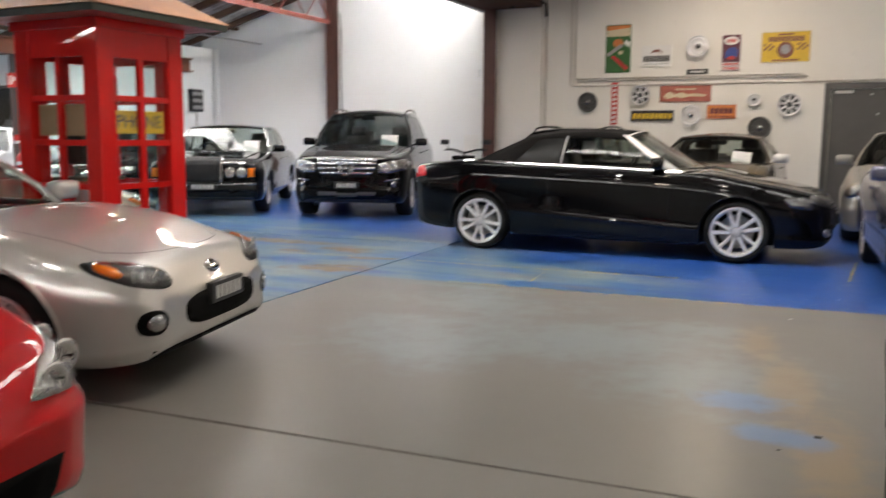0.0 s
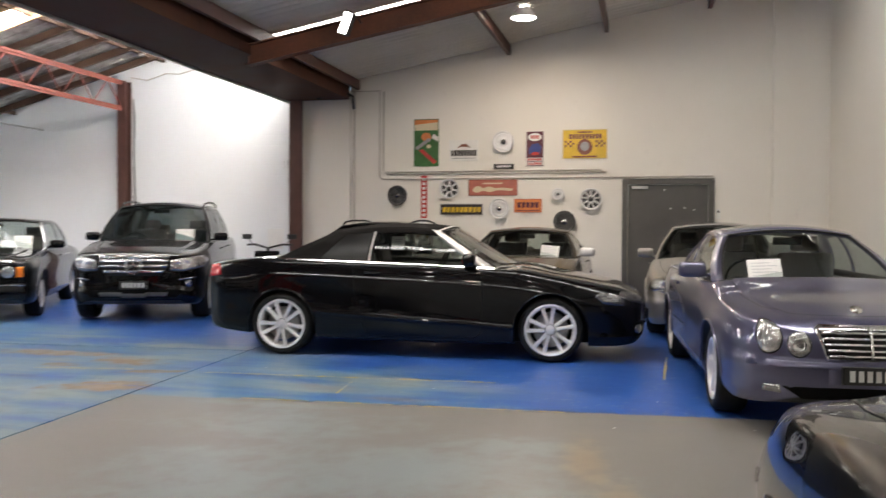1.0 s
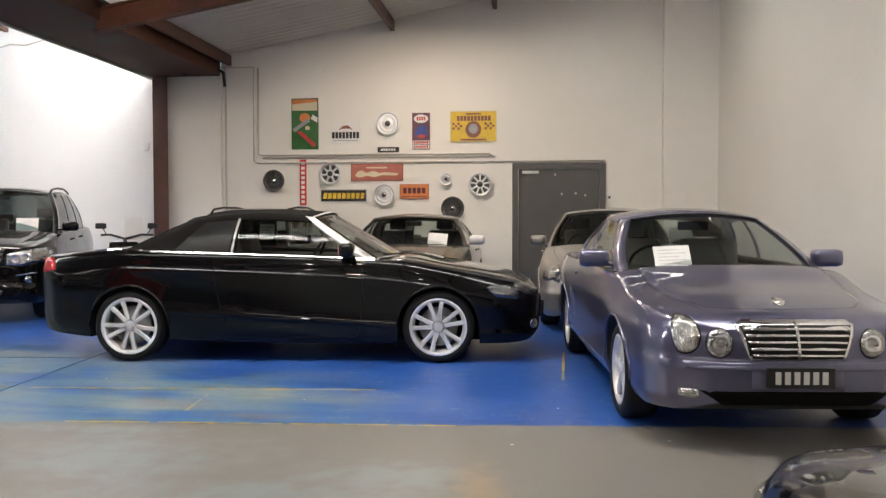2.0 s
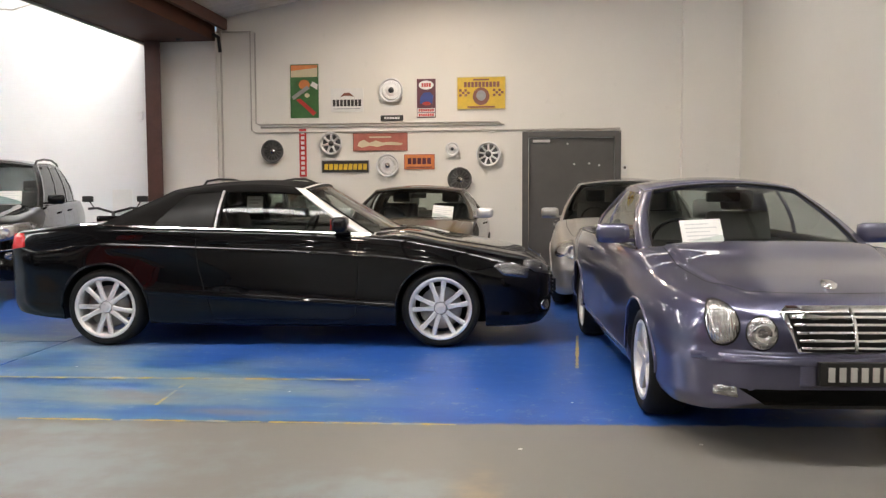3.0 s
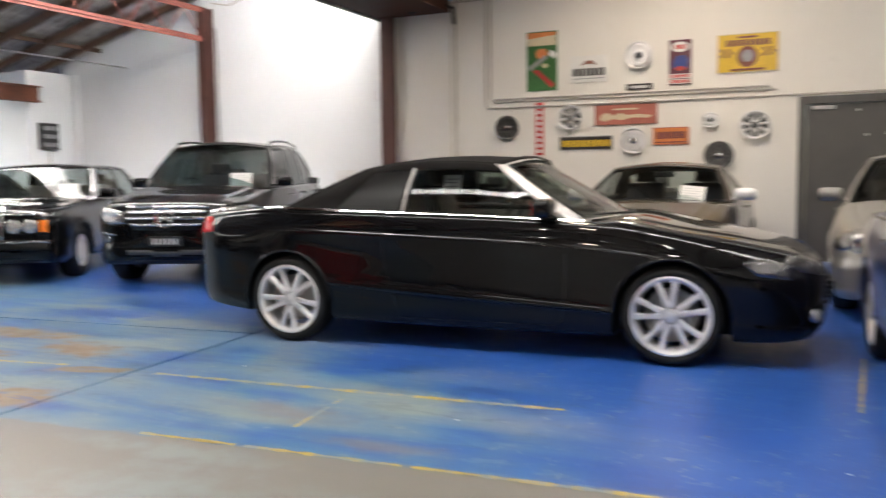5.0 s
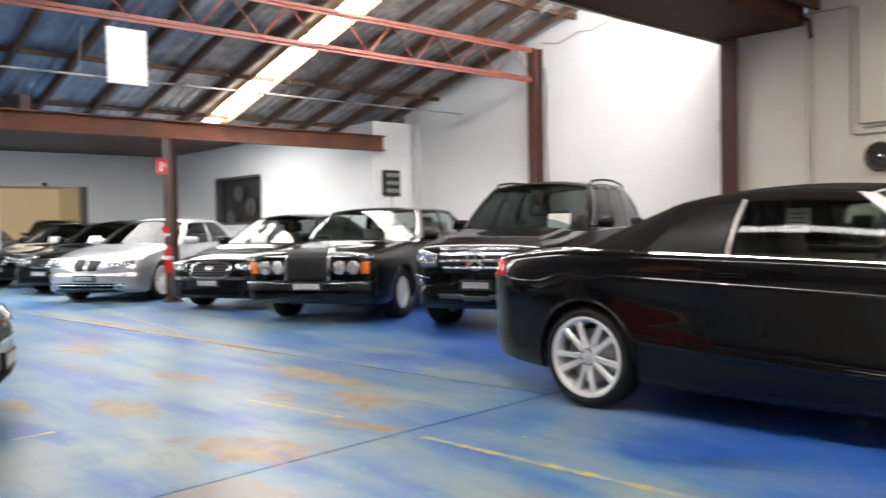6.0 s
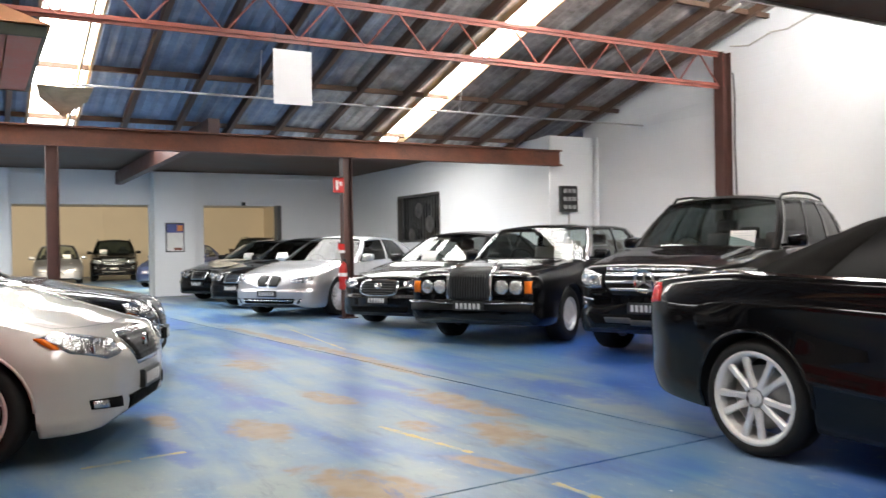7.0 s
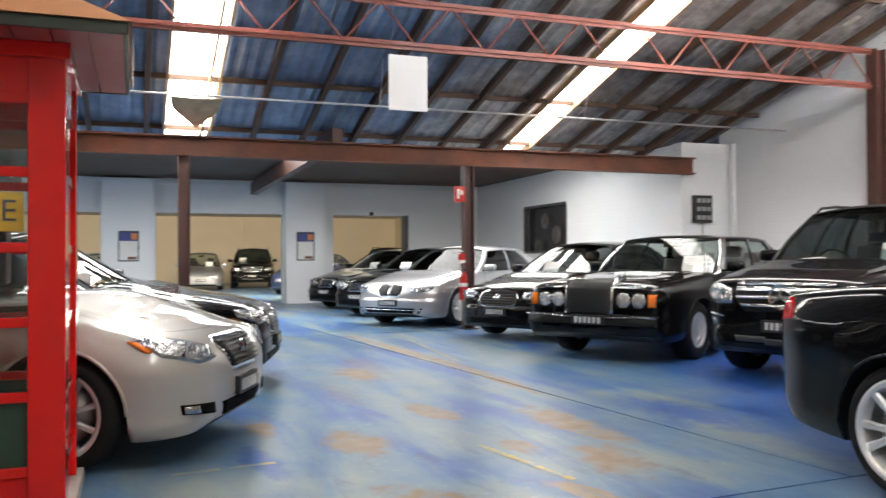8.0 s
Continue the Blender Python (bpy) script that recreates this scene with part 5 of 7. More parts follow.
def price_sheet(c, m, u, v0=0.09, height=0.21, wide=0.28, tilt=0.0, lean=0.9):
    """A printed sheet standing behind a windscreen, its own thing."""
    s = c["screen"]
    a, b = s(u, v0, 1), s(u, v0 + 0.25, 1)
    up = ((b - a).normalized() + Vector((0, 0, lean))).normalized()
    ac = Vector((0, 1, 0))
    nrm = ac.cross(up).normalized()
    base = a - Vector((0.07, 0, 0.0))
    t = thing("price_sheet", "white printed price sheet behind a car windscreen", "paper sheet", "price sheets", "", m)
    rot = Matrix((ac, up, nrm)).transposed().to_4x4()
    mm = Matrix.Translation(base) @ rot @ Matrix.Rotation(radians(tilt), 4, "Z")
    part("sheet", bm_box(-wide / 2, wide / 2, 0, height, -0.001, 0.001, 0, mm), PAPER, t)
    for k in range(5):
        z = height * (0.82 - 0.15 * k)
        part("text_bar", bm_box(-wide * 0.38, wide * (0.38 if k % 2 else 0.2), z - 0.004, z + 0.004, 0.0012, 0.0018, 0, mm), PALE_INK, t)
        part("text_bar", bm_box(-wide * 0.38, wide * (0.38 if k % 2 else 0.2), z - 0.004, z + 0.004, -0.0018, -0.0012, 0, mm), PALE_INK, t)
    return t

# ---------------------------------------------------------------- the cars, kind by kind
def head(outline, bulbs=(), lift=0.006, **k):
    return dict(kind="headlight", outline=outline, pair=True, bulbs=bulbs, lift=lift, **k)


def measures(kind):
    """Measures in metres; x forward from the middle between the axles."""
    sedan = dict(wb=2.85, fo=0.86, ro=1.10, w=0.91, h=1.45, r=0.325, rim=0.225, spokes="seven", xa=0.86, xat=0.18, xct=-1.05, xc=-1.62, belt=(0.93, 0.99), cowl=0.97, hood=0.88, nose=0.70, deck=1.02, tail=0.98, zat=1.36, zct=1.36, rise=0.045, crown=0.045, glass=((0.055, 0.43), (0.455, 0.78)), doors=((0.74, -0.28), (-0.30, -1.05)), features=[])
    if kind == "convertible":
        c = dict(sedan, side="modern", fold=(0.21, 0.37), nose_square=0.3, wb=2.81, fo=0.89, ro=0.90, w=0.925, h=1.38, r=0.326, rim=0.252, tyre_w=0.245, spokes="vee", xa=0.83, xat=0.22, xct=-0.95, xc=-1.50, belt=(0.935, 1.015), cowl=0.955, hood=0.885, nose=0.735, nose_drop=0.08, deck=1.03, tail=0.99, zat=1.315, zct=1.27, rise=0.05, crown=0.04, yt=0.66, soft_top=True, glass=((0.055, 0.545), (0.575, 0.80)), glass_strip=0.56, bumper_z=0, a_end=0.06, glass_v=(0.05, 0.86), doors=((0.72, -0.62),), frame_mat=ALLOY, mirror_mat=PAINT["black"], trim_r=0.016, bulge=0.08, chrome_handle=False, plates=((0, 0.45, "front", 0.37), (0, 0.60, "back", 0.37)))
        c["features"] = [
            head([(0.46, 0.60), (0.60, 0.585), (0.80, 0.62), (0.84, 0.68), (0.78, 0.715), (0.60, 0.69), (0.47, 0.655)], ((0.56, 0.63, 0.05), (0.70, 0.655, 0.045)), mat=DARK_METAL),
            dict(kind="headlight", outline=[(1.84, 0.675), (1.92, 0.60), (2.12, 0.575), (2.12, 0.655), (1.98, 0.695), (1.88, 0.70)], way="left", pair=True, lift=0.005, mat=LAMP_SMOKE, bulbs=()),
            dict(kind="grille", outline=[(-0.30, 0.36), (0.30, 0.36), (0.37, 0.50), (0.33, 0.66), (-0.33, 0.66), (-0.37, 0.50)], bars=9, bw=0.008, bar_mat=TRIM_BLACK, lift=0.004),
            dict(kind="intake", outline=[(0.46, 0.26), (0.74, 0.28), (0.78, 0.40), (0.50, 0.42)], pair=True),
            dict(kind="fog_light", outline=oval(0.68, 0.34, 0.05, 0.045), pair=True, lift=0.012),
            dict(kind="tail_light", outline=[(0.46, 0.80), (0.80, 0.80), (0.90, 0.86), (0.88, 0.94), (0.50, 0.93)], pair=True, way="back"),
            dict(kind="tail_light", outline=[(-2.30, 0.80), (-2.10, 0.83), (-2.12, 0.92), (-2.32, 0.93)], pair=True, way="left"),
        ]
    elif kind == "coupe":
        c = dict(sedan, clear=0.205, wb=2.69, fo=0.84, ro=1.04, w=0.862, h=1.37, r=0.312, rim=0.222, spokes="five", xa=0.80, xat=0.05, xct=-0.95, xc=-1.55, belt=(0.925, 0.96), cowl=0.965, hood=0.87, nose=0.755, nose_drop=0.07, nose_square=-0.2, pillar_u=0.89, bumper_z=0.515, deck=0.97, tail=0.93, zat=1.285, zct=1.26, rise=0.055, crown=0.05, yt=0.635, yb=0.855, glass=((0.06, 0.53), (0.545, 0.80)), doors=((0.70, -0.66),), hood_crown=0.085, hood_w=0.74, ridge=0.016, leather=LEATHER_GREY, crease=(0.47, 0.47, -0.95, 0.92), crease_w=0.045, plates=((0, 0.43, "front", 0.36),), plate_out=0.014, chrome_belt=False)
        c["features"] = [
            head(oval(0.592, 0.645, 0.078, 0.098, 28, -0.12), (), label="large oval headlight", mat=MILKY, ring=True, lens=False),
            head(oval(0.415, 0.605, 0.066, 0.075, 22), ((0.412, 0.605, 0.05),), label="small oval headlight", ring=True),
            dict(kind="grille_frame", outline=[(-0.255, 0.515), (0.255, 0.515), (0.325, 0.70), (0.29, 0.725), (-0.29, 0.725), (-0.325, 0.70)], lift=0.012, thick=0.02, mat=CHROME),
            dict(kind="grille", outline=[(-0.242, 0.528), (0.242, 0.528), (0.305, 0.695), (-0.305, 0.695)], bars=5, bw=0.0055, lift=0.016, taper=0.2),
            dict(kind="bar", outline=[(-0.007, 0.525), (0.007, 0.525), (0.007, 0.705), (-0.007, 0.705)], lift=0.028),
            dict(kind="intake", outline=[(-0.40, 0.27), (0.40, 0.27), (0.52, 0.345), (-0.52, 0.345)]),
            dict(kind="panel", outline=[(-0.25, 0.36), (0.25, 0.36), (0.25, 0.49), (-0.25, 0.49)], lift=0.012),
            dict(kind="panel", outline=[(-0.78, 0.462), (0.78, 0.462), (0.78, 0.498), (-0.78, 0.498)], lift=0.014),
            dict(kind="badge", outline=oval(0, 0.80, 0.035, 0.012, 14), lift=0.02),
            dict(kind="fog_light", outline=[(0.52, 0.30), (0.63, 0.308), (0.63, 0.35), (0.53, 0.352)], pair=True, lift=0.008),
            dict(kind="tail_light", outline=[(0.42, 0.70), (0.76, 0.70), (0.80, 0.84), (0.50, 0.84)], pair=True, way="back"),
        ]
    elif kind == "suv":
        c = dict(sedan, wb=2.915, fo=0.83, ro=1.03, w=0.955, h=1.80, r=0.37, rim=0.24, tyre_w=0.255, spokes="five", xa=0.92, xat=0.22, bow_f=0.15, xct=-1.75, xc=-2.12, belt=(1.10, 1.17), cowl=1.14, hood=1.085, nose=0.97, nose_drop=0.10, hood_crown=0.06, ridge=0.018, deck=1.16, tail=1.13, zat=1.66, zct=1.66, rise=0.05, crown=0.06, yt=0.70, glass=((0.05, 0.33), (0.35, 0.62), (0.66, 0.88)), doors=((0.80, -0.12), (-0.14, -0.98)), clear=0.24, nose_square=0.3, tail_square=0.8, rack="black", tint=True, screen_mat=WINDOW_TEAL, badge=(0, 0.80, 0.118), plates=((0, 0.53, "front", 0.37),), chrome_belt=False, bow_r=0.05)
        c["features"] = [
            head([(0.50, 0.735), (0.66, 0.725), (0.98, 0.775), (1.06, 0.87), (0.96, 0.925), (0.66, 0.905), (0.51, 0.86)], ((0.60, 0.81, 0.062), (0.71, 0.825, 0.058)), ring=True),
            dict(kind="grille", outline=[(-0.36, 0.66), (0.36, 0.66), (0.46, 0.78), (0.46, 0.915), (-0.46, 0.915), (-0.46, 0.78)], lift=0.006),
            dict(kind="grille_frame", outline=[(-0.46, 0.905), (0.46, 0.905), (0.47, 0.928), (-0.47, 0.928)], lift=0.018),
            dict(kind="bar", outline=[(-0.45, 0.848), (0.45, 0.848), (0.455, 0.878), (-0.455, 0.878)], lift=0.02),
            dict(kind="bar", outline=[(-0.44, 0.778), (0.44, 0.778), (0.445, 0.808), (-0.445, 0.808)], lift=0.02),
            dict(kind="bar", outline=[(-0.38, 0.705), (0.38, 0.705), (0.40, 0.732), (-0.40, 0.732)], lift=0.02),
            dict(kind="intake", outline=[(-0.58, 0.36), (0.58, 0.36), (0.66, 0.46), (-0.66, 0.46)]),
            dict(kind="bumper_strip", outline=[(-0.44, 0.375), (-0.16, 0.375), (-0.16, 0.43), (-0.46, 0.43)], mat=DARK_METAL, lift=0.012, pair=True),
            dict(kind="bumper_strip", outline=[(-0.16, 0.355), (0.16, 0.355), (0.16, 0.41), (-0.16, 0.41)], mat=DARK_METAL, lift=0.012),
            dict(kind="fog_light", outline=oval(0.74, 0.55, 0.05, 0.045), pair=True),
            dict(kind="bar", outline=[(0.60, 0.60), (0.86, 0.625), (0.86, 0.638), (0.60, 0.613)], pair=True, lift=0.010),
        ]
    elif kind == "saloon":
        c = dict(sedan, clear=0.235, wb=3.06, fo=0.90, ro=1.30, w=0.94, h=1.485, r=0.335, rim=0.20, spokes="dish", xa=0.86, xat=0.31, xct=-1.35, xc=-1.80, belt=(0.98, 0.99), cowl=1.00, hood=0.955, nose=0.90, nose_drop=0.05, deck=1.0, tail=0.93, zat=1.42, zct=1.42, rise=0.025, crown=0.035, yt=0.72, glass=((0.05, 0.44), (0.46, 0.80)), doors=((0.72, -0.30), (-0.32, -1.10)), nose_square=0.85, tail_square=0.9, hood_crown=0.05, bulge=0.02, frame_mat=CHROME, chrome_handle=True, plates=((0, 0.475, "front", 0.42),), plate_out=0.04, bow_f=0.12, hood_lip=0.12, leather=LEATHER_GREY, a_end=0.06)
        c["features"] = [
            dict(kind="grille_frame", outline=[(-0.30, 0.545), (0.30, 0.545), (0.30, 0.90), (0.26, 0.93), (-0.26, 0.93), (-0.30, 0.90)], lift=0.05, thick=0.07),
            dict(kind="grille", outline=[(-0.275, 0.555), (0.275, 0.555), (0.275, 0.885), (-0.275, 0.885)], lift=0.055, bars=16, upright=True, bw=0.005, bar_mat=DARK_METAL),
            dict(kind="intake", outline=[(0.32, 0.60), (0.70, 0.60), (0.70, 0.80), (0.32, 0.80)], pair=True, lift=0.004),
            head(oval(0.42, 0.70, 0.085, 0.085), (), lift=0.014, mat=MILKY, lens=False, ring=True),
            head(oval(0.605, 0.70, 0.085, 0.085), (), lift=0.014, mat=MILKY, lens=False, ring=True),
            dict(kind="indicator", outline=[(0.715, 0.63), (0.80, 0.63), (0.80, 0.77), (0.715, 0.77)], pair=True, lift=0.012),
            dict(kind="bar", outline=[(-0.83, 0.835), (0.83, 0.835), (0.83, 0.855), (-0.83, 0.855)], lift=0.01),
            dict(kind="bumper_strip", outline=[(-0.82, 0.42), (0.82, 0.42), (0.82, 0.535), (-0.82, 0.535)], lift=0.05, thick=0.06),
            dict(kind="bar", outline=[(-0.82, 0.50), (0.82, 0.50), (0.82, 0.512), (-0.82, 0.512)], lift=0.056),
        ]
    elif kind == "roadster":
        c = dict(sedan, flare=0.035, nose_square=0.32, bumper_z=0, ridge=0.0, wb=2.10, fo=0.73, ro=0.50, w=0.86, h=1.245, r=0.305, rim=0.21, spokes="five", xa=0.31, xat=-0.11, xct=-0.62, xc=-0.95, belt=(0.83, 0.86), cowl=0.87, hood=0.80, nose=0.655, nose_drop=0.13, deck=0.87, tail=0.82, zat=1.17, zct=1.15, rise=0.03, crown=0.03, yt=0.66, glass=((0.07, 0.72),), doors=((0.25, -0.62),), open_top=True, plates=((0, 0.455, "front", 0.36),), hood_crown=0.045, hood_w=0.72, leather=LEATHER_DARK, chrome_belt=False, frame_mat=PAINT["champagne"], pillar_u=0.84)
        c["features"] = [
            head(oval(0.60, 0.605, 0.165, 0.052, 26, 0.22, 2.3), ((0.53, 0.590, 0.040), (0.64, 0.615, 0.042)), mat=DARK_METAL, ring=True),
            dict(kind="indicator", outline=oval(0.72, 0.632, 0.036, 0.026, 14, 0.22), pair=True, lift=0.021),
            dict(kind="intake", outline=oval(0, 0.395, 0.39, 0.085, 30, 0, 3.2), lift=0.004),
            dict(kind="intake", outline=oval(0.62, 0.385, 0.088, 0.062), pair=True, lift=0.004),
            dict(kind="fog_light", outline=oval(0.605, 0.385, 0.045, 0.040), pair=True, lift=0.012),
            dict(kind="intake", outline=[(-0.60, 0.20), (0.60, 0.20), (0.62, 0.245), (-0.62, 0.245)], lift=0.006),
            dict(kind="badge", outline=oval(0, 0.575, 0.065, 0.032), lift=0.010),
        ]
    elif kind == "luxury":
        c = dict(sedan, bumper_z=0, wb=2.85, fo=0.72, ro=1.10, w=0.91, h=1.43, r=0.325, rim=0.235, spokes="nine", plates=((0, 0.40, "front", 0.37),), nose=0.72, hood=0.875, badge=(0, 0.62, 0.05))
        c["features"] = [
            head([(0.42, 0.60), (0.60, 0.58), (0.82, 0.63), (0.87, 0.72), (0.76, 0.735), (0.58, 0.69), (0.44, 0.66)], ((0.53, 0.635, 0.045), (0.65, 0.655, 0.05), (0.75, 0.68, 0.035))),
            dict(kind="indicator", outline=[(0.845, 0.655), (0.872, 0.66), (0.884, 0.715), (0.85, 0.712)], pair=True, lift=0.02),
            dict(kind="grille_frame", outline=[(-0.22, 0.50), (0.22, 0.50), (0.33, 0.68), (0.30, 0.71), (-0.30, 0.71), (-0.33, 0.68)], lift=0.008),
            dict(kind="grille", outline=[(-0.20, 0.52), (0.20, 0.52), (0.30, 0.675), (-0.30, 0.675)], bars=6, bw=0.005, bar_mat=TRIM_BLACK, lift=0.014),
            dict(kind="intake", outline=[(-0.33, 0.25), (0.33, 0.25), (0.38, 0.335), (-0.38, 0.335)]),
            dict(kind="intake", outline=[(0.46, 0.285), (0.72, 0.31), (0.74, 0.365), (0.48, 0.35)], pair=True),
            dict(kind="fog_light", outline=[(0.60, 0.305), (0.70, 0.315), (0.71, 0.355), (0.61, 0.35)], pair=True, lift=0.01),
        ]
    elif kind == "kidney":
        c = dict(sedan, wb=3.07, fo=0.86, ro=1.14, w=0.95, h=1.48, r=0.34, rim=0.245, spokes="eight", tint=True, xa=0.92, xat=0.25, xct=-1.15, xc=-1.78, plates=((0, 0.42, "front", 0.40),), nose=0.75, hood=0.90)
        c["features"] = [
            head([(0.44, 0.62), (0.66, 0.60), (0.86, 0.65), (0.84, 0.73), (0.62, 0.71), (0.46, 0.69)], ((0.55, 0.655, 0.05), (0.72, 0.665, 0.05))),
            dict(kind="grille_frame", outline=[(0.02, 0.53), (0.20, 0.53), (0.26, 0.64), (0.22, 0.735), (0.02, 0.735)], pair=True, lift=0.008),
            dict(kind="grille", outline=[(0.035, 0.545), (0.19, 0.545), (0.245, 0.64), (0.21, 0.72), (0.035, 0.72)], pair=True, lift=0.014),
            dict(kind="intake", outline=[(-0.62, 0.25), (0.62, 0.25), (0.68, 0.34), (-0.68, 0.34)]),
            dict(kind="bar", outline=[(-0.66, 0.30), (0.66, 0.30), (0.66, 0.312), (-0.66, 0.312)], lift=0.014),
        ]
    elif kind == "twin_lamp":
        c = dict(sedan, w=0.90, rim=0.215, badge=None, nose=0.72, tint=True)
        c["features"] = [
            head(oval(0.62, 0.66, 0.10, 0.09, 22, 0.1), ((0.62, 0.66, 0.055),)),
            head(oval(0.41, 0.63, 0.075, 0.072), ((0.41, 0.63, 0.05),)),
            dict(kind="headlight", outline=oval(2.09, 0.665, 0.12, 0.085, 20, -0.15), way="left", pair=True, lift=0.008, bulbs=()),
            dict(kind="grille_frame", outline=[(-0.22, 0.52), (0.22, 0.52), (0.28, 0.71), (-0.28, 0.71)], lift=0.010),
            dict(kind="grille", outline=[(-0.205, 0.535), (0.205, 0.535), (0.262, 0.695), (-0.262, 0.695)], bars=5, bw=0.006, lift=0.015, taper=0.2),
            dict(kind="intake", outline=[(-0.52, 0.26), (0.52, 0.26), (0.58, 0.34), (-0.58, 0.34)]),
        ]
    elif kind == "mesh_nose":
        c = dict(sedan, wb=2.91, fo=0.88, ro=1.16, w=0.935, h=1.46, nose=0.74, badge=None, tint=True)
        c["features"] = [
            head([(0.44, 0.62), (0.60, 0.59), (0.84, 0.66), (0.80, 0.73), (0.58, 0.72), (0.45, 0.69)], ((0.55, 0.655, 0.05), (0.70, 0.67, 0.045))),
            dict(kind="grille_frame", outline=oval(0, 0.60, 0.345, 0.125, 28, 0, 3.5), lift=0.010),
            dict(kind="grille", outline=oval(0, 0.60, 0.32, 0.105, 28, 0, 3.5), lift=0.016, bars=6, bw=0.004, bar_mat=DARK_METAL),
            dict(kind="badge", outline=oval(0, 0.62, 0.05, 0.04), lift=0.03),
            dict(kind="intake", outline=[(-0.60, 0.25), (0.60, 0.25), (0.66, 0.33), (-0.66, 0.33)]),
        ]
    elif kind == "fastback":
        c = dict(sedan, wb=2.47, fo=0.87, ro=0.84, w=0.92, h=1.36, r=0.31, xa=0.55, xat=-0.05, xct=-0.85, xc=-1.62, belt=(0.92, 0.98), cowl=0.94, hood=0.86, nose=0.68, deck=1.0, tail=0.96, zat=1.28, zct=1.24, rise=0.06, crown=0.045, yt=0.66, glass=((0.06, 0.55), (0.57, 0.72)), doors=((0.48, -0.72),), mirror_mat=ALLOY, chrome_belt=False)
        c["features"] = [head([(0.46, 0.60), (0.62, 0.585), (0.82, 0.63), (0.80, 0.70), (0.58, 0.69)], ((0.58, 0.635, 0.05),)), dict(kind="grille", outline=[(-0.28, 0.36), (0.28, 0.36), (0.34, 0.64), (-0.34, 0.64)])]
    elif kind == "wagon":
        c = dict(sedan, xct=-1.75, xc=-2.05, glass=((0.055, 0.36), (0.38, 0.66), (0.69, 0.90)), zat=1.37, zct=1.36, tail_square=0.6, rack="black", h=1.45, ro=0.95)
        c["features"] = [head([(0.44, 0.62), (0.66, 0.60), (0.84, 0.66), (0.62, 0.71), (0.46, 0.69)], ()), dict(kind="grille", outline=[(-0.3, 0.5), (0.3, 0.5), (0.32, 0.66), (-0.32, 0.66)])]
    elif kind == "hatch":
        c = dict(sedan, wb=2.5, fo=0.82, ro=0.75, w=0.86, h=1.42, nose=0.66, hood=0.82, cowl=0.92, xa=0.66, xat=0.05, xct=-1.15, xc=-1.55, tail_square=0.4, plates=((0, 0.40, "front", 0.36),))
        c["features"] = [
            head([(0.42, 0.53), (0.62, 0.51), (0.80, 0.57), (0.82, 0.655), (0.72, 0.67), (0.52, 0.62)], ((0.54, 0.565, 0.05), (0.66, 0.595, 0.055), (0.75, 0.62, 0.04))),
            dict(kind="intake", outline=[(-0.45, 0.24), (0.45, 0.24), (0.50, 0.36), (-0.50, 0.36)]),
            dict(kind="grille", outline=[(-0.30, 0.56), (0.30, 0.56), (0.28, 0.63), (-0.28, 0.63)], bars=2, bw=0.006),
        ]
    else:
        c = dict(sedan)
    return c


def park(kind, x, y, heading, paint, label, group="", sheets=(), **changes):
    c = measures(kind)
    c.update(changes)
    c["group"] = group
    m = pose(x, y, 0, 0, 0, heading)
    car = build_car(c, m, label, paint)
    for s in sheets:
        price_sheet(c, m, *s)
    return car


ROW = "cars parked along the white gable wall"
EAST = "cars parked before the sign wall"
WEST = "cars parked beside the phone box"
park("convertible", -1.27, 10.297, 3.75, "black", "black convertible with closed black soft top and silver split-spoke wheels", EAST)
park("coupe", 2.29, 9.02, -85.4, "bluish", "blue-grey metallic coupe with four oval headlights and chrome slatted grille", EAST, ((-0.46, 0.05, 0.19, 0.26, 3),))
park("twin_lamp", 2.07, 13.85, -93, "warm_grey", "warm silver sedan parked behind the blue-grey coupe", EAST)
park("fastback", -0.69, 14.2, -90, "brown", "dark bronze coupe parked against the sign wall", EAST, ((0.50, 0.03, 0.20, 0.27, -6),))
park("wagon", -3.05, 14.0, -90, "black", "black wagon with roof rails parked behind the convertible", EAST)
park("suv", -6.66, 13.66, -68.6, "black", "black off-roader with three-bar chrome grille and roof rails", ROW, ((0.55, 0.06, 0.20, 0.28, 0),))
park("saloon", -9.25, 12.92, -60.5, "black", "old black luxury saloon with upright grille and round lamps", ROW, ((0.60, 0.05, 0.22, 0.27, 0),))
park("mesh_nose", -11.75, 12.9, -63, "black", "black sedan with oval mesh grille", ROW, ((-0.1, 0.05, 0.20, 0.28, 0),))
park("kidney", -15.1, 12.07, -55, "silver", "silver sedan with twin grille openings beside a steel post", ROW)
park("twin_lamp", -17.6, 12.2, -60, "black", "black sedan with oval headlights", ROW, ((0.1, 0.05, 0.20, 0.28, 0),))
park("twin_lamp", -20.6, 12.2, -60, "black", "black sedan with oval headlights near the far wall", ROW, ((0.3, 0.05, 0.20, 0.28, 0),))
park("luxury", -5.954, 4.578, 66, "pearl", "pale silver sedan with amber-cornered headlights", WEST)
park("mesh_nose", -8.45, 4.9, 75, "black", "black sedan parked beyond the pale silver sedan", WEST)
park("sedan", -11.0, 4.6, 75, "grey", "grey sedan in the parked line", WEST, (), plates=())
park("roadster", -3.57, 3.54, 14, "champagne", "silver roadster with its roof down", WEST)
park("hatch", -2.82, 1.41, 4, "red", "glossy red hatchback nose beside the aisle", WEST)
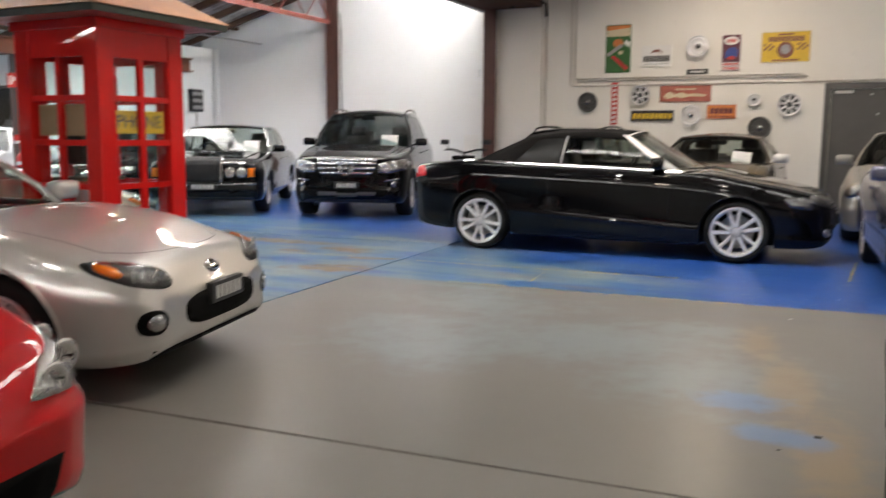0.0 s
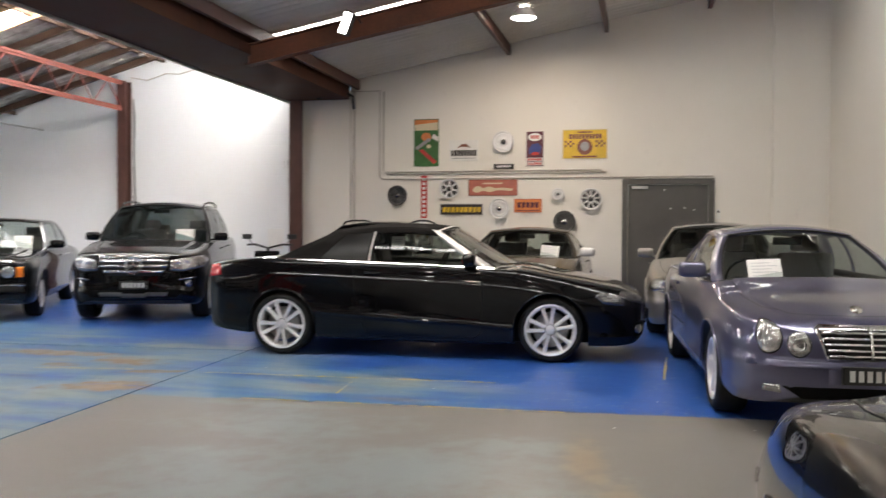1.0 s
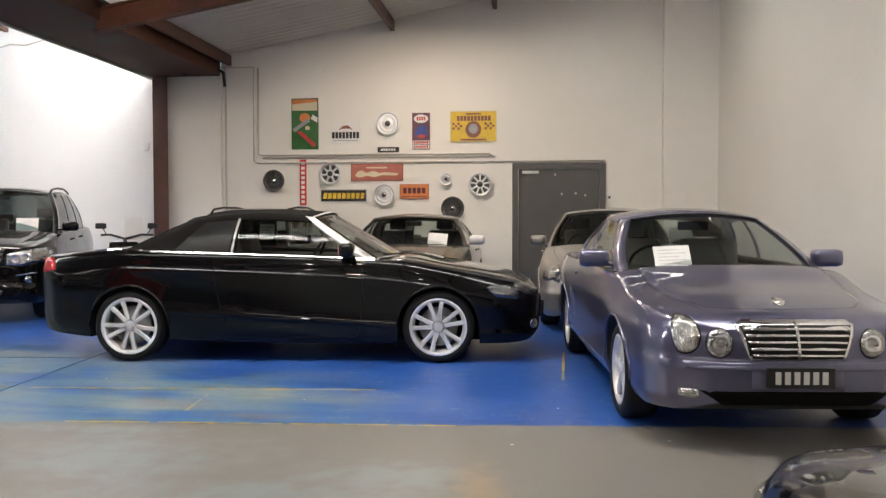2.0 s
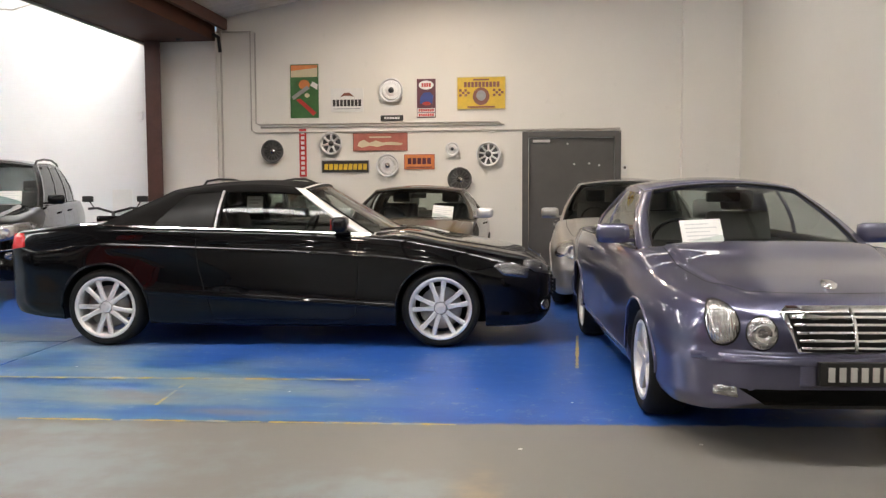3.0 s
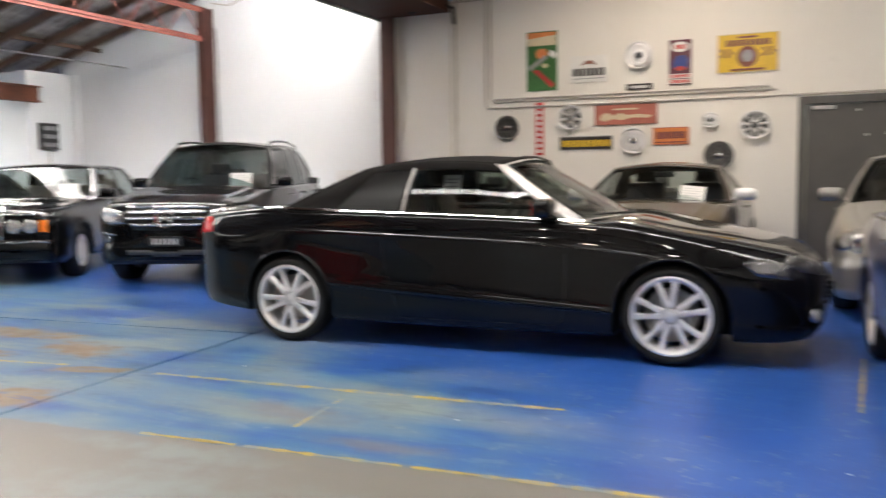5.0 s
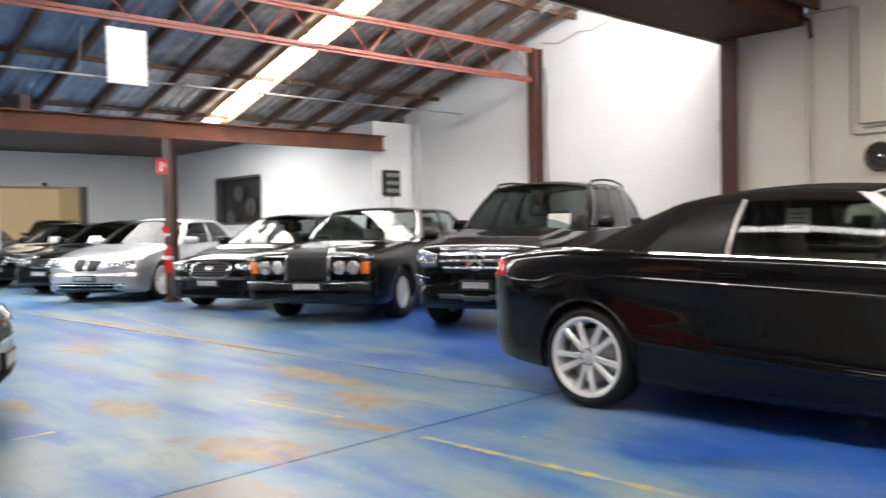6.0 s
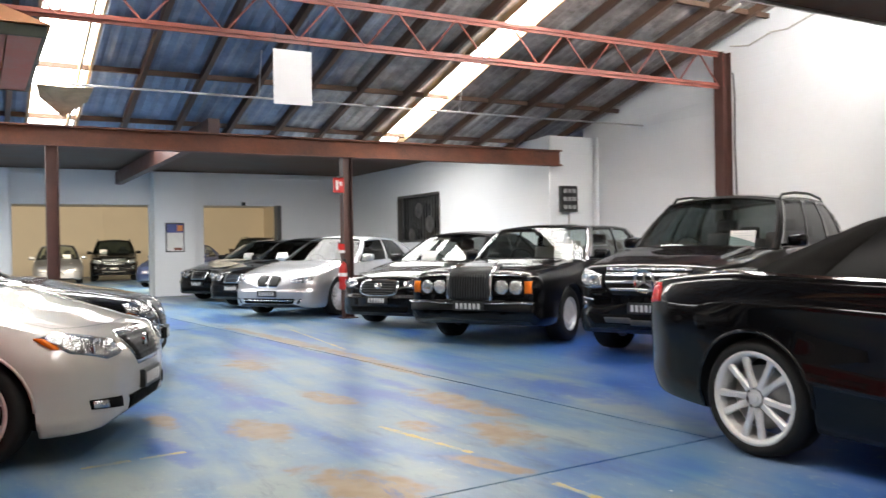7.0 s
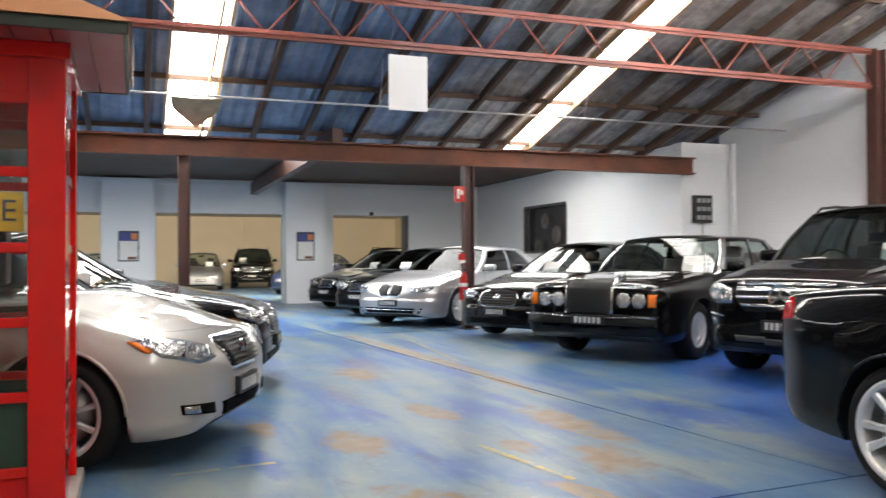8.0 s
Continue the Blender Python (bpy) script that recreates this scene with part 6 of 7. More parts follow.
park("sedan", 2.29, 1.74, 90.5, "black", "black sedan nosed towards the blue-grey coupe", EAST, (), hood=0.93, nose=0.78, cowl=1.0, belt=(0.96, 1.0), w=0.90, fo=0.97, xa=0.40, xat=-0.2, mirrorless=True, features=[head([(0.44, 0.56), (0.60, 0.55), (0.80, 0.62), (0.83, 0.70), (0.72, 0.70), (0.52, 0.66)], ((0.58, 0.61, 0.05),)), dict(kind="indicator", outline=oval(1.95, 0.62, 0.022, 0.02), way="left", pair=True, mat=LENS)], bumper_z=0.50)
FAR = "cars in the second showroom"
park("sedan", -36.6, 8.6, -5, "silver", "silver sedan in the second showroom", FAR, ((0.4, 0.05, 0.22, 0.28, 0),), h=1.55, zat=1.46, zct=1.46)
park("suv", -38.6, 11.0, -8, "black", "black off-roader in the second showroom", FAR, ((-0.5, 0.05, 0.22, 0.28, 0),))
park("sedan", -30.2, 12.2, -35, "navy", "navy sedan in the second showroom", FAR, (), plates=())
park("sedan", -30.5, 15.0, -40, "black", "black sedan in the second showroom", FAR, (), plates=())
park("suv", -36.0, 16.6, -30, "brown", "dark bronze off-roader in the second showroom", FAR)
park("sedan", -27.4, 5.0, 0, "grey", "grey sedan in the second showroom", FAR, (), plates=())


# sheet standing on the near seat of the convertible
t = thing("price_sheet", "white printed sheet standing inside the black convertible", "paper sheet", "price sheets", "", pose(-1.52, 9.93, 1.10, -14, 0, 4))
part("sheet", bm_box(-0.07, 0.07, -0.001, 0.001, 0, 0.15), PAPER, t)
for k in range(4):
    part("text_bar", bm_box(-0.05, 0.05 - 0.02 * (k % 2), -0.0018, -0.0012, 0.115 - 0.028 * k, 0.121 - 0.028 * k), INK, t)

# ---------------------------------------------------------------- phone box
BOX_RED = car_paint("red_phone_box_paint", (0.62, 0.014, 0.012), 0.1, 0.0, 0.4)
ROOF_TAN = surface("tan_roof_paint", (0.42, 0.20, 0.095), 0.6, 0.0, 0.2, 4, 50, 0.1)
FASCIA = surface("dark_green_fascia", (0.030, 0.040, 0.030), 0.45, 0.0, 0.3, 6, 60, 0.1)
SOFFIT = surface("dull_red_soffit_board", (0.40, 0.10, 0.09), 0.45, 0.0, 0.2, 5, 60, 0.1)
SIGN_YELLOW = surface("yellow_sign_paint", (0.72, 0.44, 0.02), 0.45, 0.0, 0.1, 6, 60, 0.03)
BOX_GLASS = glass("phone_box_glass", (0.96, 0.98, 0.97), 0.97)
DARK_GREEN = surface("dark_green_panel", (0.02, 0.05, 0.03), 0.5, 0.0, 0.2, 6, 60, 0.05)


def letters(name, text, size, m, material, parent, depth=0.002):
    """Raised lettering in the built-in font, as a mesh part."""
    cu = bpy.data.curves.new(name, "FONT")
    cu.body, cu.size, cu.extrude, cu.align_x, cu.align_y = text, size, depth, "CENTER", "CENTER"
    tmp = bpy.data.objects.new(name, cu)
    scene.collection.objects.link(tmp)
    bpy.context.view_layer.update()
    me = bpy.data.meshes.new_from_object(tmp.evaluated_get(bpy.context.evaluated_depsgraph_get()))
    bpy.data.objects.remove(tmp)
    me.materials.clear()
    me.materials.append(material)
    ob = new(name, me)
    ob.parent, ob.matrix_local = parent, m
    return ob


def phone_box(x0, x1, y0, y1):
    cx, cy = (x0 + x1) / 2, (y0 + y1) / 2
    w, d = x1 - x0, y1 - y0
    box = thing("phone_box", "red wooden telephone box with glazed sides and a tan hipped roof", "phone box", "", "", pose(cx, cy, 0))
    part("plinth", bm_box(-w / 2 - 0.03, w / 2 + 0.03, -d / 2 - 0.03, d / 2 + 0.03, 0, 0.07, 0.006), GREY_CONCRETE, box)
    top, hw, hd = 2.085, w / 2, d / 2
    st = 0.15
    for sx in (-1, 1):
        for sy in (-1, 1):
            part("corner_post", bm_box(sx * hw - (st if sx > 0 else 0), sx * hw + (0 if sx > 0 else st), sy * hd - (st if sy > 0 else 0), sy * hd + (0 if sy > 0 else st), 0.07, top, 0.008), BOX_RED, box)
    rows = (0.26, 0.58, 0.90, 1.22, 1.545, 1.86)
    for k in range(4):
        span = (hd if k % 2 == 0 else hw) - st
        out = hw if k % 2 == 0 else hd
        m = Matrix.Rotation(k * math.pi / 2, 4, "Z")
        part("bottom_panel", bm_box(out - 0.055, out - 0.02, -span, span, 0.07, rows[0] - 0.02, 0.004, m), BOX_RED, box)
        part("head_panel", bm_box(out - 0.06, out - 0.012, -span, span, rows[-1] + 0.02, top, 0.004, m), BOX_RED, box)
        for z in rows:
            part("glazing_bar", bm_box(out - 0.05, out - 0.012, -span, span, z - 0.022, z + 0.022, 0.004, m), BOX_RED, box)
        part("glazing_bar", bm_box(out - 0.052, out - 0.014, -0.024, 0.024, rows[0], rows[-1], 0.004, m), BOX_RED, box)
        for z0, z1 in zip(rows, rows[1:]):
            for a, b in ((-span, -0.024), (0.024, span)):
                g = part("pane", bm_box(out - 0.034, out - 0.030, a, b, z0 + 0.022, z1 - 0.022, 0, m), DARK_GREEN if z0 < 0.4 else BOX_GLASS, box)
                g.visible_shadow = z0 < 0.4
        if k == 0:
            s = part("sign_plate", bm_box(out - 0.060, out - 0.052, -span + 0.02, span - 0.02, 1.29, 1.46, 0.002, m), SIGN_YELLOW, box, "yellow sign reading PHONE behind the glass")
            letters("lettering", "PHONE", 0.135, m @ Matrix.Translation((out - 0.051, 0, 1.375)) @ Matrix.Rotation(math.pi / 2, 4, "Z") @ Matrix.Rotation(math.pi / 2, 4, "X"), INK, s)
        if k == 3:
            part("sign_plate", bm_box(out - 0.060, out - 0.052, -span + 0.02, span - 0.02, 1.27, 1.50, 0.002, m), PALE_TIMBER, box, "brown back of a sign behind the glass")
    part("cornice", bm_box(-hw - 0.02, hw + 0.02, -hd - 0.02, hd + 0.02, top - 0.05, top + 0.02, 0.008), BOX_RED, box)
    o = 0.25
    # soffit boards, fascia, hipped roof and its red cap
    n = 9
    for i in range(n):
        a = -hd - o + (2 * hd + 2 * o) * i / n
        b = -hd - o + (2 * hd + 2 * o) * (i + 1) / n
        part("soffit_board", bm_box(-hw - o + 0.01, hw + o - 0.01, a + 0.004, b - 0.004, top + 0.022, top + 0.036), SOFFIT, box)
    for k in range(4):
        m = Matrix.Rotation(k * math.pi / 2, 4, "Z")
        e, s = ((hw + o), (hd + o)) if k % 2 == 0 else ((hd + o), (hw + o))
        part("fascia", bm_box(e - 0.015, e + 0.005, -s, s, top + 0.018, top + 0.068, 0.003, m), FASCIA, box)
    bm = bmesh.new()
    lo = [bm.verts.new((sx * (hw + o + 0.02), sy * (hd + o + 0.02), top + 0.070)) for sx, sy in ((-1, -1), (1, -1), (1, 1), (-1, 1))]
    hi = [bm.verts.new((sx * 0.17, sy * 0.17, top + 0.40)) for sx, sy in ((-1, -1), (1, -1), (1, 1), (-1, 1))]
    bm.faces.new(lo[::-1])
    bm.faces.new(hi)
    for i in range(4):
        bm.faces.new((lo[i], lo[(i + 1) % 4], hi[(i + 1) % 4], hi[i]))
    part("roof", bm, ROOF_TAN, box, "tan painted hipped roof")
    part("roof_cap", bm_box(-0.15, 0.15, -0.15, 0.15, top + 0.395, top + 0.66, 0.02), BOX_RED, box)
    part("cap_band", bm_box(-0.17, 0.17, -0.17, 0.17, top + 0.40, top + 0.45, 0.006), FASCIA, box)
    # the telephone inside
    part("telephone", bm_box(-0.20, 0.0, -0.12, 0.12, 1.05, 1.45, 0.02, Matrix.Translation((-0.12, 0.0, 0))), BLACK_PLASTIC, box)
    part("shelf", bm_box(-0.36, -0.05, -0.24, 0.24, 0.92, 0.95, 0.004), DARK_TIMBER, box)
    return box


GREY_CONCRETE = surface("grey_concrete", (0.36, 0.35, 0.32), 0.8, 0.0, 0.15, 6, 60, 0.2)
phone_box(-4.46, -3.60, 4.80, 5.64)

# ---------------------------------------------------------------- sign wall
SIGNS = {
    "green": surface("enamel_green", (0.035, 0.13, 0.03), 0.35, 0.0, 0.2, 8, 60, 0.03),
    "orange": surface("enamel_orange", (0.62, 0.20, 0.05), 0.4, 0.0, 0.2, 8, 60, 0.03),
    "red": surface("enamel_red", (0.50, 0.035, 0.03), 0.4, 0.0, 0.2, 8, 60, 0.03),
    "brick": surface("faded_enamel_red", (0.42, 0.13, 0.095), 0.45, 0.0, 0.2, 8, 60, 0.03),
    "white": surface("enamel_white", (0.76, 0.75, 0.72), 0.35, 0.0, 0.06, 8, 60, 0.03),
    "cream": surface("enamel_cream", (0.62, 0.54, 0.36), 0.4, 0.0, 0.1, 8, 60, 0.03),
    "yellow": surface("enamel_yellow", (0.68, 0.45, 0.03), 0.35, 0.0, 0.15, 8, 60, 0.03),
    "black": surface("enamel_black", (0.025, 0.022, 0.02), 0.35, 0.0, 0.2, 8, 60, 0.03),
    "blue": surface("enamel_blue", (0.03, 0.05, 0.22), 0.35, 0.0, 0.2, 8, 60, 0.03),
    "maroon": surface("enamel_maroon", (0.10, 0.02, 0.035), 0.35, 0.0, 0.2, 8, 60, 0.03),
    "grey": surface("enamel_grey", (0.30, 0.30, 0.30), 0.4, 0.0, 0.2, 8, 60, 0.03),
    "brown": surface("enamel_brown", (0.20, 0.07, 0.04), 0.4, 0.0, 0.2, 8, 60, 0.03),
}


def wall_sign(x0, x1, z0, z1, ground, label, shapes, edge=None):
    """An enamel board on the sign wall; shapes are (name, colour, outline in 0..1 across and up)."""
    t = thing("wall_sign", label, "sign", "advertising signs on the wall", "", pose(x0, SIGN_Y - 0.012, z0))
    w, h = x1 - x0, z1 - z0
    part("board", bm_box(0, w, -0.006, 0.0118, 0, h, 0.002), SIGNS[ground], t)
    if edge:
        for b in ((0, w, 0, 0.012), (0, w, h - 0.012, h), (0, 0.012, 0.012, h - 0.012), (w - 0.012, w, 0.012, h - 0.012)):
            part("border", bm_box(b[0], b[1], -0.009, -0.0055, b[2], b[3]), SIGNS[edge], t)
    for i, (nm, colour, pts) in enumerate(shapes):
        part(nm, bm_prism([(a * w, b * h) for a, b in pts], -0.0095 - 0.0004 * i, -0.0055), SIGNS[colour], t)
    return t


def rect(a0, b0, a1, b1):
    return [(a0, b0), (a1, b0), (a1, b1), (a0, b1)]


def words(colour, a0, a1, b0, b1, n, name="character_bar", lean=0.0):
    """Plain bars in place of lettering."""
    s = (a1 - a0) / n
    return [(name, colour, [(a0 + i * s + s * 0.12, b0), (a0 + (i + 1) * s - s * 0.12, b0), (a0 + (i + 1) * s - s * 0.12 + lean, b1), (a0 + i * s + s * 0.12 + lean, b1)]) for i in range(n)]


wall_sign(-3.18, -2.70, 2.52, 3.41, "green", "tall green enamel sign with an orange and red motif", [("sky_band", "cream", rect(0.03, 0.76, 0.97, 0.98)), ("cloud_band", "orange", [(0.03, 0.88), (0.97, 0.93), (0.97, 0.98), (0.03, 0.98)]), ("motif", "orange", oval(0.50, 0.62, 0.20, 0.09)), ("motif", "white", [(0.72, 0.60), (0.96, 0.52), (0.98, 0.62), (0.80, 0.68)]), ("band", "grey", [(0.04, 0.40), (0.60, 0.60), (0.70, 0.55), (0.12, 0.34)]), ("ribbon", "red", [(0.20, 0.34), (0.36, 0.36), (0.92, 0.10), (0.82, 0.04)]), ("spot", "cream", oval(0.60, 0.42, 0.09, 0.04))])
wall_sign(-2.49, -1.94, 2.61, 3.0, "white", "small white sign with a red flying motif over dark bars", [("motif", "brown", [(0.28, 0.62), (0.42, 0.80), (0.58, 0.82), (0.74, 0.62), (0.60, 0.68), (0.42, 0.68)])] + words("black", 0.05, 0.95, 0.24, 0.52, 8) + [("line", "grey", rect(0.1, 0.12, 0.9, 0.15))])
wall_sign(-1.65, -1.27, 2.455, 2.545, "black", "narrow black plate with pale bars", words("white", 0.15, 0.85, 0.3, 0.7, 6))
wall_sign(-1.04, -0.73, 2.50, 3.13, "maroon", "upright dark red sign with white oval and blue figure", [("oval", "white", oval(0.5, 0.84, 0.40, 0.115)), *words("red", 0.24, 0.76, 0.79, 0.89, 4), ("figure", "blue", [(0.16, 0.36), (0.82, 0.36), (0.88, 0.56), (0.70, 0.66), (0.35, 0.64), (0.18, 0.52)]), ("figure", "red", oval(0.52, 0.36, 0.22, 0.05)), ("band", "white", rect(0.03, 0.14, 0.97, 0.24)), *words("red", 0.08, 0.92, 0.155, 0.225, 7), ("band", "white", rect(0.03, 0.02, 0.97, 0.12)), *words("red", 0.08, 0.92, 0.035, 0.105, 7)])
chk = []
for i in range(4):
    for j in range(3):
        if (i + j) % 2 == 0:
            chk += [("check", "brown", rect(0.05 + 0.055 * i, 0.40 + 0.075 * j, 0.10 + 0.055 * i, 0.47 + 0.075 * j)), ("check", "brown", rect(0.74 + 0.055 * i, 0.40 + 0.075 * j, 0.79 + 0.055 * i, 0.47 + 0.075 * j))]
wall_sign(-0.38, 0.42, 2.62, 3.15, "yellow", "yellow enamel sign with checks and a dark round emblem", [("line", "brown", rect(0.34, 0.88, 0.66, 0.93)), *words("brown", 0.14, 0.88, 0.68, 0.84, 10), *chk, ("emblem", "brown", oval(0.50, 0.40, 0.17, 0.27)), ("emblem_ring", "grey", oval(0.50, 0.42, 0.10, 0.16)), ("line", "brown", rect(0.22, 0.05, 0.78, 0.10))], "cream")
wall_sign(-3.04, -2.92, 1.54, 2.34, "red", "narrow upright red sign with a column of pale bars", [("character_bar", "white", rect(0.25, 0.045 + 0.105 * i, 0.75, 0.11 + 0.105 * i)) for i in range(9)])
wall_sign(-2.12, -1.20, 1.96, 2.26, "brick", "wide faded red sign with a pale flowing stroke", [("stroke", "cream", [(0.08, 0.30), (0.16, 0.18), (0.30, 0.30), (0.45, 0.22), (0.60, 0.34), (0.88, 0.30), (0.92, 0.42), (0.70, 0.50), (0.55, 0.46), (0.42, 0.58), (0.30, 0.46), (0.20, 0.62), (0.12, 0.52)]), ("line", "cream", rect(0.30, 0.72, 0.70, 0.80))], "brown")
wall_sign(-2.66, -1.85, 1.60, 1.81, "black", "black sign with a row of yellow bars", words("yellow", 0.04, 0.96, 0.25, 0.72, 9, lean=0.012), "grey")
wall_sign(-1.26, -0.75, 1.65, 1.90, "orange", "small orange sign with dark bars", words("maroon", 0.10, 0.90, 0.35, 0.75, 5) + [("line", "maroon", rect(0.08, 0.12, 0.92, 0.18))], "brick")


def islands(me):
    """The rim and the spokes of a wheel as meshes of their own."""
    src = bmesh.new()
    src.from_mesh(me)
    src.verts.index_update()
    src.faces.index_update()
    left, out = set(src.faces), []
    while left:
        stack = [left.pop()]
        seen = set(stack)
        while stack:
            for e in stack.pop().edges:
                for g in e.link_faces:
                    if g not in seen:
                        seen.add(g)
                        left.discard(g)
                        stack.append(g)
        bm = bmesh.new()
        vs = {v: bm.verts.new(v.co) for v in sorted({v for f in seen for v in f.verts}, key=lambda v: v.index)}
        for f in sorted(seen, key=lambda f: f.index):
            bm.faces.new([vs[v] for v in f.verts])
        n = bpy.data.meshes.new("spoke")
        bm.to_mesh(n)
        bm.free()
        n.materials.append(me.materials[0])
        out.append((max(v.co.x ** 2 + v.co.z ** 2 for v in n.vertices) - min(v.co.x ** 2 + v.co.z ** 2 for v in n.vertices), len(n.vertices), n))
    src.free()
    return [("spoke" if k < 40 else "ring", n) for _, k, n in out]


DULL_COVER = surface("dull_grey_wheel_cover", (0.13, 0.125, 0.12), 0.4, 0.6, 0.2, 10, 80, 0.05)


def wall_wheel(x, z, r, style, label, rim=0.15, dark=False):
    t = thing("hubcap", label, "hubcap", "hubcaps on the wall", "", pose(x, SIGN_Y - 0.05, z, 0, 0, 180))
    hub, tyre, rm = wheel_meshes(r + 0.001, r * 0.97, 0.08, style)
    part("backing", bm_lathe([(0, -0.04), (r * 0.9, -0.04), (r * 0.9, -0.015), (0, -0.015)], 28), DARK_METAL, t)
    for nm, me in islands(rm):
        if dark and style == "fifteen":
            me.materials[0] = DULL_COVER
        o = new(nm, me)
        o.parent = t
    part("centre_cap", bm_lathe([(r * 0.24, 0.02), (r * 0.22, 0.034), (0, 0.04)], 20), DARK_METAL if not dark else CHROME, t, smooth=True)
    return t


wall_wheel(-1.46, 2.95, 0.20, "dish", "pale dished wheel cover with a ringed centre")
wall_wheel(-3.49, 1.97, 0.19, "fifteen", "dark spoked wheel cover hung on the wall", dark=True)
wall_wheel(-2.48, 2.09, 0.19, "seven", "silver spoked wheel cover with dark gaps")
wall_wheel(-1.53, 1.72, 0.19, "dish", "chrome wheel cover with a raised hub", dark=True)
wall_wheel(-0.45, 1.98, 0.11, "dish", "small pale hub cap hung on the wall")
wall_wheel(0.14, 1.89, 0.20, "nine", "silver spoked wheel cover with bright rim")
wall_wheel(-0.33, 1.48, 0.20, "fifteen", "dark dished wheel cover hung on the wall", dark=True)

# conduits on the sign wall
CY = SIGN_Y - 0.02
for pts in ([(-5.25, CY, 3.98), (-3.86, CY, 3.97), (-3.86, CY, 2.33), (-3.80, CY, 2.285), (2.25, CY, 2.285), (2.25, CY, 2.22)], [(-3.78, CY, 3.95), (-3.78, CY, 2.44), (-3.72, CY, 2.42), (0.30, CY, 2.42), (0.36, CY, 2.36)], [(-3.70, CY, 2.37), (0.40, CY, 2.37)]):
    tagged(part("conduit", bm_tube(pts, 0.014, 8), CONDUIT, None, "", True), "thin painted conduit running over the cream wall", "conduit", "conduits", "structure")
tagged(part("conduit", bm_tube([(-4.36, CY - 0.03, 4.0), (-4.36, CY - 0.03, 0.2)], 0.018, 8), CONDUIT, None, "", True), "upright painted conduit", "conduit", "conduits", "structure")
tagged(part("cable", bm_tube([(-5.0, 16.2, 3.80), (-4.75, 16.3, 3.92), (-4.52, 16.38, 3.96), (-4.36, 16.42, 3.86), (-4.34, 16.44, 3.62)], 0.03, 8), BLACK_PLASTIC, None, "", True), "thick black cable hanging from the gutter", "cable", "", "structure")
sw = thing("wall_switch", "small white switch box beside the grey door", "switch", "", "", pose(2.33, SIGN_Y, 1.62))
part("box", bm_box(-0.04, 0.04, -0.035, 0.0, -0.09, 0.09, 0.006), SIGNS["white"], sw)
part("rocker", bm_box(-0.018, 0.018, -0.042, -0.034, 0.02, 0.06, 0.003), BLACK_PLASTIC, sw)

# ---------------------------------------------------------------- lamps
def high_bay(x, y, z):
    t = thing("ceiling_lamp", "round white high-bay lamp under the pale roof", "lamp", "high-bay lamps", "", pose(x, y, z))
    R = Matrix.Rotation(-math.pi / 2, 4, "X")
    part("shade", bm_lathe([(0.06, -0.16), (0.10, -0.15), (0.20, -0.03), (0.215, 0.0), (0.20, 0.0), (0.09, -0.13)], 28, m=R), WHITE_GLOSS, t, smooth=True)
    part("diffuser", bm_lathe([(0, 0.012), (0.10, 0.008), (0.19, -0.006), (0.19, -0.012), (0, -0.012)], 28, m=R), LAMP_FACE, t, smooth=True)
    part("stem", bm_tube([(0, 0, 0.15), (0, 0, roof_right(x) - z)], 0.012, 8), BLACK_PLASTIC, t)


# the three southern lamps are unseen fellows, added over the aisle
for ly in (14.4, 9.0, 3.2, -2.4):
    high_bay(-0.80, ly, 4.66)
def floodlight(x, y, z, turn, face):
    fl = thing("floodlight", "bright floodlight hung from the red roof beam", "lamp", "floodlights", "", pose(x, y, z, 0, 0, turn))
    lean = Matrix.Rotation(radians(20), 4, "Y")
    part("housing", bm_box(-0.06, 0.06, -0.07, 0.07, -0.16, 0.16, 0.02, lean), BLACK_PLASTIC, fl)
    part("diffuser", bm_box(-0.05, 0.05, -0.085, -0.072, -0.15, 0.13, 0.008, lean), face, fl)
    part("bracket", bm_tube([(0.0, 0.05, 0.10), (0.0, 0.25, 0.2), (0.0, 0.55, 0.14)], 0.012, 6), BLACK_PLASTIC, fl)


floodlight(-2.77, 11.75, 4.05, 0, LAMP_FACE)
for x, y in ((-3.3, 6.8), (-1.6, 6.8), (0.6, 6.8), (2.8, 6.8), (-2.0, 0.6), (0.9, 0.6)):
    floodlight(x, y, roof_right(x) - 0.35, 180, FLOOD_FACE)

# ---------------------------------------------------------------- left bay
bd = thing("hanging_board", "plain white board hung from the roof on two wires", "sign board", "", "", pose(-8.3, 8.71, 2.78))
part("board", bm_box(-0.006, 0.006, -0.22, 0.22, 0, 0.60, 0.002), WHITE_GLOSS, bd)
for y in (-0.19, 0.19):
    part("wire", bm_tube([(0, y, 0.59), (0, y, roof_left(-8.3) - 2.80)], 0.003, 5), BLACK_PLASTIC, bd)
tagged(part("tie_rod", bm_tube([(-11.5, SOUTH_Y, 3.42), (-11.5, GABLE_Y, 3.42)], 0.016, 8), GREY_METAL, None, "", True), "pale steel tie rod under the roof", "tie rod", "", "structure")
for y in (5.9, 9.3, 12.7):
    tagged(part("rod_hanger", bm_tube([(-11.5, y, 3.42), (-11.3, y, roof_left(-11.3) - 0.03)], 0.010, 6), GREY_METAL), "thin steel hanger of the tie rod", "hanger", "rod hangers", "structure")
sl = thing("torn_lining", "torn tan lining hanging below the translucent sheet", "lining", "", "", pose(-12.5, 6.75, 3.35))
bm = bmesh.new()
vs = [bm.verts.new(p) for p in ((0.35, -0.36, 0.16), (0.35, 0.0, 0.14), (0.35, 0.38, 0.16), (-0.05, -0.30, 0.05), (-0.15, 0.02, -0.06), (-0.05, 0.34, 0.03), (-0.45, 0.05, -0.16))]
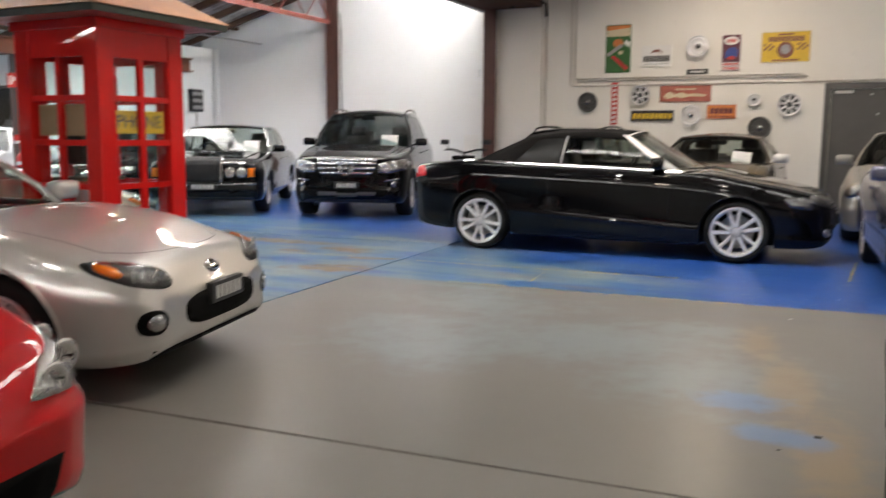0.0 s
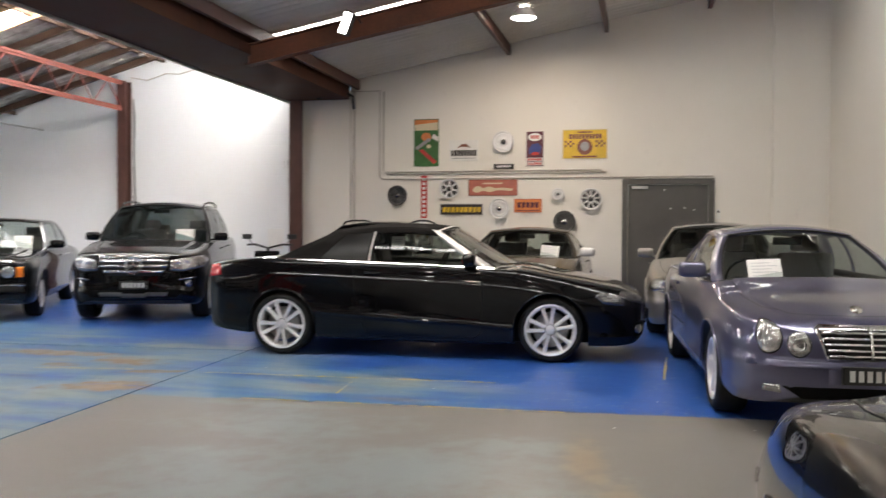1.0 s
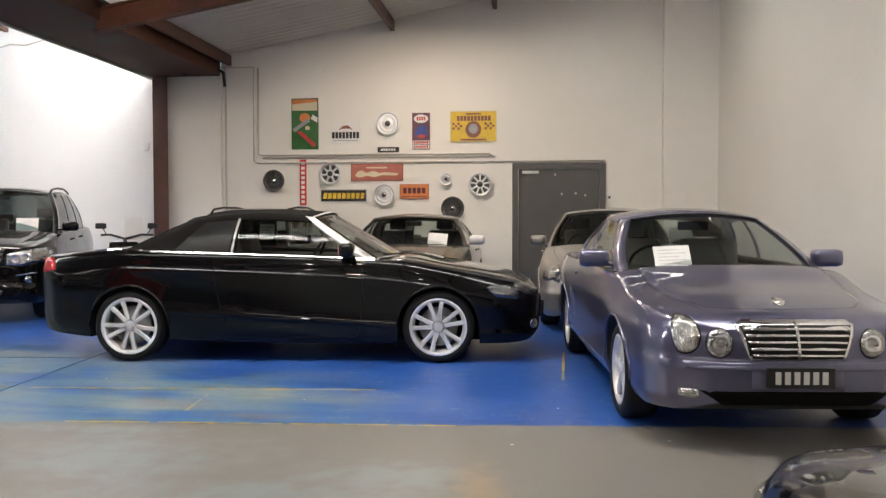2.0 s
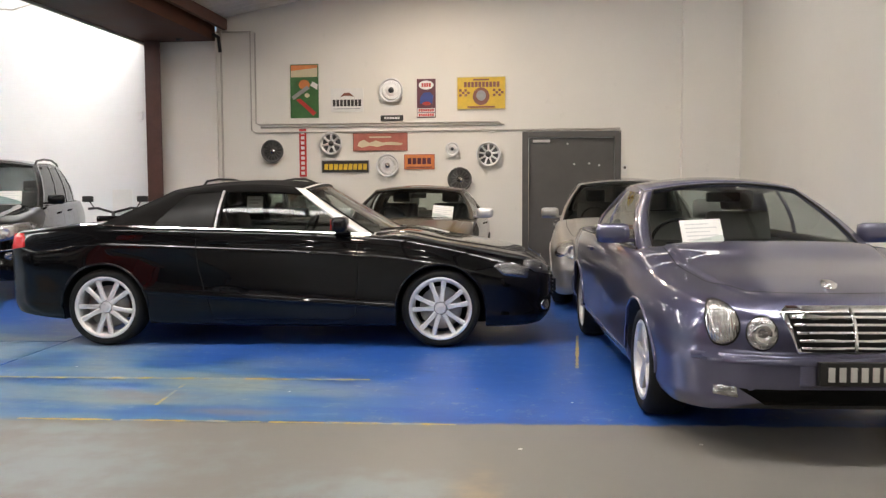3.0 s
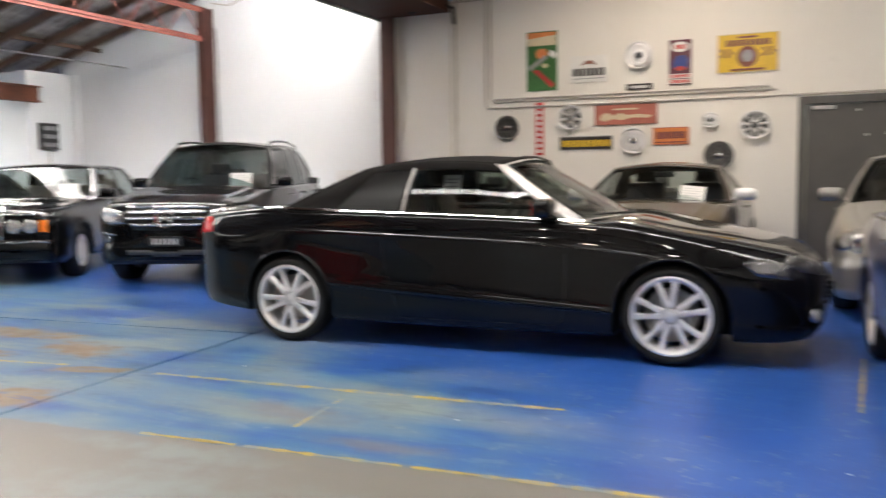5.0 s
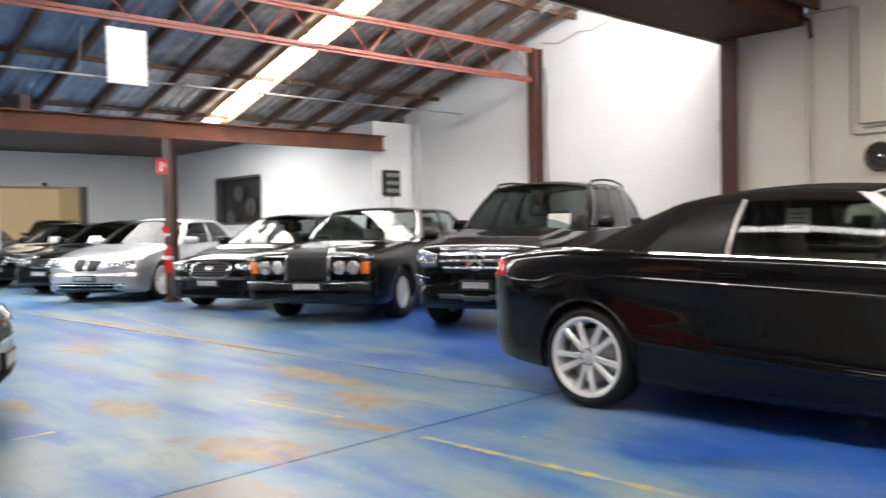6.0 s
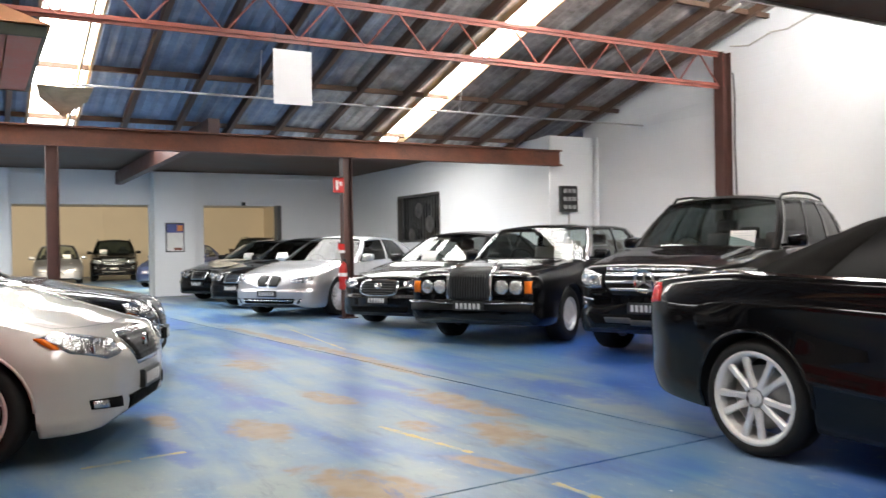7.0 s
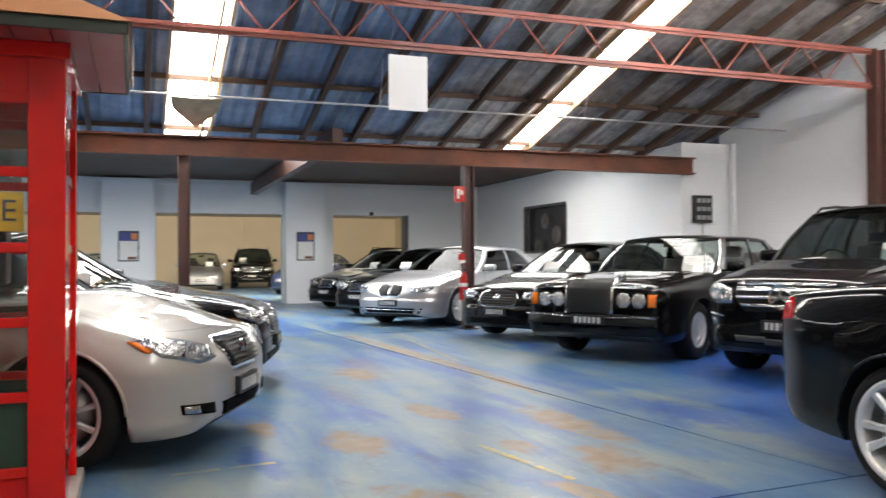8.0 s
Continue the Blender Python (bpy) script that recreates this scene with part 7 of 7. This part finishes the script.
for f in ((0, 1, 4, 3), (1, 2, 5, 4), (3, 4, 6), (4, 5, 6)):
    bm.faces.new([vs[i] for i in f])
geom = bmesh.ops.extrude_face_region(bm, geom=bm.faces[:])
for v in geom["geom"]:
    if isinstance(v, bmesh.types.BMVert):
        v.co.z += 0.01
part("sheet", bm, surface("tan_hessian", (0.46, 0.37, 0.23), 0.9, 0.0, 0.3, 6, 90, 0.4), sl)

# post furniture: fire sign, call point, extinguisher
FIRE_RED = surface("fire_red_paint", (0.52, 0.02, 0.015), 0.3, 0.0, 0.1, 6, 60, 0.02)
fs = thing("fire_sign", "red and white fire equipment sign on a steel post", "sign", "", "", pose(-12.70, 11.02, 2.13))
part("plate", bm_box(0, 0.006, -0.10, 0.10, 0, 0.26, 0.001), FIRE_RED, fs)
part("pictogram", bm_box(0.0055, 0.008, -0.05, -0.005, 0.05, 0.21), SIGNS["white"], fs)
part("pictogram", bm_box(0.0055, 0.008, 0.02, 0.06, 0.12, 0.19), SIGNS["white"], fs)
fs = thing("notice", "small red and white notice on a steel post", "sign", "", "", pose(-12.70, 11.05, 1.07))
part("plate", bm_box(0, 0.006, -0.06, 0.06, 0.04, 0.20, 0.001), SIGNS["white"], fs)
part("band", bm_box(0.0055, 0.008, -0.06, 0.06, 0.09, 0.20), FIRE_RED, fs)
ex = thing("fire_extinguisher", "red fire extinguisher with white band on a steel post", "extinguisher", "", "", pose(-12.60, 11.05, 0.50))
Z = Matrix.Rotation(math.pi / 2, 4, "X")
part("cylinder", bm_lathe([(0, 0), (0.07, 0.0), (0.082, 0.02), (0.082, 0.36), (0.06, 0.42), (0.025, 0.44), (0.025, 0.47), (0, 0.47)], 20, m=Z), FIRE_RED, ex, smooth=True)
part("label_band", bm_lathe([(0.0825, 0.22), (0.084, 0.22), (0.084, 0.28), (0.0825, 0.28)], 20, m=Z), SIGNS["white"], ex)
part("valve", bm_box(-0.02, 0.06, -0.02, 0.02, 0.47, 0.52, 0.008), BLACK_PLASTIC, ex)
part("hose", bm_tube([(0.05, 0, 0.49), (0.09, 0.03, 0.42), (0.10, 0.04, 0.25), (0.09, 0.03, 0.10)], 0.011, 8), BLACK_PLASTIC, ex)
part("hook", bm_box(-0.12, -0.05, -0.03, 0.03, 0.36, 0.40), DARK_METAL, ex)

# switchboard and pipe by the pier
fb = thing("switchboard", "black switchboard with rows of pale breakers on the white pier", "switchboard", "", "", pose(-12.94, 16.02, 1.84))
part("case", bm_box(0, 0.10, -0.20, 0.20, 0, 0.52, 0.008), BLACK_PLASTIC, fb)
for i in range(3):
    for j in range(3):
        part("breaker", bm_box(0.095, 0.115, -0.15 + 0.11 * j, -0.07 + 0.11 * j, 0.06 + 0.16 * i, 0.14 + 0.16 * i, 0.004), SIGNS["grey"], fb)
part("conduit_tail", bm_tube([(0.04, 0.02, 0.01), (0.04, 0.02, -0.7)], 0.014, 8), CONDUIT, fb)
tagged(part("downpipe", bm_tube([(-12.80, 16.66, 0.0), (-12.80, 16.66, 3.35)], 0.055, 12), WALL_WHITE, None, "", True), "white painted downpipe in the corner of the gable wall", "pipe", "", "structure")

# barred window
wn1 = thing("window_1", "dark window behind steel bars in the white wall", "window", kind="structure", m=pose(-19.75, 15.6, 1.35))
part("pane", bm_box(0, 2.3, 0.14, 0.15, 0, 1.17), surface("dark_window_pane", (0.02, 0.022, 0.022), 0.15, 0.0, 0.2, 3, 30, 0.05), wn1)
for b in ((0, 2.3, -0.03, 0.03), (0, 2.3, 1.14, 1.20), (-0.03, 0.03, 0.03, 1.14), (2.27, 2.33, 0.03, 1.14)):
    part("window_frame", bm_box(b[0], b[1], -0.01, 0.12, b[2], b[3]), DOOR_GREY, wn1)
for i in range(15):
    x = 0.15 * (i + 1)
    part("bar", bm_tube([(x, 0.03, 0.0), (x, 0.03, 1.16)], 0.012, 6), DARK_METAL, wn1)
for x, z, r in ((1.15, 0.78, 0.20), (1.75, 0.42, 0.22), (0.75, 0.16, 0.17)):
    part("wheel_cover", bm_lathe([(r, 0.0), (r * 0.9, -0.02), (r * 0.75, -0.01), (r * 0.4, -0.03), (r * 0.3, -0.05), (0, -0.055)], 24, m=Matrix.Translation((x, 0.02, z))), DULL_COVER, wn1, "silver wheel cover hung on the bars", True)

# posters on the far piers
for y0, y1 in ((10.08, 10.57), (5.54, 6.04)):
    t = thing("poster", "framed poster with a blue and orange design", "poster", "posters on the far piers", "", pose(FAR_X + 0.452, y0, 1.17))
    w = y1 - y0
    part("frame", bm_box(0, 0.02, 0, w, 0, 0.78, 0.003), BLACK_PLASTIC, t)
    part("print", bm_box(0.019, 0.022, 0.03, w - 0.03, 0.03, 0.75), SIGNS["white"], t)
    part("print_patch", bm_box(0.0215, 0.024, 0.03, w - 0.03, 0.52, 0.75), SIGNS["blue"], t)
    part("print_patch", bm_box(0.0235, 0.026, w * 0.62, w - 0.04, 0.56, 0.72), SIGNS["orange"], t)
    part("print_patch", bm_box(0.0215, 0.024, w * 0.45, w - 0.06, 0.05, 0.12), SIGNS["brown"], t)
bead = thing("smoke_detector", "small dark camera on the far wall", "camera", "", "", pose(FAR_X, 12.31, 2.50))
part("dome", bm_box(0, 0.10, -0.05, 0.05, -0.05, 0.05, 0.02), BLACK_PLASTIC, bead)
tagged(part("door_post", bm_box(FAR_X - 0.28, FAR_X + 0.02, 13.30, 13.42, 0, 2.46), DOOR_GREY), "dark grey jamb of the far opening", "jamb", "", "structure")
tagged(part("wall_trim", bm_box(FAR_X + 0.001, FAR_X + 0.03, SOUTH_Y, 15.5, 3.22, 3.28), WALL_WHITE), "white ledge high on the far wall", "trim", "", "structure")
tagged(part("curtain_rib", bm_box(-45.0, -44.94, 11.4, 11.5, 0, 3.4), WALL_BEIGE), "upright batten on the beige wall", "batten", "", "structure")

# ---------------------------------------------------------------- scooter behind the convertible
sc = thing("scooter", "dark scooter with a white windshield behind the convertible", "scooter", "", "", pose(-4.72, 13.7, 0, 0, 0, -80))
for x in (0.62, -0.58):
    w = part("wheel", bm_lathe([(0.13, -0.04), (0.20, -0.055), (0.235, -0.03), (0.24, 0), (0.235, 0.03), (0.20, 0.055), (0.13, 0.04), (0.0, 0.03)], 24, m=Matrix.Translation((x, 0, 0.24))), TYRE, sc, smooth=True)
part("fork", bm_tube([(0.62, 0.08, 0.24), (0.50, 0.06, 0.62), (0.38, 0.0, 1.02)], 0.025, 8), DARK_METAL, sc)
part("front_shield", bm_box(0.40, 0.46, -0.20, 0.20, 0.38, 0.98, 0.03), PAINT["black"], sc)
part("footboard", bm_box(-0.10, 0.42, -0.17, 0.17, 0.28, 0.34, 0.02), BLACK_PLASTIC, sc)
part("rear_body", bm_box(-0.85, -0.10, -0.19, 0.19, 0.34, 0.70, 0.09), PAINT["black"], sc, smooth=True)
part("seat", bm_box(-0.80, -0.08, -0.15, 0.15, 0.68, 0.80, 0.05), LEATHER_DARK, sc, smooth=True)
part("handlebar", bm_tube([(0.26, -0.36, 1.07), (0.34, -0.22, 1.08), (0.38, 0.0, 1.02), (0.34, 0.22, 1.08), (0.26, 0.36, 1.07)], 0.016, 8), BLACK_PLASTIC, sc)
part("windshield", bm_box(0.40, 0.41, -0.02, 0.24, 0.98, 1.30, 0.004, Matrix.Rotation(radians(-4), 4, "Y")), PAPER, sc, "white windshield sheet")
for sg in (-1, 1):
    part("mirror", bm_box(-0.02, 0.02, -0.075, 0.075, -0.04, 0.04, 0.02, Matrix.Translation((0.28, sg * 0.36, 1.20))), BLACK_PLASTIC, sc)
    part("mirror_stem", bm_tube([(0.28, sg * 0.28, 1.08), (0.28, sg * 0.35, 1.19)], 0.007, 6), BLACK_PLASTIC, sc)
part("stand", bm_tube([(-0.2, 0.10, 0.30), (-0.25, 0.16, 0.0)], 0.012, 6), DARK_METAL, sc)


# ---------------------------------------------------------------- small fittings and specks
tagged(part("socket_outlet", bm_box(-5.97, -5.87, GABLE_Y - 0.05, GABLE_Y - 0.002, 2.54, 2.69, 0.006), WHITE_GLOSS), "small white socket outlet on the gable wall", "socket", "", "structure")
tagged(part("cable", bm_tube([(-9.29, GABLE_Y - 0.04, 4.0), (-9.26, GABLE_Y - 0.035, 3.6), (-9.28, GABLE_Y - 0.03, 2.8), (-9.25, GABLE_Y - 0.03, 1.8), (-9.27, GABLE_Y - 0.03, 0.4)], 0.012, 6), BLACK_PLASTIC), "black cable hanging down beside the steel column", "cable", "", "structure")
tagged(part("cable", bm_tube([(-9.32, GABLE_Y - 0.06, 4.45), (-8.95, GABLE_Y - 0.05, 4.38), (-8.5, GABLE_Y - 0.06, 4.50), (-8.2, GABLE_Y - 0.05, 4.48), (-7.2, GABLE_Y - 0.05, 4.72)], 0.012, 6), CONDUIT), "pale cable looped along the top of the gable wall", "cable", "", "structure")
for x, y in ((-8.9, 15.6), (-8.35, 15.7), (-7.8, 15.8), (-7.25, 15.9)):
    tagged(part("conduit_clip", bm_box(-0.13, 0.13, -0.025, 0.025, -0.02, 0.02, 0.006, Matrix.Translation((x, y, roof_left(x) - 0.20)) @ Matrix.Rotation(radians(-14), 4, "Y")), CONDUIT), "short pale conduit piece under the roof", "conduit", "conduit pieces under the roof", "structure")
rng = random.Random(5)
for x, y, r in ((0.91, 6.84, 0.012), (1.82, 7.01, 0.010), (1.19, 4.29, 0.022), (1.05, 4.05, 0.012), (-0.6, 7.9, 0.010), (0.6, 8.1, 0.009), (1.2, 7.8, 0.011), (-2.4, 8.5, 0.010)):
    n = 7
    bm = bmesh.new()
    ring = [bm.verts.new((x + r * rng.uniform(0.6, 1.3) * math.cos(k * math.tau / n), y + r * rng.uniform(0.5, 1.2) * math.sin(k * math.tau / n), 0.001)) for k in range(n)]
    tip = bm.verts.new((x, y, 0.005))
    for k in range(n):
        bm.faces.new((ring[k], ring[(k + 1) % n], tip))
    dark = r > 0.0115 and y < 5
    tagged(part("floor_chip", bm, TRIM_BLACK if dark else PALE_TIMBER if r < 0.0095 else PAPER), "dark fleck lying on the concrete floor" if dark else "pale chip lying on the concrete floor", "debris", "chips on the floor", "structure")
